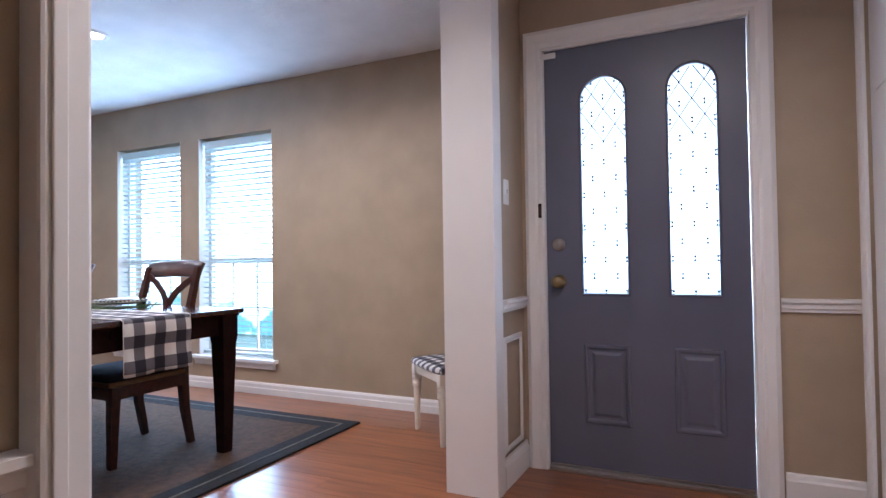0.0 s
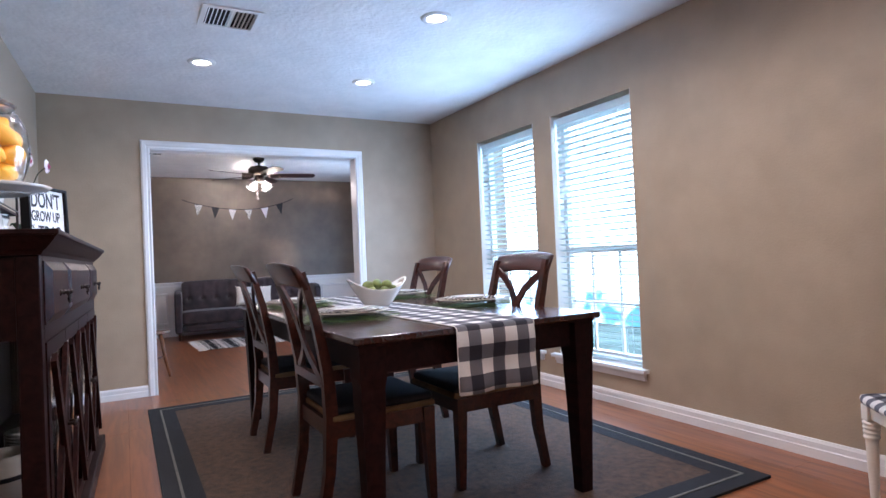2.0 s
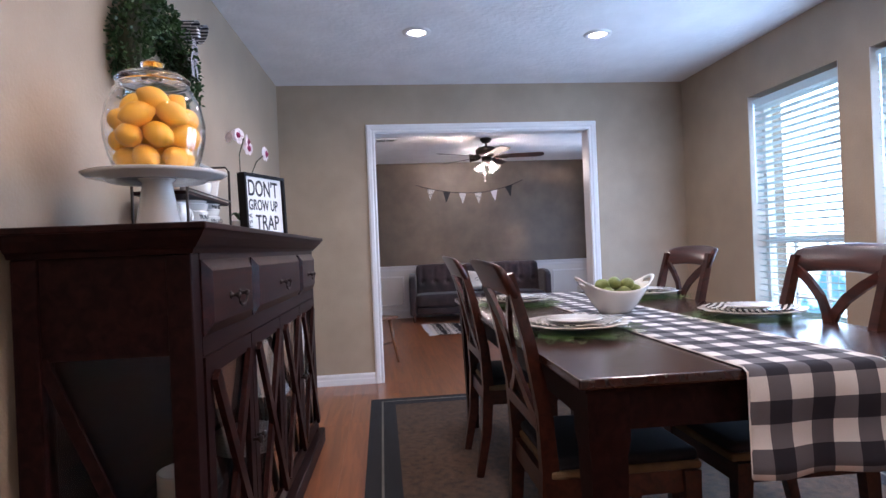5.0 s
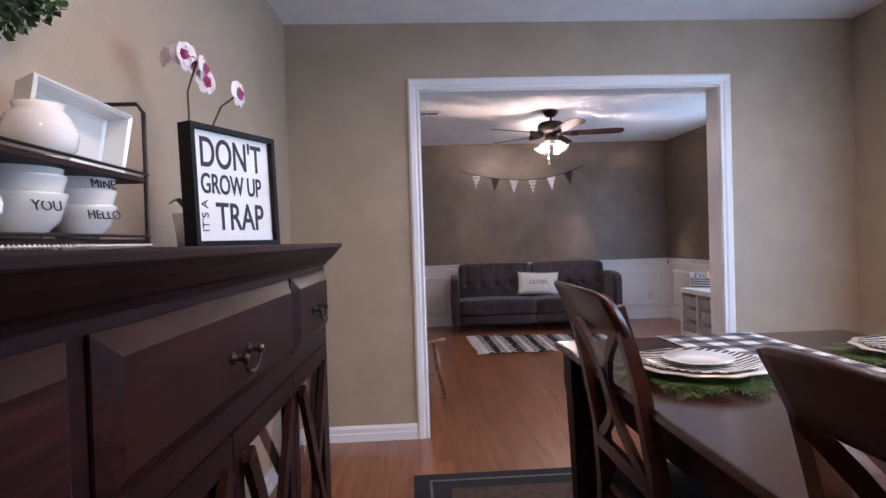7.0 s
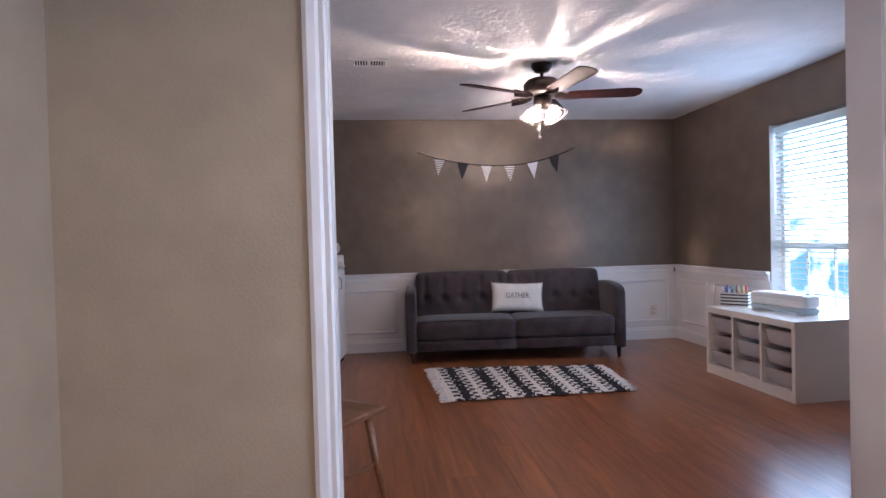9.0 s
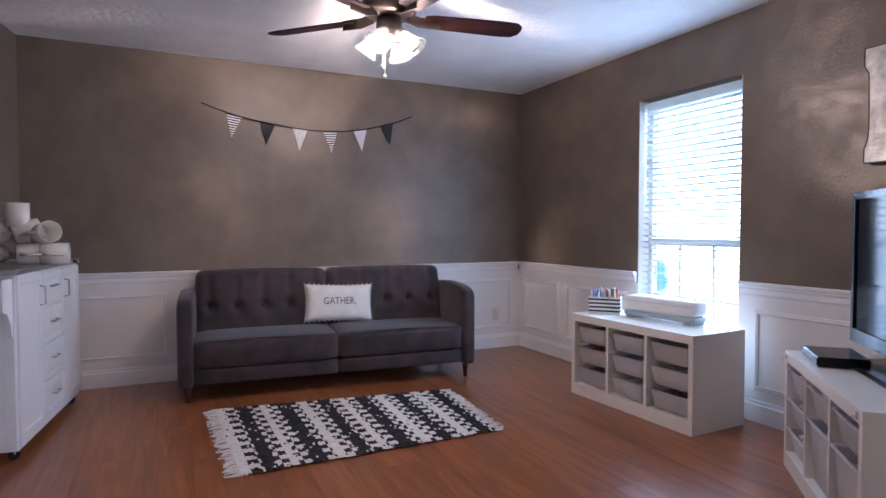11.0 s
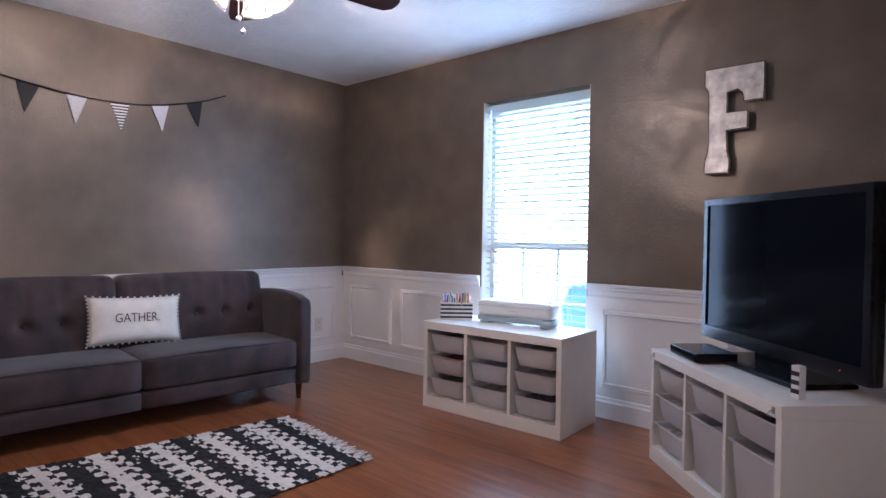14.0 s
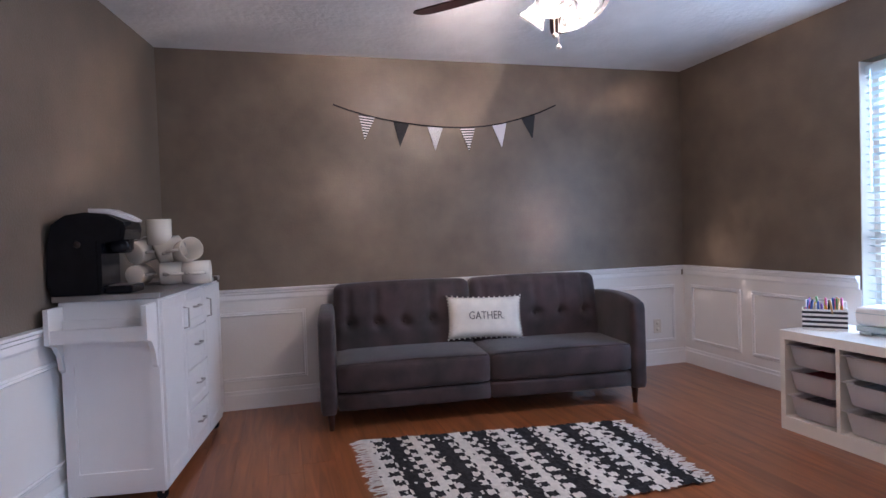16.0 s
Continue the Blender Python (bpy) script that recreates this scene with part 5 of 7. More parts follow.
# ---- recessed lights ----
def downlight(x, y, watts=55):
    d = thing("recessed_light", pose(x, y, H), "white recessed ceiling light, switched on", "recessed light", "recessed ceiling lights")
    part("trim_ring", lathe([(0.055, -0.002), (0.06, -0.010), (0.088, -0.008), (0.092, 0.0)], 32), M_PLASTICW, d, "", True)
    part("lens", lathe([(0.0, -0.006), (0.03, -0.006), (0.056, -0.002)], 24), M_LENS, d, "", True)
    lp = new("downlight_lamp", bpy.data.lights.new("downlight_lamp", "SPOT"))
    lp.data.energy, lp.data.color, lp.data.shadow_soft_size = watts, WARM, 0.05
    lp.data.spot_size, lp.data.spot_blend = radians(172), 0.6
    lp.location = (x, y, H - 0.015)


M_LENS = plain("lit_lens", (1.0, 0.96, 0.9), 0.5, 0, 30)
for x, y in ((-5.15, 1.39), (-5.19, 2.58), (-3.88, 2.53), (-3.85, 1.37), (-2.62, 2.56), (-2.6, 1.38)):
    downlight(x, y, 26 if x < -5 else 60)
# unseen foyer ceiling light, added to brighten the foyer
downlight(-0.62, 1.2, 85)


# ---- helpers for cloth and lettering ----
def set_uv(ob, fn):
    me = ob.data
    uv = me.uv_layers.new(name="cloth")
    for p in me.polygons:
        for li in p.loop_indices:
            uv.data[li].uv = fn(me.vertices[me.loops[li].vertex_index].co, p.normal)


def check_mat(name, size, white, grey, black):
    """Woven buffalo check that follows the cloth's own coordinates."""
    m = bpy.data.materials.new(name)
    m.use_nodes = True
    nt = m.node_tree
    b = nt.nodes["Principled BSDF"]
    b.inputs["Roughness"].default_value = 0.9
    uv = nt.nodes.new("ShaderNodeUVMap")
    uv.uv_map = "cloth"
    sep = nt.nodes.new("ShaderNodeSeparateXYZ")
    nt.links.new(uv.outputs[0], sep.inputs[0])
    outs = []
    for i in (0, 1):
        a = nt.nodes.new("ShaderNodeMath")
        a.operation = "DIVIDE"
        a.inputs[1].default_value = size * 2
        nt.links.new(sep.outputs[i], a.inputs[0])
        f = nt.nodes.new("ShaderNodeMath")
        f.operation = "FRACT"
        nt.links.new(a.outputs[0], f.inputs[0])
        g = nt.nodes.new("ShaderNodeMath")
        g.operation = "GREATER_THAN"
        g.inputs[1].default_value = 0.5
        nt.links.new(f.outputs[0], g.inputs[0])
        outs.append(g)
    s = nt.nodes.new("ShaderNodeMath")
    s.operation = "ADD"
    nt.links.new(outs[0].outputs[0], s.inputs[0])
    nt.links.new(outs[1].outputs[0], s.inputs[1])
    h = nt.nodes.new("ShaderNodeMath")
    h.operation = "MULTIPLY"
    h.inputs[1].default_value = 0.5
    nt.links.new(s.outputs[0], h.inputs[0])
    cr = nt.nodes.new("ShaderNodeValToRGB")
    cr.color_ramp.interpolation = "CONSTANT"
    e = cr.color_ramp.elements
    e[0].color, e[0].position = (*white, 1), 0.0
    e[1].color, e[1].position = (*grey, 1), 0.3
    e2 = e.new(0.8)
    e2.color = (*black, 1)
    nt.links.new(h.outputs[0], cr.inputs[0])
    n = nt.nodes.new("ShaderNodeTexNoise")
    n.inputs["Scale"].default_value = 260
    mr = nt.nodes.new("ShaderNodeMapRange")
    mr.inputs[3].default_value, mr.inputs[4].default_value = 0.75, 1.2
    nt.links.new(n.outputs["Fac"], mr.inputs[0])
    sc = nt.nodes.new("ShaderNodeVectorMath")
    sc.operation = "SCALE"
    nt.links.new(cr.outputs[0], sc.inputs[0])
    nt.links.new(mr.outputs[0], sc.inputs["Scale"])
    nt.links.new(sc.outputs[0], b.inputs["Base Color"])
    bp = nt.nodes.new("ShaderNodeBump")
    bp.inputs["Strength"].default_value, bp.inputs["Distance"].default_value = 0.2, 0.002
    nt.links.new(n.outputs["Fac"], bp.inputs["Height"])
    nt.links.new(bp.outputs[0], b.inputs["Normal"])
    return m


def stripe_mat(name, size, a, b2, axis=2, rough=0.8, dots=False):
    m = bpy.data.materials.new(name)
    m.use_nodes = True
    nt = m.node_tree
    b = nt.nodes["Principled BSDF"]
    b.inputs["Roughness"].default_value = rough
    tc = nt.nodes.new("ShaderNodeTexCoord")
    if dots:
        v = nt.nodes.new("ShaderNodeTexVoronoi")
        v.inputs["Scale"].default_value = 1 / size
        v.inputs["Randomness"].default_value = 0.15
        nt.links.new(tc.outputs["Object"], v.inputs["Vector"])
        src, thr = v.outputs["Distance"], 0.38
    else:
        sep = nt.nodes.new("ShaderNodeSeparateXYZ")
        nt.links.new(tc.outputs["Object"], sep.inputs[0])
        d = nt.nodes.new("ShaderNodeMath")
        d.operation = "DIVIDE"
        d.inputs[1].default_value = size
        nt.links.new(sep.outputs[axis], d.inputs[0])
        f = nt.nodes.new("ShaderNodeMath")
        f.operation = "FRACT"
        nt.links.new(d.outputs[0], f.inputs[0])
        src, thr = f.outputs[0], 0.5
    g = nt.nodes.new("ShaderNodeMath")
    g.operation = "GREATER_THAN"
    g.inputs[1].default_value = thr
    nt.links.new(src, g.inputs[0])
    mx = nt.nodes.new("ShaderNodeMix")
    mx.data_type = "RGBA"
    mx.inputs[6].default_value, mx.inputs[7].default_value = (*a, 1), (*b2, 1)
    nt.links.new(g.outputs[0], mx.inputs[0])
    nt.links.new(mx.outputs[2], b.inputs["Base Color"])
    return m


def lettering(name, text, size, material, parent, m, extrude=0.0006, fit=None, bold=0.0):
    """Raised letters in Blender's own font; fit: the width they should fill."""
    cu = bpy.data.curves.new(name, "FONT")
    cu.body, cu.size, cu.align_x, cu.align_y, cu.extrude, cu.offset = text, size, "CENTER", "CENTER", extrude, bold
    tmp = bpy.data.objects.new(name, cu)
    scene.collection.objects.link(tmp)
    bpy.context.view_layer.update()
    me = bpy.data.meshes.new_from_object(tmp.evaluated_get(bpy.context.evaluated_depsgraph_get()))
    bpy.data.objects.remove(tmp)
    if fit and len(me.vertices):
        w = max(v.co.x for v in me.vertices) - min(v.co.x for v in me.vertices)
        for v in me.vertices:
            v.co.x *= fit / w
    me.materials.clear()
    me.materials.append(material)
    ob = new(name, me)
    ob.matrix_basis = m
    ob.parent = parent
    return ob


M_BLACKINK = plain("black_ink", (0.02, 0.02, 0.025), 0.6)
M_CHECK = check_mat("buffalo_check_cloth", 0.055, (0.72, 0.70, 0.68), (0.13, 0.125, 0.14), (0.018, 0.018, 0.028))
M_CHECKS = check_mat("small_buffalo_check_cloth", 0.034, (0.70, 0.68, 0.66), (0.12, 0.115, 0.14), (0.014, 0.014, 0.024))

# ---- table runner ----
TT = 0.7765


def runner():
    r = thing("table_runner", pose(0, 0, 0), "black and white buffalo-check runner hanging over the table's end", "table runner")
    x0, x1, ya, yb = -5.022, -2.778, 1.935, 2.285
    path = [(x0 - 0.012, TT - 0.24), (x0 - 0.011, TT - 0.1), (x0 - 0.006, TT - 0.004), (x0 + 0.006, TT + 0.002)]
    n = 30
    path += [(x0 + 0.006 + (x1 - x0 - 0.012) * i / n, TT + 0.002) for i in range(1, n + 1)]
    path += [(x1 + 0.008, TT - 0.003), (x1 + 0.013, TT - 0.02)] + [(x1 + 0.014 + 0.004 * math.sin(i * 1.1), TT - 0.02 - 0.0285 * i) for i in range(1, 9)]
    bm = bmesh.new()
    cols = 14
    grid, dist = [], 0
    u = []
    for i, (x, z) in enumerate(path):
        if i:
            dist += math.hypot(x - path[i - 1][0], z - path[i - 1][1])
        hang = max(0, TT - 0.03 - z)
        row = []
        for k in range(cols + 1):
            v = k / cols
            y = ya + (yb - ya) * v
            row.append(bm.verts.new((x + (0.016 * hang / 0.24 * math.sin(v * 9.0) if x > x1 else 0), y, z)))
        grid.append(row)
        u.append(dist)
    for a, b in zip(grid, grid[1:]):
        for k in range(cols):
            bm.faces.new((a[k], a[k + 1], b[k + 1], b[k]))
    bmesh.ops.recalc_face_normals(bm, faces=bm.faces)
    xs = {}
    ob = part("cloth", bm, M_CHECK, r, smooth=True)
    me = ob.data
    uv = me.uv_layers.new(name="cloth")
    for p in me.polygons:
        for li in p.loop_indices:
            vi = me.loops[li].vertex_index
            row, col = divmod(vi, cols + 1)
            uv.data[li].uv = (u[row] + 0.02, (yb - ya) * col / cols + 0.01)
    sol = ob.modifiers.new("thick", "SOLIDIFY")
    sol.thickness, sol.offset = 0.0022, 1
    for y in (ya, yb):
        part("hem", tube([(x0 + 0.01, y, TT + 0.004), (x1 - 0.005, y, TT + 0.004), (x1 + 0.012, y, TT - 0.004), (x1 + 0.016, y, TT - 0.245)], 0.0022, 5), M_CLOTHWHITE, r, "white stitched hem")


runner()


# ---- place settings ----
def placemat(m):
    t = thing("placemat", m, "round green cedar-sprig placemat on the dark table", "placemat", "cedar placemats")
    rnd = random.Random(11)
    bm = bmesh.new()
    for k in range(180):
        a = rnd.random() * 2 * math.pi
        r0 = rnd.uniform(0.10, 0.185)
        a2 = a + rnd.uniform(-0.5, 0.5)
        ln = rnd.uniform(0.055, 0.095)
        z = 0.003 + rnd.random() * 0.017
        p = Vector((r0 * math.cos(a), r0 * math.sin(a), z))
        d = Vector((math.cos(a2), math.sin(a2), rnd.uniform(-0.12, 0.05)))
        s = Vector((-d.y, d.x, 0))
        for i in range(7):
            q = p + d * ln * i / 7
            q.z = max(q.z, 0.002)
            w = 0.024 * (1 - i / 8)
            for sg in (-1, 1):
                tip = q + s * sg * w + d * 0.016
                tip.z = max(0.002, tip.z + rnd.uniform(-0.003, 0.005))
                c = q + d * 0.006
                e = [bm.verts.new(v) for v in (q, q + (tip - q) * 0.5 + d * -0.0022, tip, q + (tip - q) * 0.5 + d * 0.0028)]
                bm.faces.new(e)
    tagged(part("foliage", bm, M_SPRIG, t), kind="stuff")
    part("mat_base", lathe([(0, 0.001), (0.125, 0.001), (0.125, 0.003), (0, 0.003)], 24), M_SPRIG, t)
    return t


def plate_thing(name, m, prof, material, label, cat, scallop=0.0, seg=48, lip=None, grow=1.0):
    t = thing(name, m, label, cat, name + "s")
    bm = lathe([(r * grow, z) for r, z in prof], seg)
    if scallop:
        rmax = max(r for r, z in prof) * grow
        for v in bm.verts:
            r = math.hypot(v.co.x, v.co.y)
            if r > rmax * 0.8:
                a = math.atan2(v.co.y, v.co.x)
                k = 1 - scallop * (0.5 + 0.5 * math.cos(12 * a)) * (r / rmax - 0.8) / 0.2
                v.co.x *= k
                v.co.y *= k
    part("dish", bm, material, t, smooth=True)
    if lip:
        part("rim", lathe(lip, seg), M_CERAMIC, t, smooth=True)
    return t


M_PLAID = stripe_mat("plaid_plate_glaze", 0.02, (0.05, 0.05, 0.05), (0.76, 0.72, 0.66), 0, 0.25)
CH = [(0, 0.006), (0.07, 0.006), (0.10, 0.008), (0.125, 0.018), (0.165, 0.022), (0.166, 0.026), (0.125, 0.022), (0.10, 0.012), (0, 0.010)]
MD = [(0, 0.003), (0.09, 0.003), (0.150, 0.016), (0.152, 0.019), (0.09, 0.008), (0, 0.007)]
SM = [(0, 0.002), (0.055, 0.002), (0.092, 0.012), (0.093, 0.015), (0.055, 0.006), (0, 0.005)]
settings = ((-3.45, 1.765), (-4.42, 1.79), (-3.55, 2.475), (-4.49, 2.50))
made = None
for x, y in settings:
    base = pose(x, y, TT)
    if made is None:
        made = [placemat(base), plate_thing("charger_plate", pose(x, y, TT + 0.014), CH, M_CREAM, "cream scalloped charger plate on a cedar placemat", "charger plate", 0.06, grow=1.12),
                plate_thing("dinner_plate", pose(x, y, TT + 0.027), MD, M_PLAID, "cream dinner plate with black plaid lines on a charger", "dinner plate", 0.05, grow=1.06),
                plate_thing("side_plate", pose(x + 0.004, y - 0.003, TT + 0.037), SM, M_CERAMIC, "small glossy white plate topping a plate stack", "side plate")]
    else:
        for o in made:
            z = o.matrix_basis.translation.z
            copy_thing(o, pose(x, y, z, 0, 0, 37 * x))


def fruit_bowl():
    c = thing("serving_bowl", pose(-3.89, 2.09, TT + 0.004), "white boat-shaped ceramic bowl with cut-out handles on the runner", "serving bowl")
    bm = bmesh.new()
    seg, lv = 48, 10
    outer, inner = [], []
    for side, store in ((0, outer), (1, inner)):
        for i in range(lv + 1):
            t = i / lv
            ring = []
            for k in range(seg):
                a = 2 * math.pi * k / seg
                rx = (0.045 + 0.065 * t ** 0.7) - 0.006 * side
                ry = (0.065 + 0.105 * t ** 0.9) - 0.006 * side
                top = 0.098 + 0.06 * abs(math.sin(a)) ** 2.6
                z = top * t if not side else 0.008 + (top - 0.008) * t
                ring.append(bm.verts.new((rx * math.cos(a), ry * math.sin(a), z)))
            store.append(ring)
    hole = lambda i, k: i in (8,) and (abs(k - seg // 4) <= 2 or abs(k - 3 * seg // 4) <= 2)
    for store in (outer, inner):
        for i in range(lv):
            for k in range(seg):
                if hole(i, k) or hole(i, k):
                    continue
                j = (k + 1) % seg
                bm.faces.new((store[i][k], store[i][j], store[i + 1][j], store[i + 1][k]))
    for k in range(seg):
        j = (k + 1) % seg
        bm.faces.new((outer[-1][k], outer[-1][j], inner[-1][j], inner[-1][k]))
        if hole(8, k):
            bm.faces.new((outer[8][k], outer[8][j], inner[8][j], inner[8][k]))
            bm.faces.new((outer[9][k], outer[9][j], inner[9][j], inner[9][k]))
    bm.faces.new(outer[0])
    bm.faces.new(inner[0])
    bmesh.ops.recalc_face_normals(bm, faces=bm.faces)
    part("bowl_body", bm, M_CERAMIC, c, "glossy white ceramic", True)
    return c


fruit_bowl()
M_GREEN = node_mat("green_fig_skin", (0.17, 0.20, 0.055), 0.5, noise_scale=30, noise_amt=0.25, bump=0.2, bump_scale=150)


def fruit(name, m, rx, rz, material, label, cat, group, tip=0.0):
    t = thing(name, m, label, cat, group)
    prof = []
    for i in range(13):
        a = -math.pi / 2 + math.pi * i / 12
        r = rx * math.cos(a)
        z = rz * math.sin(a)
        if tip and abs(math.sin(a)) > 0.9:
            z += math.copysign(tip * (abs(math.sin(a)) - 0.9) * 10, z)
        prof.append((r, z))
    part("skin", lathe(prof, 18), material, t, smooth=True)
    return t


g0 = None
for i, (dx, dy, dz, a) in enumerate(((0, -0.085, 0.085, 20), (0.03, -0.04, 0.085, 70), (-0.03, -0.03, 0.09, 120), (0.02, 0.035, 0.085, 30), (-0.025, 0.045, 0.09, 160), (0, 0.09, 0.09, 80), (0.0, 0.0, 0.125, 50), (0.005, 0.055, 0.118, 100), (0.0, -0.05, 0.118, 10))):
    m = pose(-3.89 + dx, 2.09 + dy, TT + 0.004 + dz, 80, 0, a)
    if g0 is None:
        g0 = fruit("green_fruit", m, 0.027, 0.036, M_GREEN, "matte green fig-like fruit in a white bowl", "fruit", "green fruit in the bowl")
    else:
        copy_thing(g0, m)


# ---- cake stand, jar and lemons ----
JX, JY = -3.275, 0.483
SB = 1.1682


def cake_stand():
    t = thing("cake_stand", pose(JX, JY, SB) @ Matrix.Diagonal((1.0, 1.0, 0.87, 1.0)), "white ceramic pedestal cake stand on the dark sideboard", "cake stand")
    part("pedestal", lathe([(0, 0.0), (0.062, 0.0), (0.064, 0.006), (0.056, 0.04), (0.046, 0.11), (0.040, 0.155), (0.055, 0.170), (0, 0.170)], 40), M_CERAMIC, t, smooth=True)
    part("plate", lathe([(0, 0.168), (0.10, 0.166), (0.13, 0.158), (0.135, 0.164), (0.18, 0.173), (0.193, 0.184), (0.188, 0.186), (0.165, 0.181), (0, 0.176)], 56), M_CERAMIC, t, "wide white plate with a raised rim", True)


cake_stand()
JZ = SB + 0.155


def jar():
    t = thing("glass_jar", pose(JX, JY, JZ) @ Matrix.Diagonal((1.0, 1.0, 0.94, 1.0)), "clear ribbed glass jar full of lemons, with a knobbed lid", "glass jar")
    K = 1.14
    out = [(0.085, 0.0), (0.098, 0.006), (0.115, 0.05), (0.126, 0.10), (0.127, 0.135), (0.118, 0.185), (0.104, 0.215), (0.098, 0.22), (0.100, 0.226), (0.090, 0.232), (0.092, 0.24), (0.088, 0.246)]
    inn = [(r - 0.005, max(z, 0.008)) for r, z in reversed(out)]
    part("jar_body", lathe([(r * K * 0.94, z * K) for r, z in [(0, 0.0)] + out + inn + [(0, 0.008)]], 56), M_GLASS, t, smooth=True).visible_shadow = False
    part("lid", lathe([(r * K * 0.94, z * K) for r, z in ((0, 0.247), (0.090, 0.247), (0.094, 0.255), (0.08, 0.268), (0.03, 0.274), (0.012, 0.28), (0.014, 0.287), (0.028, 0.293), (0.03, 0.303), (0.018, 0.31), (0, 0.311))], 48), M_GLASS, t, "clear glass lid with a round knob", True).visible_shadow = False
    bm = lathe([(0, -0.01), (0.014, -0.01), (0.014, 0.02), (0.009, 0.03), (0.009, 0.05), (0, 0.05)], 14)
    part("spigot", bm, M_NICKEL, t, "small chrome spigot", True, pose(-0.125, 0.045, 0.03, 0, -90, -20))


jar()
rnd = random.Random(4)
l0 = None
layers = ((0.048, 0.078, 6, 0), (0.05, 0.0, 1, 0), (0.105, 0.096, 7, 25), (0.11, 0.03, 2, 0), (0.162, 0.092, 6, 50), (0.17, 0.025, 2, 90), (0.212, 0.062, 3, 20))
for z, r, n, off in layers:
    for i in range(n):
        a = radians(off + 360 * i / n)
        m = pose(JX + 0.93 * r * math.cos(a), JY + 0.93 * r * math.sin(a), JZ + z + rnd.uniform(-0.006, 0.006), rnd.uniform(50, 110), rnd.uniform(-30, 30), math.degrees(a) + rnd.uniform(-50, 50))
        if l0 is None:
            l0 = fruit("lemon", m, 0.033, 0.043, M_LEMON, "bright orange-yellow lemon inside a glass jar", "lemon", "lemons in the jar", 0.006)
        else:
            copy_thing(l0, m)


# ---- wreath ----
def wreath():
    t = thing("boxwood_wreath", pose(-3.83, 0.305, 1.80, 0, 0, -1.7), "round green boxwood wreath on the wall with a striped bow", "wreath")
    R, r0, OV = 0.20, 0.055, 1.22
    bm = bmesh.new()
    N, M = 40, 10
    rings = []
    for i in range(N):
        a = 2 * math.pi * i / N
        rings.append([bm.verts.new(((R * OV + r0 * 0.7 * math.cos(2 * math.pi * k / M)) * math.cos(a), r0 * 0.7 * math.sin(2 * math.pi * k / M), (R + r0 * 0.7 * math.cos(2 * math.pi * k / M)) * math.sin(a))) for k in range(M)])
    for i in range(N):
        for k in range(M):
            bm.faces.new((rings[i][k], rings[i][(k + 1) % M], rings[(i + 1) % N][(k + 1) % M], rings[(i + 1) % N][k]))
    bmesh.ops.recalc_face_normals(bm, faces=bm.faces)
    part("wreath_core", bm, plain("twig_brown", (0.03, 0.035, 0.015), 0.9), t)
    bm = bmesh.new()
    rr = random.Random(8)
    for k in range(6500):
        a = rr.random() * 2 * math.pi
        b = rr.random() * 2 * math.pi
        rad = r0 * rr.uniform(0.7, 1.35)
        c = Vector((math.cos(a), 0, math.sin(a)))
        n = c * math.cos(b) + Vector((0, 1, 0)) * math.sin(b)
        p = Vector((c.x * R * OV, 0, c.z * R)) + n * rad
        if p.y > 0.0 and p.y + 0 > 0.2:
            continue
        d = (n + Vector((rr.uniform(-1, 1), rr.uniform(-1, 1), rr.uniform(-1, 1))) * 0.9).normalized()
        s = d.cross(Vector((rr.uniform(-1, 1), rr.uniform(-1, 1), rr.uniform(-1, 1)))).normalized()
        L, W = rr.uniform(0.012, 0.02), rr.uniform(0.005, 0.008)
        if (p + d * L).y < -0.07:
            continue
        bm.faces.new([bm.verts.new(v) for v in (p, p + d * L * 0.45 + s * W, p + d * L, p + d * L * 0.45 - s * W)])
    tagged(part("leaves", bm, M_LEAF, t, "dense small glossy boxwood leaves"), kind="stuff")
    bow = part("bow", _bow(), M_BOW, t, "black and white striped ribbon bow")
    bow.matrix_basis = pose(-0.19, 0.066, 0.215, 0, 12, 0) @ Matrix.Scale(1.6, 4)
    for s in (-1, 1):
        q = part("ribbon_tail", beam([(0, 0, 0), (s * 0.015, 0.012, -0.06), (s * 0.02, 0.004, -0.12), (s * 0.028, 0.01, -0.19)], 0.034, 0.0012, Vector((1, 0, 0))), M_BOW, t)
        q.matrix_basis = pose(-0.19, 0.064, 0.215)


def _bow():
    bm = bmesh.new()
    for s in (-1, 1):
        pts = []
        for i in range(13):
            a = 2 * math.pi * i / 12
            pts.append((s * (0.035 - 0.035 * math.cos(a)), 0.012 * math.sin(a), 0.024 * math.sin(a)))
        add_beam(bm, pts, 0.032, 0.0015, Vector((0, 1, 0)))
    add_box(bm, -0.012, 0.012, -0.018, 0.018, -0.014, 0.014, bevel=0.005)
    return bm


M_BOW = stripe_mat("striped_ribbon", 0.008, (0.02, 0.02, 0.03), (0.50, 0.49, 0.50), 2)
wreath()


# ---- two-tier rack with white crockery ----
RACK = Matrix.Translation((-4.165, 0.462, SB)) @ Matrix.Diagonal((1.13, 1.13, 1.13, 1.0)) @ Matrix.Translation((3.98, -0.56, -SB))


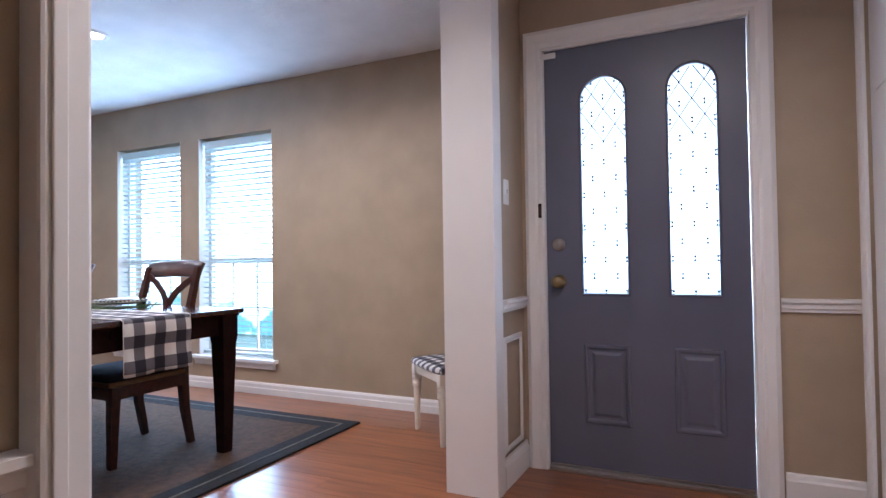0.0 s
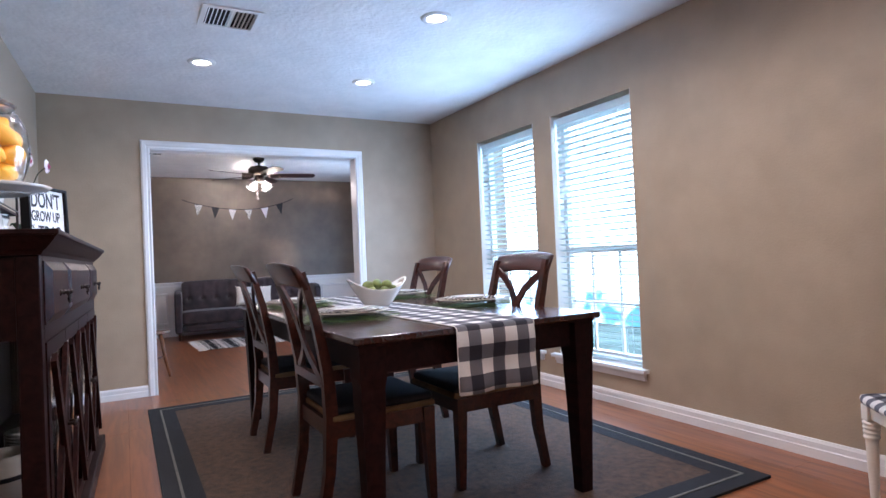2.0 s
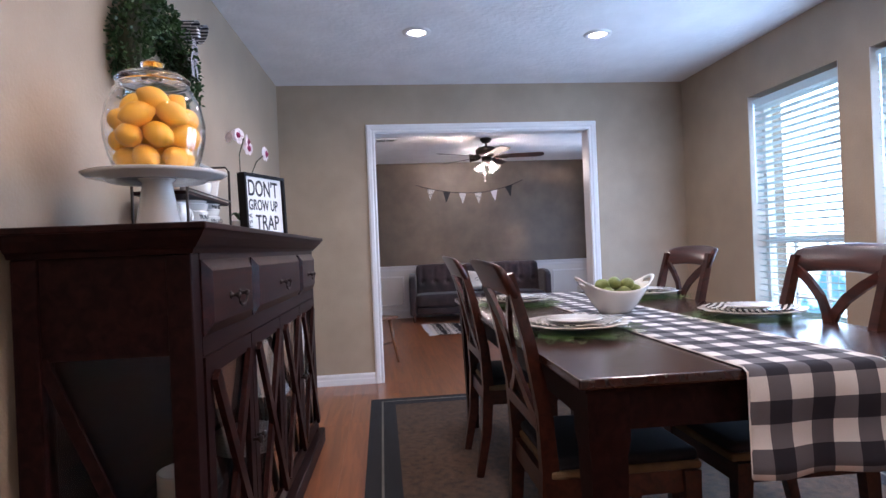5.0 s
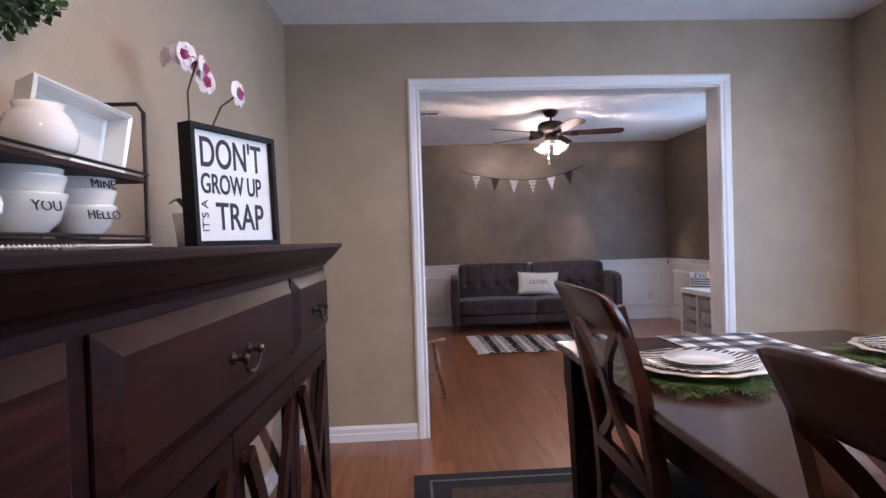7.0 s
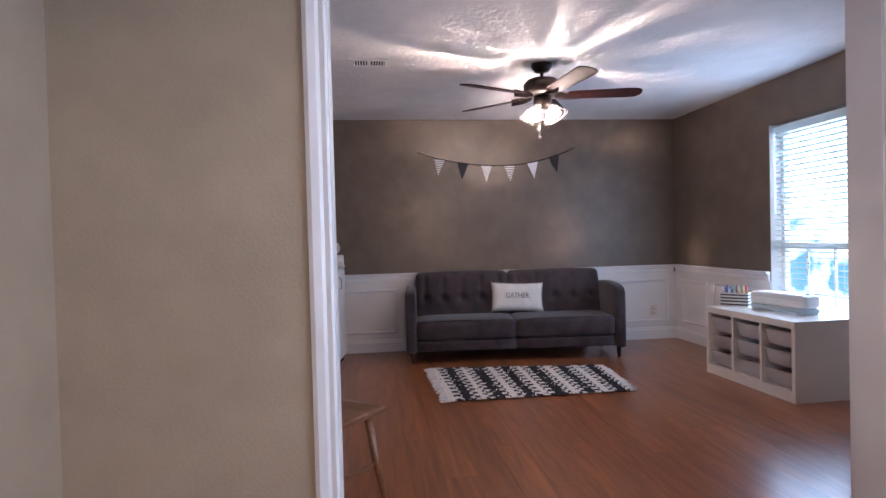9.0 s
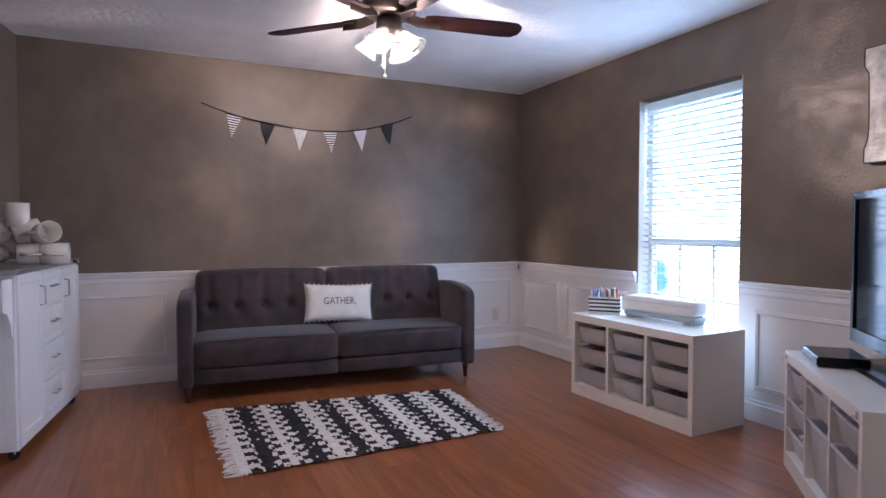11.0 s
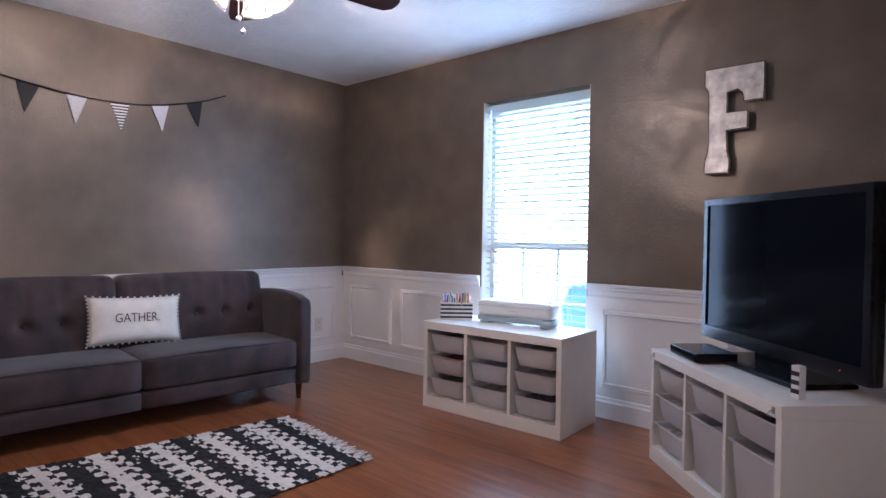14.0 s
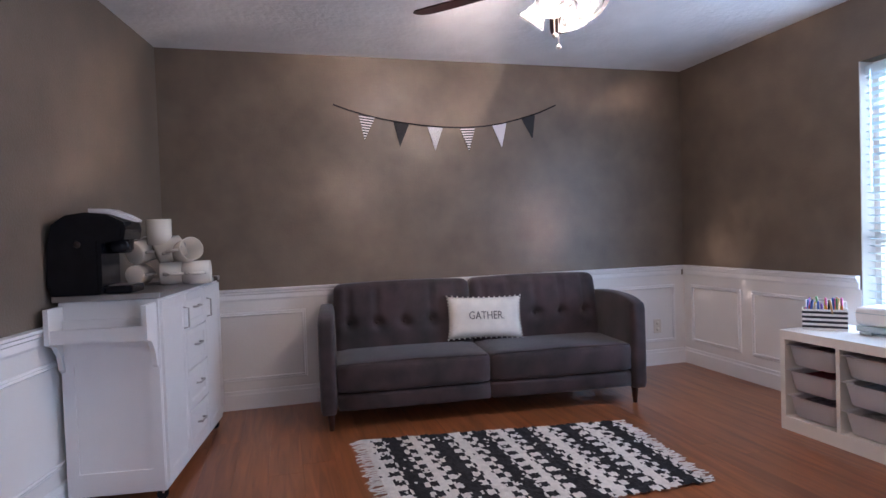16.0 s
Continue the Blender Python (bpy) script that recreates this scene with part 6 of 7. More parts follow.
def rack():
    x0, x1, y0, y1 = -3.98, -3.48, 0.40, 0.56
    t = thing("two_tier_rack", RACK @ Matrix.Translation((0, 0, SB)) @ Matrix.Diagonal((1.0, 1.0, 0.93, 1.0)) @ Matrix.Translation((0, 0, -SB)), "two-tier dark metal rack holding white dishes on the sideboard", "rack")
    for x in (x0, x1):
        part("end_frame", tube([(x, y0, SB), (x, y0, SB + 0.275), (x, y0 + 0.012, SB + 0.293), (x, y1 - 0.012, SB + 0.293), (x, y1, SB + 0.275), (x, y1, SB)], 0.0045, 8), M_BRONZE, t)
    for z in (SB + 0.012, SB + 0.137):
        part("shelf", bx(x0 + 0.003, x1 - 0.003, y0 - 0.004, y1 + 0.0, z - 0.006, z + 0.006, 0.002), M_DARK, t, "dark wooden shelf")
        part("shelf_rail", tube([(x0, y1 + 0.004, z + 0.012), (x1, y1 + 0.004, z + 0.012)], 0.003, 6), M_BRONZE, t)
    bm = bmesh.new()
    for i in range(50):
        x = x0 + 0.006 + (x1 - x0 - 0.012) * i / 49
        add_lathe(bm, [(0, -0.004), (0.004, 0), (0, 0.004)], 6, pose(x, y1 + 0.007, SB + 0.006))
    part("beaded_edge", bm, M_CERAMIC, t, "row of white beads along the shelf")
    return t


rack()
BOWL = [(0, 0.004), (0.028, 0.002), (0.03, 0.0), (0.034, 0.004), (0.052, 0.022), (0.062, 0.055), (0.0625, 0.058), (0.0595, 0.057), (0.049, 0.026), (0.0, 0.01)]


def cereal_bowl(x, y, z, k, word=""):
    b = thing("cereal_bowl", RACK @ pose(x, y, z), "glossy white cereal bowl stacked on a dark rack", "cereal bowl", "stacked cereal bowls")
    part("bowl_body", lathe([(r * k, q * k) for r, q in BOWL], 36), M_CERAMIC, b, smooth=True)
    if word:
        lettering("lettering", word, 0.022, M_BLACKINK, b, pose(0.020 * k, 0.0575 * k * 0.98, 0.040 * k, 78, 0, 160))
    return b


for i, wd in enumerate(("HELLO", "", "MINE")):
    cereal_bowl(-3.885, 0.485, SB + 0.019 + i * 0.026, 0.98, wd)
for i, wd in enumerate(("YOU", "", "")):
    cereal_bowl(-3.735, 0.475, SB + 0.019 + i * 0.0265, 1.14, wd)


def mug(m, label, group, k=1.0, cat="mug", mat=None):
    g = thing("mug", m, label, cat, group)
    mat = mat or M_CREAM
    part("cup", lathe([(0, 0), (0.036 * k, 0), (0.04 * k, 0.004), (0.041 * k, 0.09 * k), (0.038 * k, 0.09 * k), (0.037 * k, 0.006), (0, 0.006)], 28), mat, g, smooth=True)
    part("handle", tube([(0.039 * k + 0.027 * k * math.sin(math.pi * i / 10), 0, 0.045 * k - 0.030 * k * math.cos(math.pi * i / 10)) for i in range(11)], 0.0055 * k, 8), mat, g, smooth=True)
    return g


def soup_mug(x, y, z):
    g = thing("soup_mug", RACK @ pose(x, y, z, 0, 0, 150), "wide white soup mug on the rack's lower shelf", "mug")
    part("cup", lathe([(0, 0), (0.035, 0), (0.055, 0.02), (0.06, 0.05), (0.052, 0.078), (0.054, 0.084), (0.05, 0.083), (0.056, 0.05), (0.05, 0.022), (0, 0.006)], 32), M_CERAMIC, g, smooth=True)
    part("handle", tube([(0.054 + 0.03 * math.sin(math.pi * i / 10), 0, 0.042 - 0.028 * math.cos(math.pi * i / 10)) for i in range(11)], 0.006, 8), M_CERAMIC, g, smooth=True)


soup_mug(-3.565, 0.48, SB + 0.019)


def pitcher():
    g = thing("sugar_pot", RACK @ pose(-3.765, 0.50, SB + 0.135) @ Matrix.Scale(0.78, 4), "round glossy white pot on the rack's upper shelf", "pot")
    part("pot_body", lathe([(0, 0), (0.04, 0.0), (0.062, 0.025), (0.068, 0.055), (0.055, 0.09), (0.042, 0.1), (0.045, 0.112), (0.04, 0.111), (0.036, 0.1), (0.05, 0.085), (0.06, 0.055), (0.05, 0.02), (0, 0.008)], 36), M_CERAMIC, g, smooth=True)
    return g


pitcher()


def dish(x, y, z, m=None):
    g = thing("baking_dish", pose(x, y, z, -72, 0, 0), "white rectangular baking dish leaning on the upper shelf", "baking dish")
    bm = bmesh.new()
    rings = []
    for o, q in ((0.0, 0.04), (0.004, 0.044), (0.010, 0.04), (0.022, 0.006), (0.03, 0.004)):
        rings.append([bm.verts.new(p) for p in ((-0.12 + o, -0.005 + o, q), (0.12 - o, -0.005 + o, q), (0.12 - o, 0.14 - o, q), (-0.12 + o, 0.14 - o, q))])
    rings.insert(0, [bm.verts.new(p) for p in ((-0.105, 0.01, 0.0), (0.105, 0.01, 0.0), (0.105, 0.125, 0.0), (-0.105, 0.125, 0.0))])
    for q, r in zip(rings, rings[1:]):
        for i in range(4):
            bm.faces.new((q[i], q[(i + 1) % 4], r[(i + 1) % 4], r[i]))
    bm.faces.new(rings[-1])
    bm.faces.new(list(reversed(rings[0])))
    bmesh.ops.recalc_face_normals(bm, faces=bm.faces)
    part("dish_body", bm, M_CERAMIC, g)
    return g


dish(-3.90, 0.44, SB + 0.15).matrix_basis = RACK @ pose(-3.885, 0.455, SB + 0.141, 100, 0, 180) @ Matrix.Diagonal((1.25, 0.93, 0.93, 1.0))


# ---- sign ----
def sign():
    c = Vector((-4.528, 0.548))
    t = thing("framed_sign", pose(c.x, c.y, SB, -2, 0, 154.7), "black-framed white sign with black lettering on the sideboard", "framed sign")
    w, h = 0.163, 0.318
    part("board", bx(-w + 0.012, w - 0.012, 0.004, 0.012, 0.012, h - 0.012), M_SIGNWHITE, t)
    part("frame", _frame_y(-w, w, 0.0, h, -0.012, 0.03, 0.014, 0.014), M_BLACKPAINT, t)
    f = lambda x, z, r=0: pose(x, 0.003, z) @ pose(0, 0, 0, 90) @ pose(0, 0, 0, 0, 0, r)
    lettering("lettering", "DON'T", 0.112, M_BLACKINK, t, f(-0.004, 0.244), fit=0.236, bold=0.0012)
    lettering("lettering", "GROW UP", 0.074, M_BLACKINK, t, f(-0.008, 0.163), fit=0.232, bold=0.001)
    lettering("lettering", "IT'S A", 0.032, M_BLACKINK, t, f(-0.114, 0.080, 90), fit=0.082)
    lettering("lettering", "TRAP", 0.104, M_BLACKINK, t, f(0.018, 0.076), fit=0.188, bold=0.0012)


sign()


# ---- orchid ----
M_PETAL = node_mat("orchid_petal", (0.80, 0.71, 0.74), 0.5, noise_scale=60, noise_amt=0.1, bump=0.0)
M_MAGENTA = plain("orchid_throat", (0.30, 0.02, 0.09), 0.5)
M_STEM = plain("dark_stem", (0.05, 0.045, 0.02), 0.6)


def orchid():
    t = thing("orchid", pose(-4.50, 0.435, SB), "small potted orchid with white and purple flowers behind a sign", "orchid")
    part("pot", lathe([(0, 0), (0.04, 0), (0.052, 0.09), (0.047, 0.09), (0.04, 0.08), (0, 0.078)], 24), M_CERAMIC, t, smooth=True)
    for i in range(4):
        a = radians(40 + 90 * i)
        bm = bmesh.new()
        add_beam(bm, [(0, 0, 0.08), (0.05 * math.cos(a), 0.035 * math.sin(a), 0.13), (0.09 * math.cos(a), 0.05 * math.sin(a), 0.115)], [0.02, 0.035, 0.006], 0.003, Vector((-math.sin(a), math.cos(a), 0)))
        part("leaf", bm, M_LEAF, t)
    stems = ([(0, 0, 0.08), (0.0, 0, 0.3), (0.005, 0.0, 0.42), (-0.01, 0.02, 0.50), (0.02, -0.02, 0.53)], [(-0.02, 0.03, 0.08), (-0.03, 0.05, 0.33), (-0.05, 0.07, 0.39), (-0.09, 0.10, 0.43)])
    for s in stems:
        part("stem", tube(s, 0.0028, 6), M_STEM, t)
    for x, y, z, a, k in ((0.01, 0.005, 0.508, 10, 1.1), (-0.03, 0.03, 0.488, 30, 1.0), (-0.035, 0.035, 0.455, 0, 0.9), (0.062, -0.035, 0.495, 70, 0.7), (-0.095, 0.105, 0.435, 15, 1.0), (0.03, 0.0, 0.51, -30, 0.8)):
        fl = part("flower", bmesh.new(), M_PETAL, t, "white orchid flower with a purple throat")
        fl.matrix_basis = pose(x, y, z, 0, 0, a)
        me = fl.data
        bm = bmesh.new()
        for p in range(5):
            b = radians(90 + 72 * p)
            ln, w = (0.026 if p % 5 in (1, 4) else 0.023) * k * 1.7, (0.018 if p in (1, 4) else 0.012) * k * 1.7
            d, s = Vector((0.25, 0.12, 0)) * 0, Vector((0, 0, 0))
            ax = Vector((math.cos(b) * 0.9, math.cos(b) * -0.4, math.sin(b)))
            sd = Vector((-math.sin(b) * 0.9, math.sin(b) * 0.4, math.cos(b)))
            out = Vector((0.4, 0.9, 0)) * 0.006
            vs = [bm.verts.new(q) for q in (Vector(), ax * ln * 0.45 + sd * w + out, ax * ln * 0.9 + sd * w * 0.6, ax * ln, ax * ln * 0.9 - sd * w * 0.6, ax * ln * 0.45 - sd * w + out)]
            bm.faces.new(vs)
        bm.to_mesh(me)
        bm.free()
        part("throat", lathe([(0, -0.002), (0.021 * k, 0.001), (0.010 * k, 0.007 * k), (0, 0.013 * k)], 5, pose(0.004, 0.006, 0, -90, 0, -20)), M_MAGENTA, fl)


orchid()


# ---- inside the sideboard ----
def crock():
    t = thing("stoneware_crock", pose(-3.36, 0.50, 0.2955), "white stoneware crock with a blue band inside the sideboard", "crock")
    part("crock_body", lathe([(0, 0), (0.075, 0), (0.08, 0.008), (0.08, 0.15), (0.076, 0.15), (0.074, 0.01), (0, 0.01)], 32), M_CREAM, t, smooth=True)
    part("band", lathe([(0.0805, 0.07), (0.0812, 0.07), (0.0812, 0.085), (0.0805, 0.085)], 32), plain("slate_blue_glaze", (0.05, 0.06, 0.08), 0.3), t)


crock()
st = None
for i in range(7):
    m = pose(-3.95, 0.54, 0.2955 + 0.012 * i)
    if st is None:
        st = plate_thing("stored_plate", m, [(0, 0.0), (0.07, 0.0), (0.12, 0.012), (0.121, 0.014), (0.07, 0.004), (0, 0.003)], M_CERAMIC, "white plate in a stack inside the sideboard", "plate", seg=32)
    else:
        copy_thing(st, m)


# ---- check-covered stool ----
def stool():
    t = thing("checked_stool", pose(-1.965 + 0.115, 3.262 + 0.145, 0, 0, 0, -40.2), "ivory turned-leg stool with a black and white checked cushion", "stool")
    a, b = 0.19, 0.185
    for sx in (-1, 1):
        for sy in (-1, 1):
            bm = lathe([(0, 0), (0.013, 0), (0.015, 0.01), (0.022, 0.25), (0.022, 0.262), (0.028, 0.268), (0.028, 0.276), (0.022, 0.28), (0.028, 0.286), (0.029, 0.294), (0.022, 0.298), (0.029, 0.304), (0.03, 0.312), (0.022, 0.316), (0.03, 0.322), (0.03, 0.33), (0.022, 0.334)], 18)
            add_box(bm, -0.024, 0.024, -0.024, 0.024, 0.334, 0.395, bevel=0.003)
            part("leg", bm, M_IVORY, t, "turned ivory leg with rings", True, pose(sx * a, sy * b, 0))
    for s in (-1, 1):
        part("apron", bx(-a + 0.02, a - 0.02, s * b - 0.012, s * b + 0.012, 0.345, 0.395), M_IVORY, t)
        part("apron", bx(s * a - 0.012, s * a + 0.012, -b + 0.02, b - 0.02, 0.345, 0.395), M_IVORY, t)
    bm = soft_box(-a - 0.03, a + 0.03, -b - 0.03, b + 0.03, 0.392, 0.437, 0.02, 12, puff=0.018)
    c = part("cushion", bm, M_CHECKS, t, "black and white checked cushion", True)
    set_uv(c, lambda v, n: (v.x + v.z * 0.8 * (1 if n.x > 0.5 else -1 if n.x < -0.5 else 0) + 2, v.y + v.z * 0.8 * (1 if n.y > 0.5 else -1 if n.y < -0.5 else 0) + 2))


stool()

# ---- den rug ----
def rag_rug():
    t = thing("rag_rug", pose(0, 0, 0.0), "black and white striped woven rag rug with fringed ends", "rag rug")
    C = ((-9.79, 1.70), (-8.69, 1.73), (-8.70, 3.10), (-9.57, 3.18))
    nu, nv = 110, 60
    bm = bmesh.new()
    rr = random.Random(3)
    grid = []
    for i in range(nu + 1):
        u = i / nu
        row = []
        for k in range(nv + 1):
            v = k / nv
            x = (1 - u) * ((1 - v) * C[0][0] + v * C[1][0]) + u * ((1 - v) * C[3][0] + v * C[2][0])
            y = (1 - u) * ((1 - v) * C[0][1] + v * C[1][1]) + u * ((1 - v) * C[3][1] + v * C[2][1])
            if k in (0, nv):
                x += rr.uniform(-0.012, 0.012)
            row.append(bm.verts.new((x, y, 0.006 + 0.004 * ((i + k) % 2) + rr.uniform(0, 0.004))))
        grid.append(row)
    for i in range(nu):
        for k in range(nv):
            bm.faces.new((grid[i][k], grid[i][k + 1], grid[i + 1][k + 1], grid[i + 1][k]))
    bmesh.ops.recalc_face_normals(bm, faces=bm.faces)
    ob = part("woven_field", bm, [M_RAGW, M_RAGB], t)
    me = ob.data
    per = 0.235
    for p in me.polygons:
        i, k = divmod(p.index, nv)
        d = (i + 0.5) / nu * 1.39 / per
        f = d - math.floor(d)
        dash = (k // 3 + i // 4) % 2 == 0 if rr.random() < 0.93 else rr.random() < 0.5
        if f < 0.19:
            blk = rr.random() < 0.02
        elif 0.46 <= f < 0.75:
            blk = rr.random() < 0.97
        else:
            blk = dash
        p.material_index = 1 if blk else 0
    for e, (a, b, s) in enumerate(((C[0], C[1], -1), (C[3], C[2], 1))):
        bm = bmesh.new()
        for k in range(64):
            f = (k + rr.uniform(-0.3, 0.3)) / 63
            x, y = a[0] + (b[0] - a[0]) * f, a[1] + (b[1] - a[1]) * f
            ln = rr.uniform(0.04, 0.075)
            add_tube(bm, [(x, y - s * 0.01, 0.008), (x + rr.uniform(-0.012, 0.012), y + s * ln * 0.5, 0.006), (x + rr.uniform(-0.02, 0.02), y + s * ln, 0.004)], 0.0035, 5)
        tagged(part("fringe", bm, M_RAGW, t, "loose white cotton fringe"), kind="stuff")


M_RAGW = node_mat("white_cotton_rag", (0.68, 0.65, 0.62), 0.95, noise_scale=40, noise_amt=0.12, bump=0.5, bump_scale=200)
M_RAGB = node_mat("black_cotton_rag", (0.012, 0.012, 0.016), 0.95, noise_scale=40, noise_amt=0.4, bump=0.5, bump_scale=200)
rag_rug()


# ---- pillow ----
def pillow():
    t = thing("throw_pillow", SOFA @ pose(-10.26, 2.655, 0.425, 0, -14, 0) @ pose(0, 0, 0, -2), "white rectangular throw pillow with black lettering on the sofa", "throw pillow")
    bm = bmesh.new()
    nu, nv = 24, 14
    W, Hh = 0.26, 0.145
    for side in (-1, 1):
        g = []
        for i in range(nu + 1):
            row = []
            for k in range(nv + 1):
                u, v = -1 + 2 * i / nu, -1 + 2 * k / nv
                th = 0.055 * ((1 - u ** 4) * (1 - v ** 4)) ** 0.6
                pin = 1 - 0.05 * (1 - v * v) * abs(u) ** 3
                pin2 = 1 - 0.07 * (1 - u * u) * abs(v) ** 3
                row.append(bm.verts.new((side * th, u * W * pin, Hh + v * Hh * pin2)))
            g.append(row)
        for i in range(nu):
            for k in range(nv):
                q = (g[i][k], g[i + 1][k], g[i + 1][k + 1], g[i][k + 1])
                bm.faces.new(q if side > 0 else tuple(reversed(q)))
    bmesh.ops.remove_doubles(bm, verts=bm.verts, dist=0.0005)
    bmesh.ops.recalc_face_normals(bm, faces=bm.faces)
    part("cover", bm, M_CLOTHWHITE, t, smooth=True)
    lettering("lettering", "GATHER.", 0.078, M_BLACKINK, t, pose(0.0585, 0.0, Hh + 0.005, 90, 0, 90), fit=0.245, bold=-0.0008, extrude=0.002)
    bm = bmesh.new()
    for i in range(56):
        f = i / 56 * 4
        s, q = int(f), f - int(f)
        u, v = ((-1 + 2 * q, -1), (1, -1 + 2 * q), (1 - 2 * q, 1), (-1, 1 - 2 * q))[s]
        pin = 1 - 0.05 * (1 - v * v) * abs(u) ** 3
        pin2 = 1 - 0.07 * (1 - u * u) * abs(v) ** 3
        add_lathe(bm, [(0, -0.007), (0.007, -0.002), (0.006, 0.004), (0, 0.007)], 7, pose(0, u * W * pin * 1.015, Hh + v * Hh * pin2 * 1.03))
    tagged(part("pompom_trim", bm, M_CLOTHWHITE, t, "row of tiny white pompoms"), kind="stuff")


pillow()


# ---- bunting ----
def bunting():
    pts = [(1.696, 2.094), (1.80, 2.058), (1.925, 2.024), (2.05, 1.997), (2.19, 1.975), (2.35, 1.955), (2.507, 1.946), (2.66, 1.946), (2.814, 1.957), (2.97, 1.982), (3.133, 2.024), (3.28, 2.07), (3.42, 2.131)]
    t = thing("bunting", pose(0, 0, 0), "dark cord bunting with six small patterned flags on the wall", "bunting")
    part("cord", tube([(LW + 0.012, y, z) for y, z in pts], 0.005, 6), M_BLACKPAINT, t)
    mats = (stripe_mat("striped_flag", 0.019, (0.72, 0.72, 0.72), (0.03, 0.03, 0.03)), plain("black_flag", (0.02, 0.02, 0.022), 0.9),
            stripe_mat("grey_fine_flag", 0.008, (0.55, 0.55, 0.57), (0.30, 0.31, 0.33)), None, plain("white_flag", (0.62, 0.60, 0.64), 0.9),
            stripe_mat("dotted_flag", 0.016, (0.72, 0.72, 0.72), (0.02, 0.02, 0.02), dots=True))
    for i, (y, tilt) in enumerate(((1.935, 9), (2.185, 6), (2.44, 2), (2.69, 0), (2.945, -4), (3.185, -9))):
        k = max(j for j in range(len(pts)) if pts[j][0] <= y)
        z = pts[k][1] + (pts[k + 1][1] - pts[k][1]) * (y - pts[k][0]) / (pts[k + 1][0] - pts[k][0])
        slope = math.degrees(math.atan2(pts[k + 1][1] - pts[k][1], pts[k + 1][0] - pts[k][0]))
        bm = bmesh.new()
        w = 0.06
        for a, b in ((0.006, 0.009),):
            add_prism(bm, [(-w, 0), (w, 0), (0, -0.178)], a, b)
        f = part("flag", bm, mats[i] or mats[0], t, ("black and white striped flag", "black flag", "grey flag", "black and white striped flag", "white flag", "black flag with white dots")[i])
        f.matrix_basis = pose(LW + 0.002, y, z, 0, 0, 90) @ pose(0, 0, 0, 0, -slope * 0.6, 0) @ pose(0, 0, 0, 0, 0, 180) @ Matrix.Identity(4)


bunting()


# ---- letter F ----
def letter_f():
    t = thing("wall_letter", pose(-7.612, LN - 0.045, 1.460), "distressed white metal letter F mounted on the taupe wall", "wall letter")
    W, Hh = 0.287, 0.556
    out = [(0.02, 0), (0.44, 0), (0.445, 0.13), (0.40, 0.21), (0.39, 0.40), (0.74, 0.41), (0.74, 0.57), (0.39, 0.57), (0.39, 0.76), (0.57, 0.78), (0.65, 0.74), (0.68, 0.66), (1.0, 0.66), (1.0, 1.0), (0, 1.0), (0, 0.85), (0.07, 0.78), (0.09, 0.3), (0.07, 0.2), (0.02, 0.12)]
    bm = bmesh.new()
    add_prism(bm, [(u * W, v * Hh) for u, v in out], 0.0, 0.035)
    part("letter_face", bm, M_LETTER, t, "distressed whitewashed metal")
    bm = bmesh.new()
    n = len(out)
    for i in range(n):
        a, b = out[i], out[(i + 1) % n]
        add_tube(bm, [(a[0] * W, -0.001, a[1] * Hh), (b[0] * W, -0.001, b[1] * Hh)], 0.0025, 5)
    part("rolled_edge", bm, M_RUST, t, "rust-brown worn edge")


M_LETTER = node_mat("distressed_white_metal", (0.72, 0.69, 0.67), 0.5, metal=0.0, noise_scale=18, noise_amt=0.35, bump=0.4, bump_scale=60)
M_RUST = plain("rusty_edge", (0.10, 0.06, 0.05), 0.6, 0.4)
letter_f()


# ---- things on the white units ----
def pen_box():
    t = thing("pen_box", pose(-9.055, 4.185, 0.5555, 0, 0, 41), "black and white striped box crammed with coloured pens", "pen box")
    m = stripe_mat("striped_box", 0.026, (0.75, 0.74, 0.72), (0.02, 0.02, 0.03))
    bm = bmesh.new()
    w, d, h = 0.105, 0.055, 0.115
    add_box(bm, -w, w, -d, d, 0, 0.004)
    for a, b, c, e in ((-w, w, -d, -d + 0.004), (-w, w, d - 0.004, d), (-w, -w + 0.004, -d + 0.004, d - 0.004), (w - 0.004, w, -d + 0.004, d - 0.004)):
        add_box(bm, a, b, c, e, 0.004, h)
    part("box_body", bm, m, t)


def pens():
    rr = random.Random(21)
    cols = [plain("pen_%s" % n, c, 0.35) for n, c in (("orange", (0.75, 0.22, 0.03)), ("green", (0.10, 0.30, 0.12)), ("blue", (0.05, 0.12, 0.40)), ("pink", (0.60, 0.12, 0.30)), ("yellow", (0.70, 0.50, 0.06)), ("black", (0.02, 0.02, 0.02)), ("white", (0.75, 0.75, 0.75)), ("violet", (0.20, 0.10, 0.35)), ("wood", (0.50, 0.30, 0.12)))]
    base = pose(-9.055, 4.185, 0.5555, 0, 0, 41)
    names = ("orange", "green", "blue", "pink", "yellow", "black", "white", "violet", "tan")
    for i in range(34):
        x, y = rr.uniform(-0.092, 0.092), rr.uniform(-0.042, 0.042)
        k = i % len(cols)
        ln = rr.uniform(0.14, 0.175)
        m = base @ pose(x, y, 0.0055, rr.uniform(-7, 7) * (1 if y < 0 else 1), rr.uniform(-9, 9))
        p = thing("pen", m, "slim %s marker pen standing in a striped box" % names[k], "pen", "pens in the striped box")
        part("barrel", lathe([(0, 0), (0.0042, 0), (0.0048, 0.002), (0.0048, ln - 0.045), (0, ln - 0.045)], 8), cols[k], p)
        part("cap", lathe([(0, ln - 0.045), (0.0056, ln - 0.045), (0.0056, ln - 0.006), (0.003, ln), (0, ln)], 8), cols[k if i % 3 else (k + 3) % len(cols)], p)


pen_box()
pens()


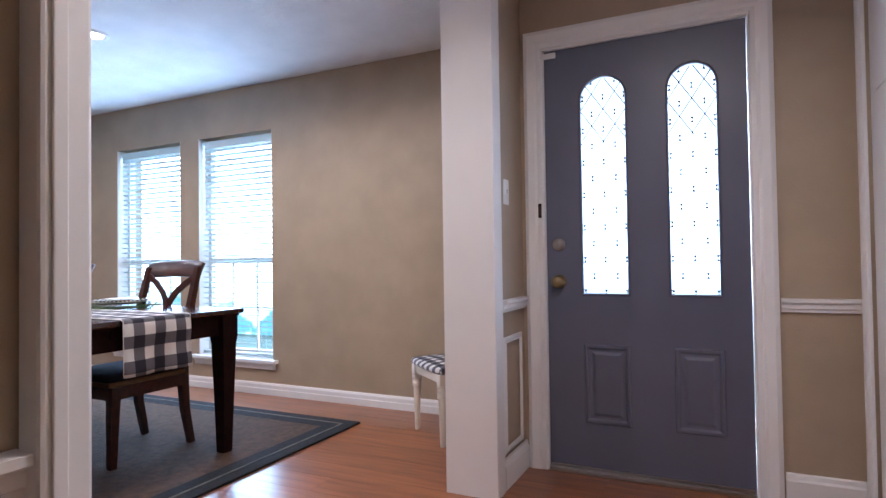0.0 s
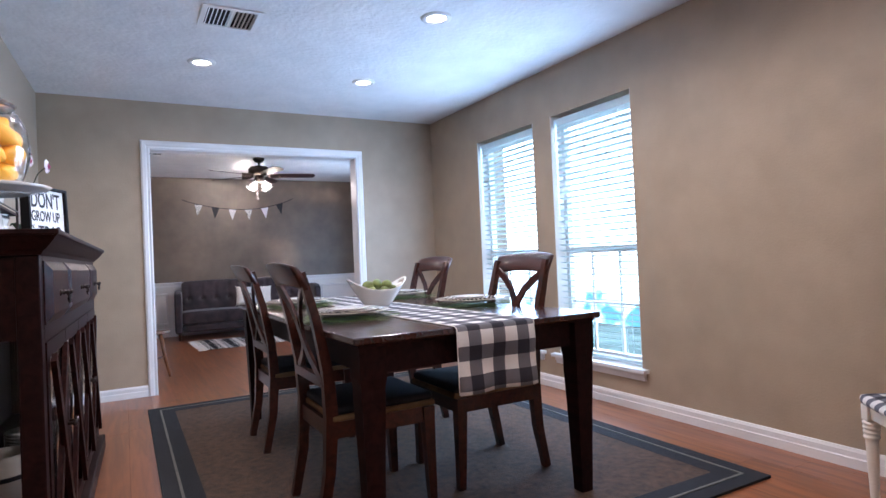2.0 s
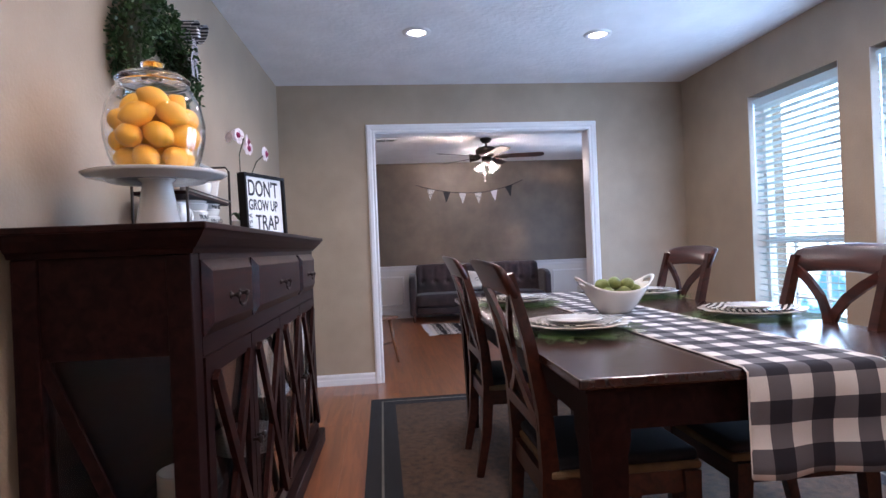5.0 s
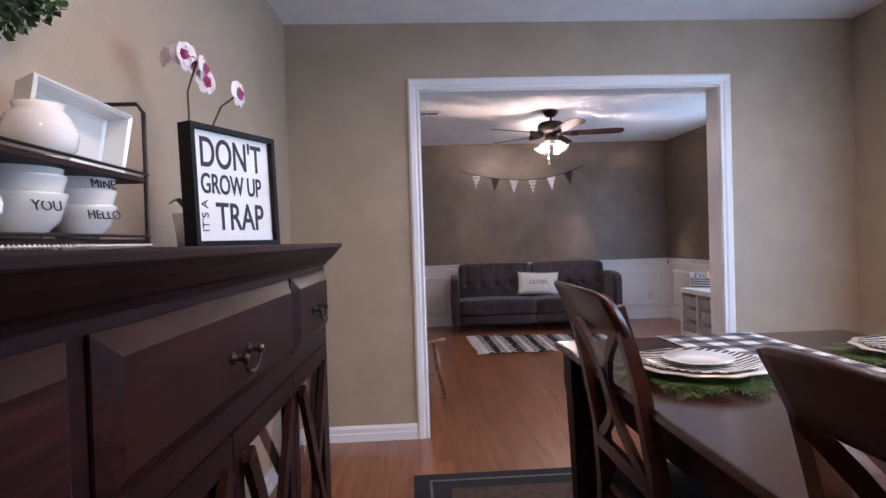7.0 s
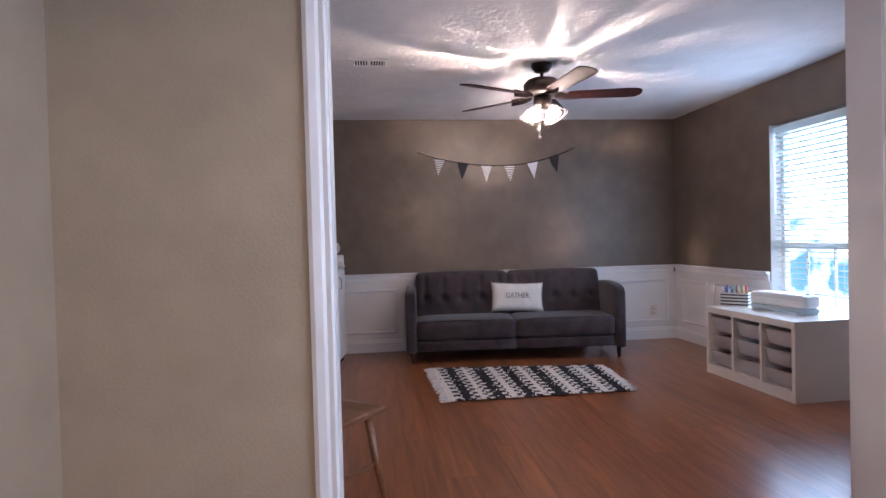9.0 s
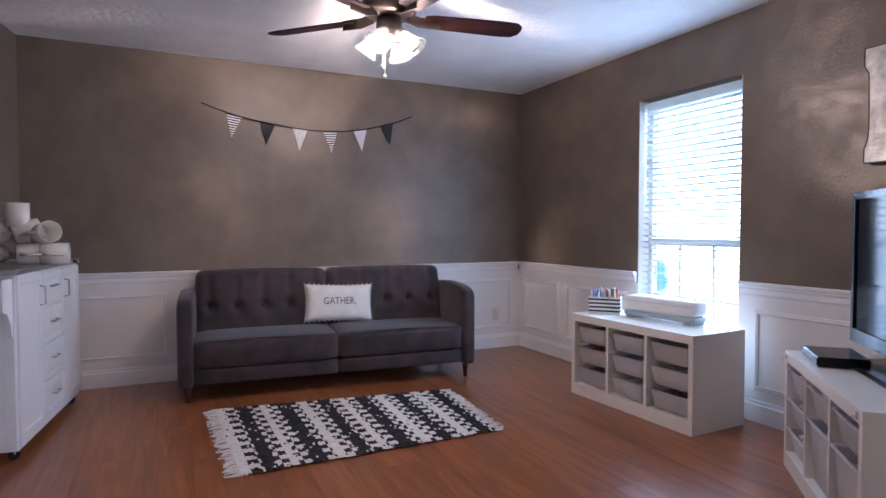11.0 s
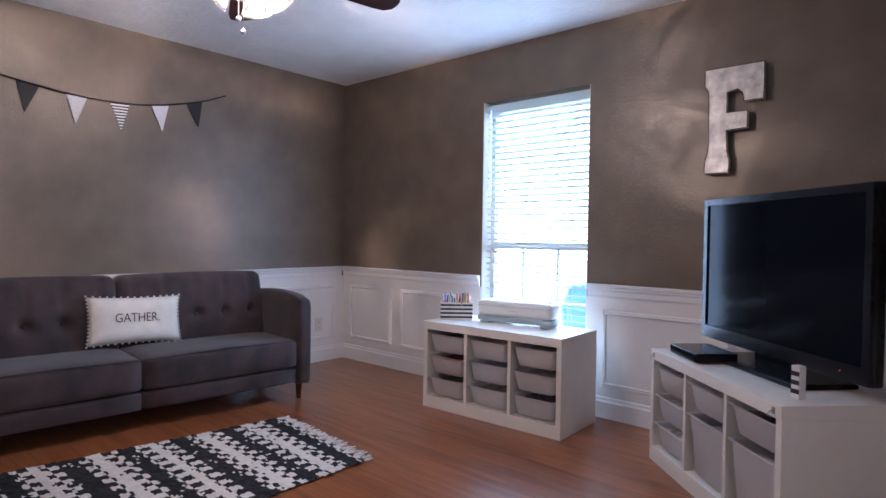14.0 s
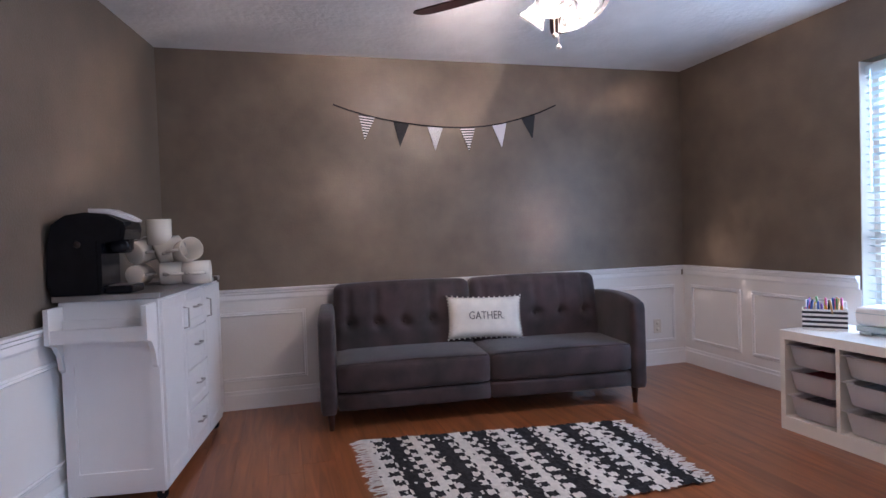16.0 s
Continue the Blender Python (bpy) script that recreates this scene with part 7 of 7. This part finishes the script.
def cutter():
    t = thing("cutting_machine", pose(-8.64, 4.30, 0.5555, 0, 0, 8), "white desktop craft cutting machine with a pale grey base", "cutting machine")
    part("machine_base", soft_box(-0.255, 0.255, -0.075, 0.075, 0.012, 0.05, 0.012, 6), M_PALE, t, "pale blue-grey base", True)
    part("shell", soft_box(-0.26, 0.26, -0.082, 0.078, 0.045, 0.148, 0.03, 10), M_PLASTICW, t, "glossy white shell", True)
    part("lid_groove", bx(-0.25, 0.25, -0.0835, -0.0815, 0.112, 0.115), M_PALE, t)
    for k in range(3):
        part("badge_bar", bx(-0.03 + 0.022 * k, -0.012 + 0.022 * k, -0.0845, -0.082, 0.085, 0.089), M_PALE, t)
    for x in (-0.21, 0.21):
        part("foot", bx(x - 0.03, x + 0.03, -0.07, 0.07, 0.0, 0.014, 0.004), M_PALE, t)
    part("dial", lathe([(0, 0), (0.016, 0), (0.015, 0.006), (0, 0.007)], 16), M_PALE, t, "", True, pose(0.21, 0.0, 0.147))


M_PALE = plain("pale_grey_blue_plastic", (0.42, 0.52, 0.56), 0.4)
cutter()


def dispenser():
    t = thing("tape_dispenser", pose(-8.86, 4.47, 0.5555, 0, 0, 20), "small clear and white tape dispenser behind the cutting machine", "tape dispenser")
    bm = bmesh.new()
    add_prism(bm, [(-0.05, 0.0), (0.05, 0.0), (0.06, 0.05), (0.075, 0.16), (0.06, 0.165), (0.035, 0.09), (-0.05, 0.075)], -0.02, 0.02)
    part("holder", bm, M_PLASTICW, t)
    part("roll", lathe([(0.012, -0.009), (0.028, -0.009), (0.028, 0.009), (0.012, 0.009)], 20), M_CREAM, t, "cream roll of tape", True, pose(-0.01, -0.001, 0.09, 90))


dispenser()


def cable_box():
    t = thing("media_box", pose(-7.42, 4.02, 0.5555, 0, 0, -46), "flat black media player box beside the television stand", "media player")
    part("case", bx(-0.17, 0.09, -0.09, 0.10, 0.004, 0.045, 0.004), M_BLACK, t)
    part("front_panel", bx(-0.165, 0.085, -0.093, -0.0905, 0.010, 0.040, 0.001), M_SCREEN, t)


cable_box()


def block():
    t = thing("striped_block", pose(-6.975, 3.575, 0.5555, 0, 0, -30), "small white block with three black bands on the unit", "block")
    part("block_body", bx(-0.016, 0.016, -0.016, 0.016, 0, 0.115, 0.002), M_PLASTICW, t)
    for k in range(3):
        part("band", bx(-0.0165, 0.0165, -0.0168, -0.0161, 0.018 + 0.031 * k, 0.034 + 0.031 * k), M_BLACKINK, t)


block()


def coat_hook(m):
    t = thing("small_hook", m, "tiny nickel hook screwed to the white unit", "hook", "small hooks on the unit")
    part("screw_plate", bx(-0.008, 0.008, -0.003, 0.0, -0.012, 0.012, 0.001), M_NICKEL, t)
    part("hook_wire", tube([(0, -0.003, 0.0), (0, -0.016, -0.004), (0, -0.022, -0.014), (0, -0.018, -0.022), (0, -0.012, -0.020)], 0.0016, 6), M_NICKEL, t)


U2 = pose(-7.710, 4.118, 0, 0, 0, -44.0)
coat_hook(U2 @ pose(0.955, -0.0025, 0.53))
coat_hook(U2 @ pose(0.035, -0.0025, 0.53))


# ---- coffee maker and mugs ----
def coffee_maker():
    t = thing("coffee_maker", pose(-9.43, 0.535, 0.9430, 0, 0, 84) @ Matrix.Scale(1.10, 4), "black pod coffee maker with a silver handle on the cart", "coffee maker")
    bm = bmesh.new()
    body = [(-0.15, 0.0), (0.02, 0.0), (0.035, 0.02), (0.035, 0.2), (0.12, 0.215), (0.128, 0.255), (0.12, 0.285), (0.06, 0.315), (-0.02, 0.325), (-0.09, 0.315), (-0.14, 0.28), (-0.16, 0.2), (-0.165, 0.05)]
    add_prism(bm, body, -0.105, 0.105)
    bmesh.ops.bevel(bm, geom=[e for e in bm.edges if abs(e.verts[0].co.y - e.verts[1].co.y) < 1e-5], offset=0.014, segments=2, affect="EDGES")
    part("housing", bm, M_BLACK, t)
    part("spout_head", lathe([(0, 0.16), (0.038, 0.16), (0.05, 0.175), (0.052, 0.215), (0, 0.215)], 24), M_BLACK, t, smooth=True, m=pose(0.072, 0, 0))
    part("drip_tray", bx(0.03, 0.135, -0.075, 0.075, 0.0, 0.032, 0.008), M_BLACK, t)
    part("tray_grid", bx(0.045, 0.125, -0.06, 0.06, 0.032, 0.035, 0.001), M_NICKEL, t)
    part("water_tank", bx(-0.15, 0.0, 0.106, 0.135, 0.02, 0.26, 0.012), M_TANK, t, "dark translucent water tank")
    bm = bmesh.new()
    add_beam(bm, [(-0.02, 0, 0.334), (0.05, 0, 0.330), (0.11, 0, 0.306), (0.15, 0, 0.288)], [0.11, 0.12, 0.10, 0.06], [0.014, 0.018, 0.016, 0.01], Vector((0, 1, 0)))
    part("handle", bm, plain("satin_silver_plastic", (0.70, 0.70, 0.72), 0.3, 0.3), t, "silver lift handle")
    part("badge", lathe([(0, 0), (0.013, 0), (0.012, 0.002), (0, 0.002)], 20), M_BRONZE, t, "", True, pose(-0.045, -0.1055, 0.2, 90))


M_TANK = plain("smoked_plastic", (0.02, 0.022, 0.03), 0.12)
coffee_maker()


def mug_rack():
    base = pose(-9.86, 0.695, 0.9430) @ Matrix.Scale(1.22, 4)
    t = thing("mug_rack", base, "wire rack stacked with cream mugs on the steel cart top", "mug rack")
    part("wire_frame", tube([(0.0, 0.10, 0.002), (0.0, 0.10, 0.18), (0, 0.06, 0.205), (0, -0.06, 0.205), (0, -0.10, 0.18), (0, -0.10, 0.002)], 0.003, 6), M_NICKEL, t)
    part("wire_frame", tube([(-0.05, 0.10, 0.003), (0.05, 0.10, 0.003), (0.05, -0.10, 0.003), (-0.05, -0.10, 0.003), (-0.05, 0.10, 0.003)], 0.003, 6), M_NICKEL, t)
    lab = "plain cream coffee mug on a wire mug rack"
    g = mug(base @ pose(0.05, -0.095, 0.046, -90, 0, 75), lab, "mugs on the rack")
    for x, y, z, rx, rz in ((0.05, 0.005, 0.046, -90, 8), (0.05, 0.095, 0.046, -90, 0), (0.02, -0.10, 0.135, -80, 60), (0.02, -0.01, 0.125, -70, 20), (0.0, 0.085, 0.13, -80, -60), (0.0, -0.0, 0.168, 0, 190)):
        copy_thing(g, base @ pose(x, y, z, rx, 0, rz))


mug_rack()


# ---- small oak chair ----
def oak_chair():
    t = thing("wooden_chair", pose(-7.12, 0.975, 0, 0, 0, 51.5), "honey oak chair with splayed legs and a lattice back", "chair")
    bm = soft_box(-0.20, 0.20, -0.19, 0.20, 0.42, 0.45, 0.012, 8)
    for v in bm.verts:
        if v.co.z > 0.44 and abs(v.co.x) < 0.15 and abs(v.co.y) < 0.15:
            v.co.z -= 0.006
    part("seat", bm, M_ORANGEWOOD, t, smooth=True)
    for sx in (-1, 1):
        for sy in (-1, 1):
            part("leg", tube([(sx * 0.14, sy * 0.13, 0.425), (sx * 0.165, sy * 0.155, 0.2), (sx * 0.19, sy * 0.185, 0.0)], 0.016, 12, [1.1, 1.15, 0.75]), M_ORANGEWOOD, t, smooth=True)
    part("stretcher", tube([(-0.16, -0.15, 0.2), (-0.16, 0.15, 0.2)], 0.009, 8), M_ORANGEWOOD, t)
    part("stretcher", tube([(0.16, -0.15, 0.2), (0.16, 0.15, 0.2)], 0.009, 8), M_ORANGEWOOD, t)
    for s in (-1, 1):
        part("back_post", beam([(s * 0.15, -0.175, 0.44), (s * 0.155, -0.20, 0.60), (s * 0.16, -0.225, 0.70)], 0.028, 0.02), M_ORANGEWOOD, t)
        part("back_lattice", beam([(s * 0.15, -0.185, 0.50), (s * 0.0, -0.205, 0.59), (s * -0.15, -0.222, 0.69)], 0.012, 0.02, Vector((0, 1, 0))), M_ORANGEWOOD, t)
    bm = soft_box(-0.19, 0.19, -0.245, -0.215, 0.68, 0.745, 0.014, 8)
    part("crest_rail", bm, M_ORANGEWOOD, t, smooth=True)


oak_chair()


# ---- wall fittings ----
def switch_plate(name, m, label, cat, toggle=True):
    t = thing(name, m, label, cat)
    part("plate", bx(-0.035, 0.035, -0.006, 0.0, -0.058, 0.058, 0.003), M_CREAM if not toggle else M_PLASTICW, t)
    if toggle:
        part("toggle", bx(-0.005, 0.005, -0.018, -0.006, -0.008, 0.012, 0.002), M_PLASTICW, t)
    else:
        for z in (-0.025, 0.025):
            part("socket", lathe([(0, 0), (0.015, 0), (0.015, 0.003), (0, 0.003)], 16), M_CREAM, t, "", True, pose(0, -0.006, z, 90))


switch_plate("light_switch", pose(FW1, 2.80, 1.33, 0, 0, 90), "white toggle light switch on the tan foyer wall", "light switch")
switch_plate("light_switch", DEN_TILT @ pose(-8.17, LS, 1.33, 0, 0, 180), "white toggle light switch on the taupe wall by a door", "light switch")
switch_plate("wall_outlet", pose(LW + 0.0045, 4.295, 0.325, 0, 0, 90), "almond wall outlet on the white wainscot beside the sofa", "wall outlet", False)


def vent(x, y, w, l, label):
    t = thing("ceiling_vent", pose(x, y, H), label, "ceiling vent")
    bm = bmesh.new()
    b = 0.03
    for p, q, r, s in ((-w, w, -l, -l + b), (-w, w, l - b, l), (-w, -w + b, -l + b, l - b), (w - b, w, -l + b, l - b)):
        add_box(bm, p, q, r, s, -0.008, 0.0)
    part("frame", bm, M_PLASTICW, t)
    # black sheet in place of the shade inside the duct
    part("duct_shade", bx(-w + b, w - b, -l + b, l - b, -0.0015, -0.0005), M_BLACKPAINT, t)
    part("centre_bar", bx(-w + b, w - b, -0.006, 0.006, -0.009, -0.002), M_PLASTICW, t)
    n = 12
    for k in range(n):
        yy = -l + b + 0.008 + (2 * l - 2 * b - 0.016) * k / (n - 1)
        part("slat", bx(-w + b, w - b, -0.0045, 0.0045, -0.0007, 0.0007), M_PLASTICW, t, m=pose(0, yy, -0.005, 40 if k < n / 2 else -40))


vent(-4.34, 1.45, 0.15, 0.16, "white louvred ceiling vent near the recessed lights")
vent(-8.73, 1.22, 0.09, 0.14, "small white louvred ceiling vent in the den")


def sensor():
    t = thing("door_sensor", pose(-1.19, FN - 0.022, 1.99), "small white door sensor at the head of the door casing", "door sensor")
    part("sensor_body", bx(-0.035, 0.035, -0.012, 0.0, -0.014, 0.014, 0.004), M_PLASTICW, t)
    t.matrix_basis = pose(-1.175, FN + 0.0115, 2.015)


sensor()


def latch():
    t = thing("door_guard", pose(-1.222, FN - 0.02, 1.255), "dark bronze swing guard on the door casing", "door guard")
    part("guard_plate", bx(-0.008, 0.008, -0.012, -0.001, -0.035, 0.035, 0.003), M_BRONZE, t)
    part("guard_arm", tube([(0.0, -0.012, -0.02), (0.008, -0.024, 0.0), (0.0, -0.012, 0.02)], 0.004, 8), M_BRONZE, t)


latch()


# ---- hanging fabric board with clips ----
def memo_strip():
    t = thing("fabric_memo_strip", pose(LE - 0.002, 3.17, 1.33), "white and black patterned fabric strip pinned on the wall", "memo strip")
    m = stripe_mat("patterned_fabric", 0.06, (0.03, 0.03, 0.03), (0.68, 0.66, 0.64), dots=True)
    bm = soft_box(-0.022, 0.0, -0.10, 0.10, 0.0, 0.62, 0.008, 8)
    part("fabric", bm, m, t, smooth=True)
    for y, z in ((-0.09, 0.33), (-0.09, 0.28)):
        part("push_pin", lathe([(0, 0), (0.012, 0), (0.013, 0.006), (0.006, 0.01), (0.007, 0.03), (0.011, 0.034), (0.011, 0.038), (0, 0.039)], 14), M_PIN, t, "orange push pin", True, pose(-0.022, y + 0.02, z, 0, -90, 0))
    for z in (0.08, 0.18, 0.43):
        part("clear_pin", lathe([(0, 0), (0.004, 0), (0.004, 0.014), (0.006, 0.018), (0, 0.018)], 10), M_PLASTICW, t, "", True, pose(-0.022, -0.07, z, 0, -90, 0))


M_PIN = plain("orange_yellow_plastic", (0.85, 0.45, 0.05), 0.35)
memo_strip()


# ---- floor boards ----
def floor_boards():
    fl = thing("floor", pose(0, 0, 0), "honey-coloured wood laminate plank floor", "floor")
    fl["kind"] = "structure"
    L, W = 1.6, 0.165
    me = None
    spans = [(-10.71, 0.07)]
    rnd = random.Random(5)
    row = 0
    y = -1.6
    count = 0
    rest = bmesh.new()
    while y < 4.57:
        off = rnd.random() * L
        x = -10.72 - off
        while x < 0.2:
            a, b = max(x, -10.72), min(x + L, 0.2)
            if b - a > 0.05:
                yc = y + W / 2
                near = (yc > 0.6 and yc < 3.6 and a > -10.8) and b - a > L - 0.01
                if near and count < 300:
                    if me is None:
                        bm = bx(-L / 2 + 0.0005, L / 2 - 0.0005, -W / 2 + 0.0005, W / 2 - 0.0005, -0.008, 0.0, 0.0)
                        o = part("plank", bm, M_FLOOR, fl)
                        me = o.data
                    else:
                        o = new("plank", me)
                        o.parent = fl
                    o.location = (x + L / 2, yc, 0)
                    count += 1
                else:
                    add_box(rest, a + 0.0005, b - 0.0005, y + 0.0005, y + W - 0.0005, -0.008, 0.0)
            x += L
        y += W
    tagged(part("outer_planks", rest, M_FLOOR, fl), kind="stuff")


floor_boards()
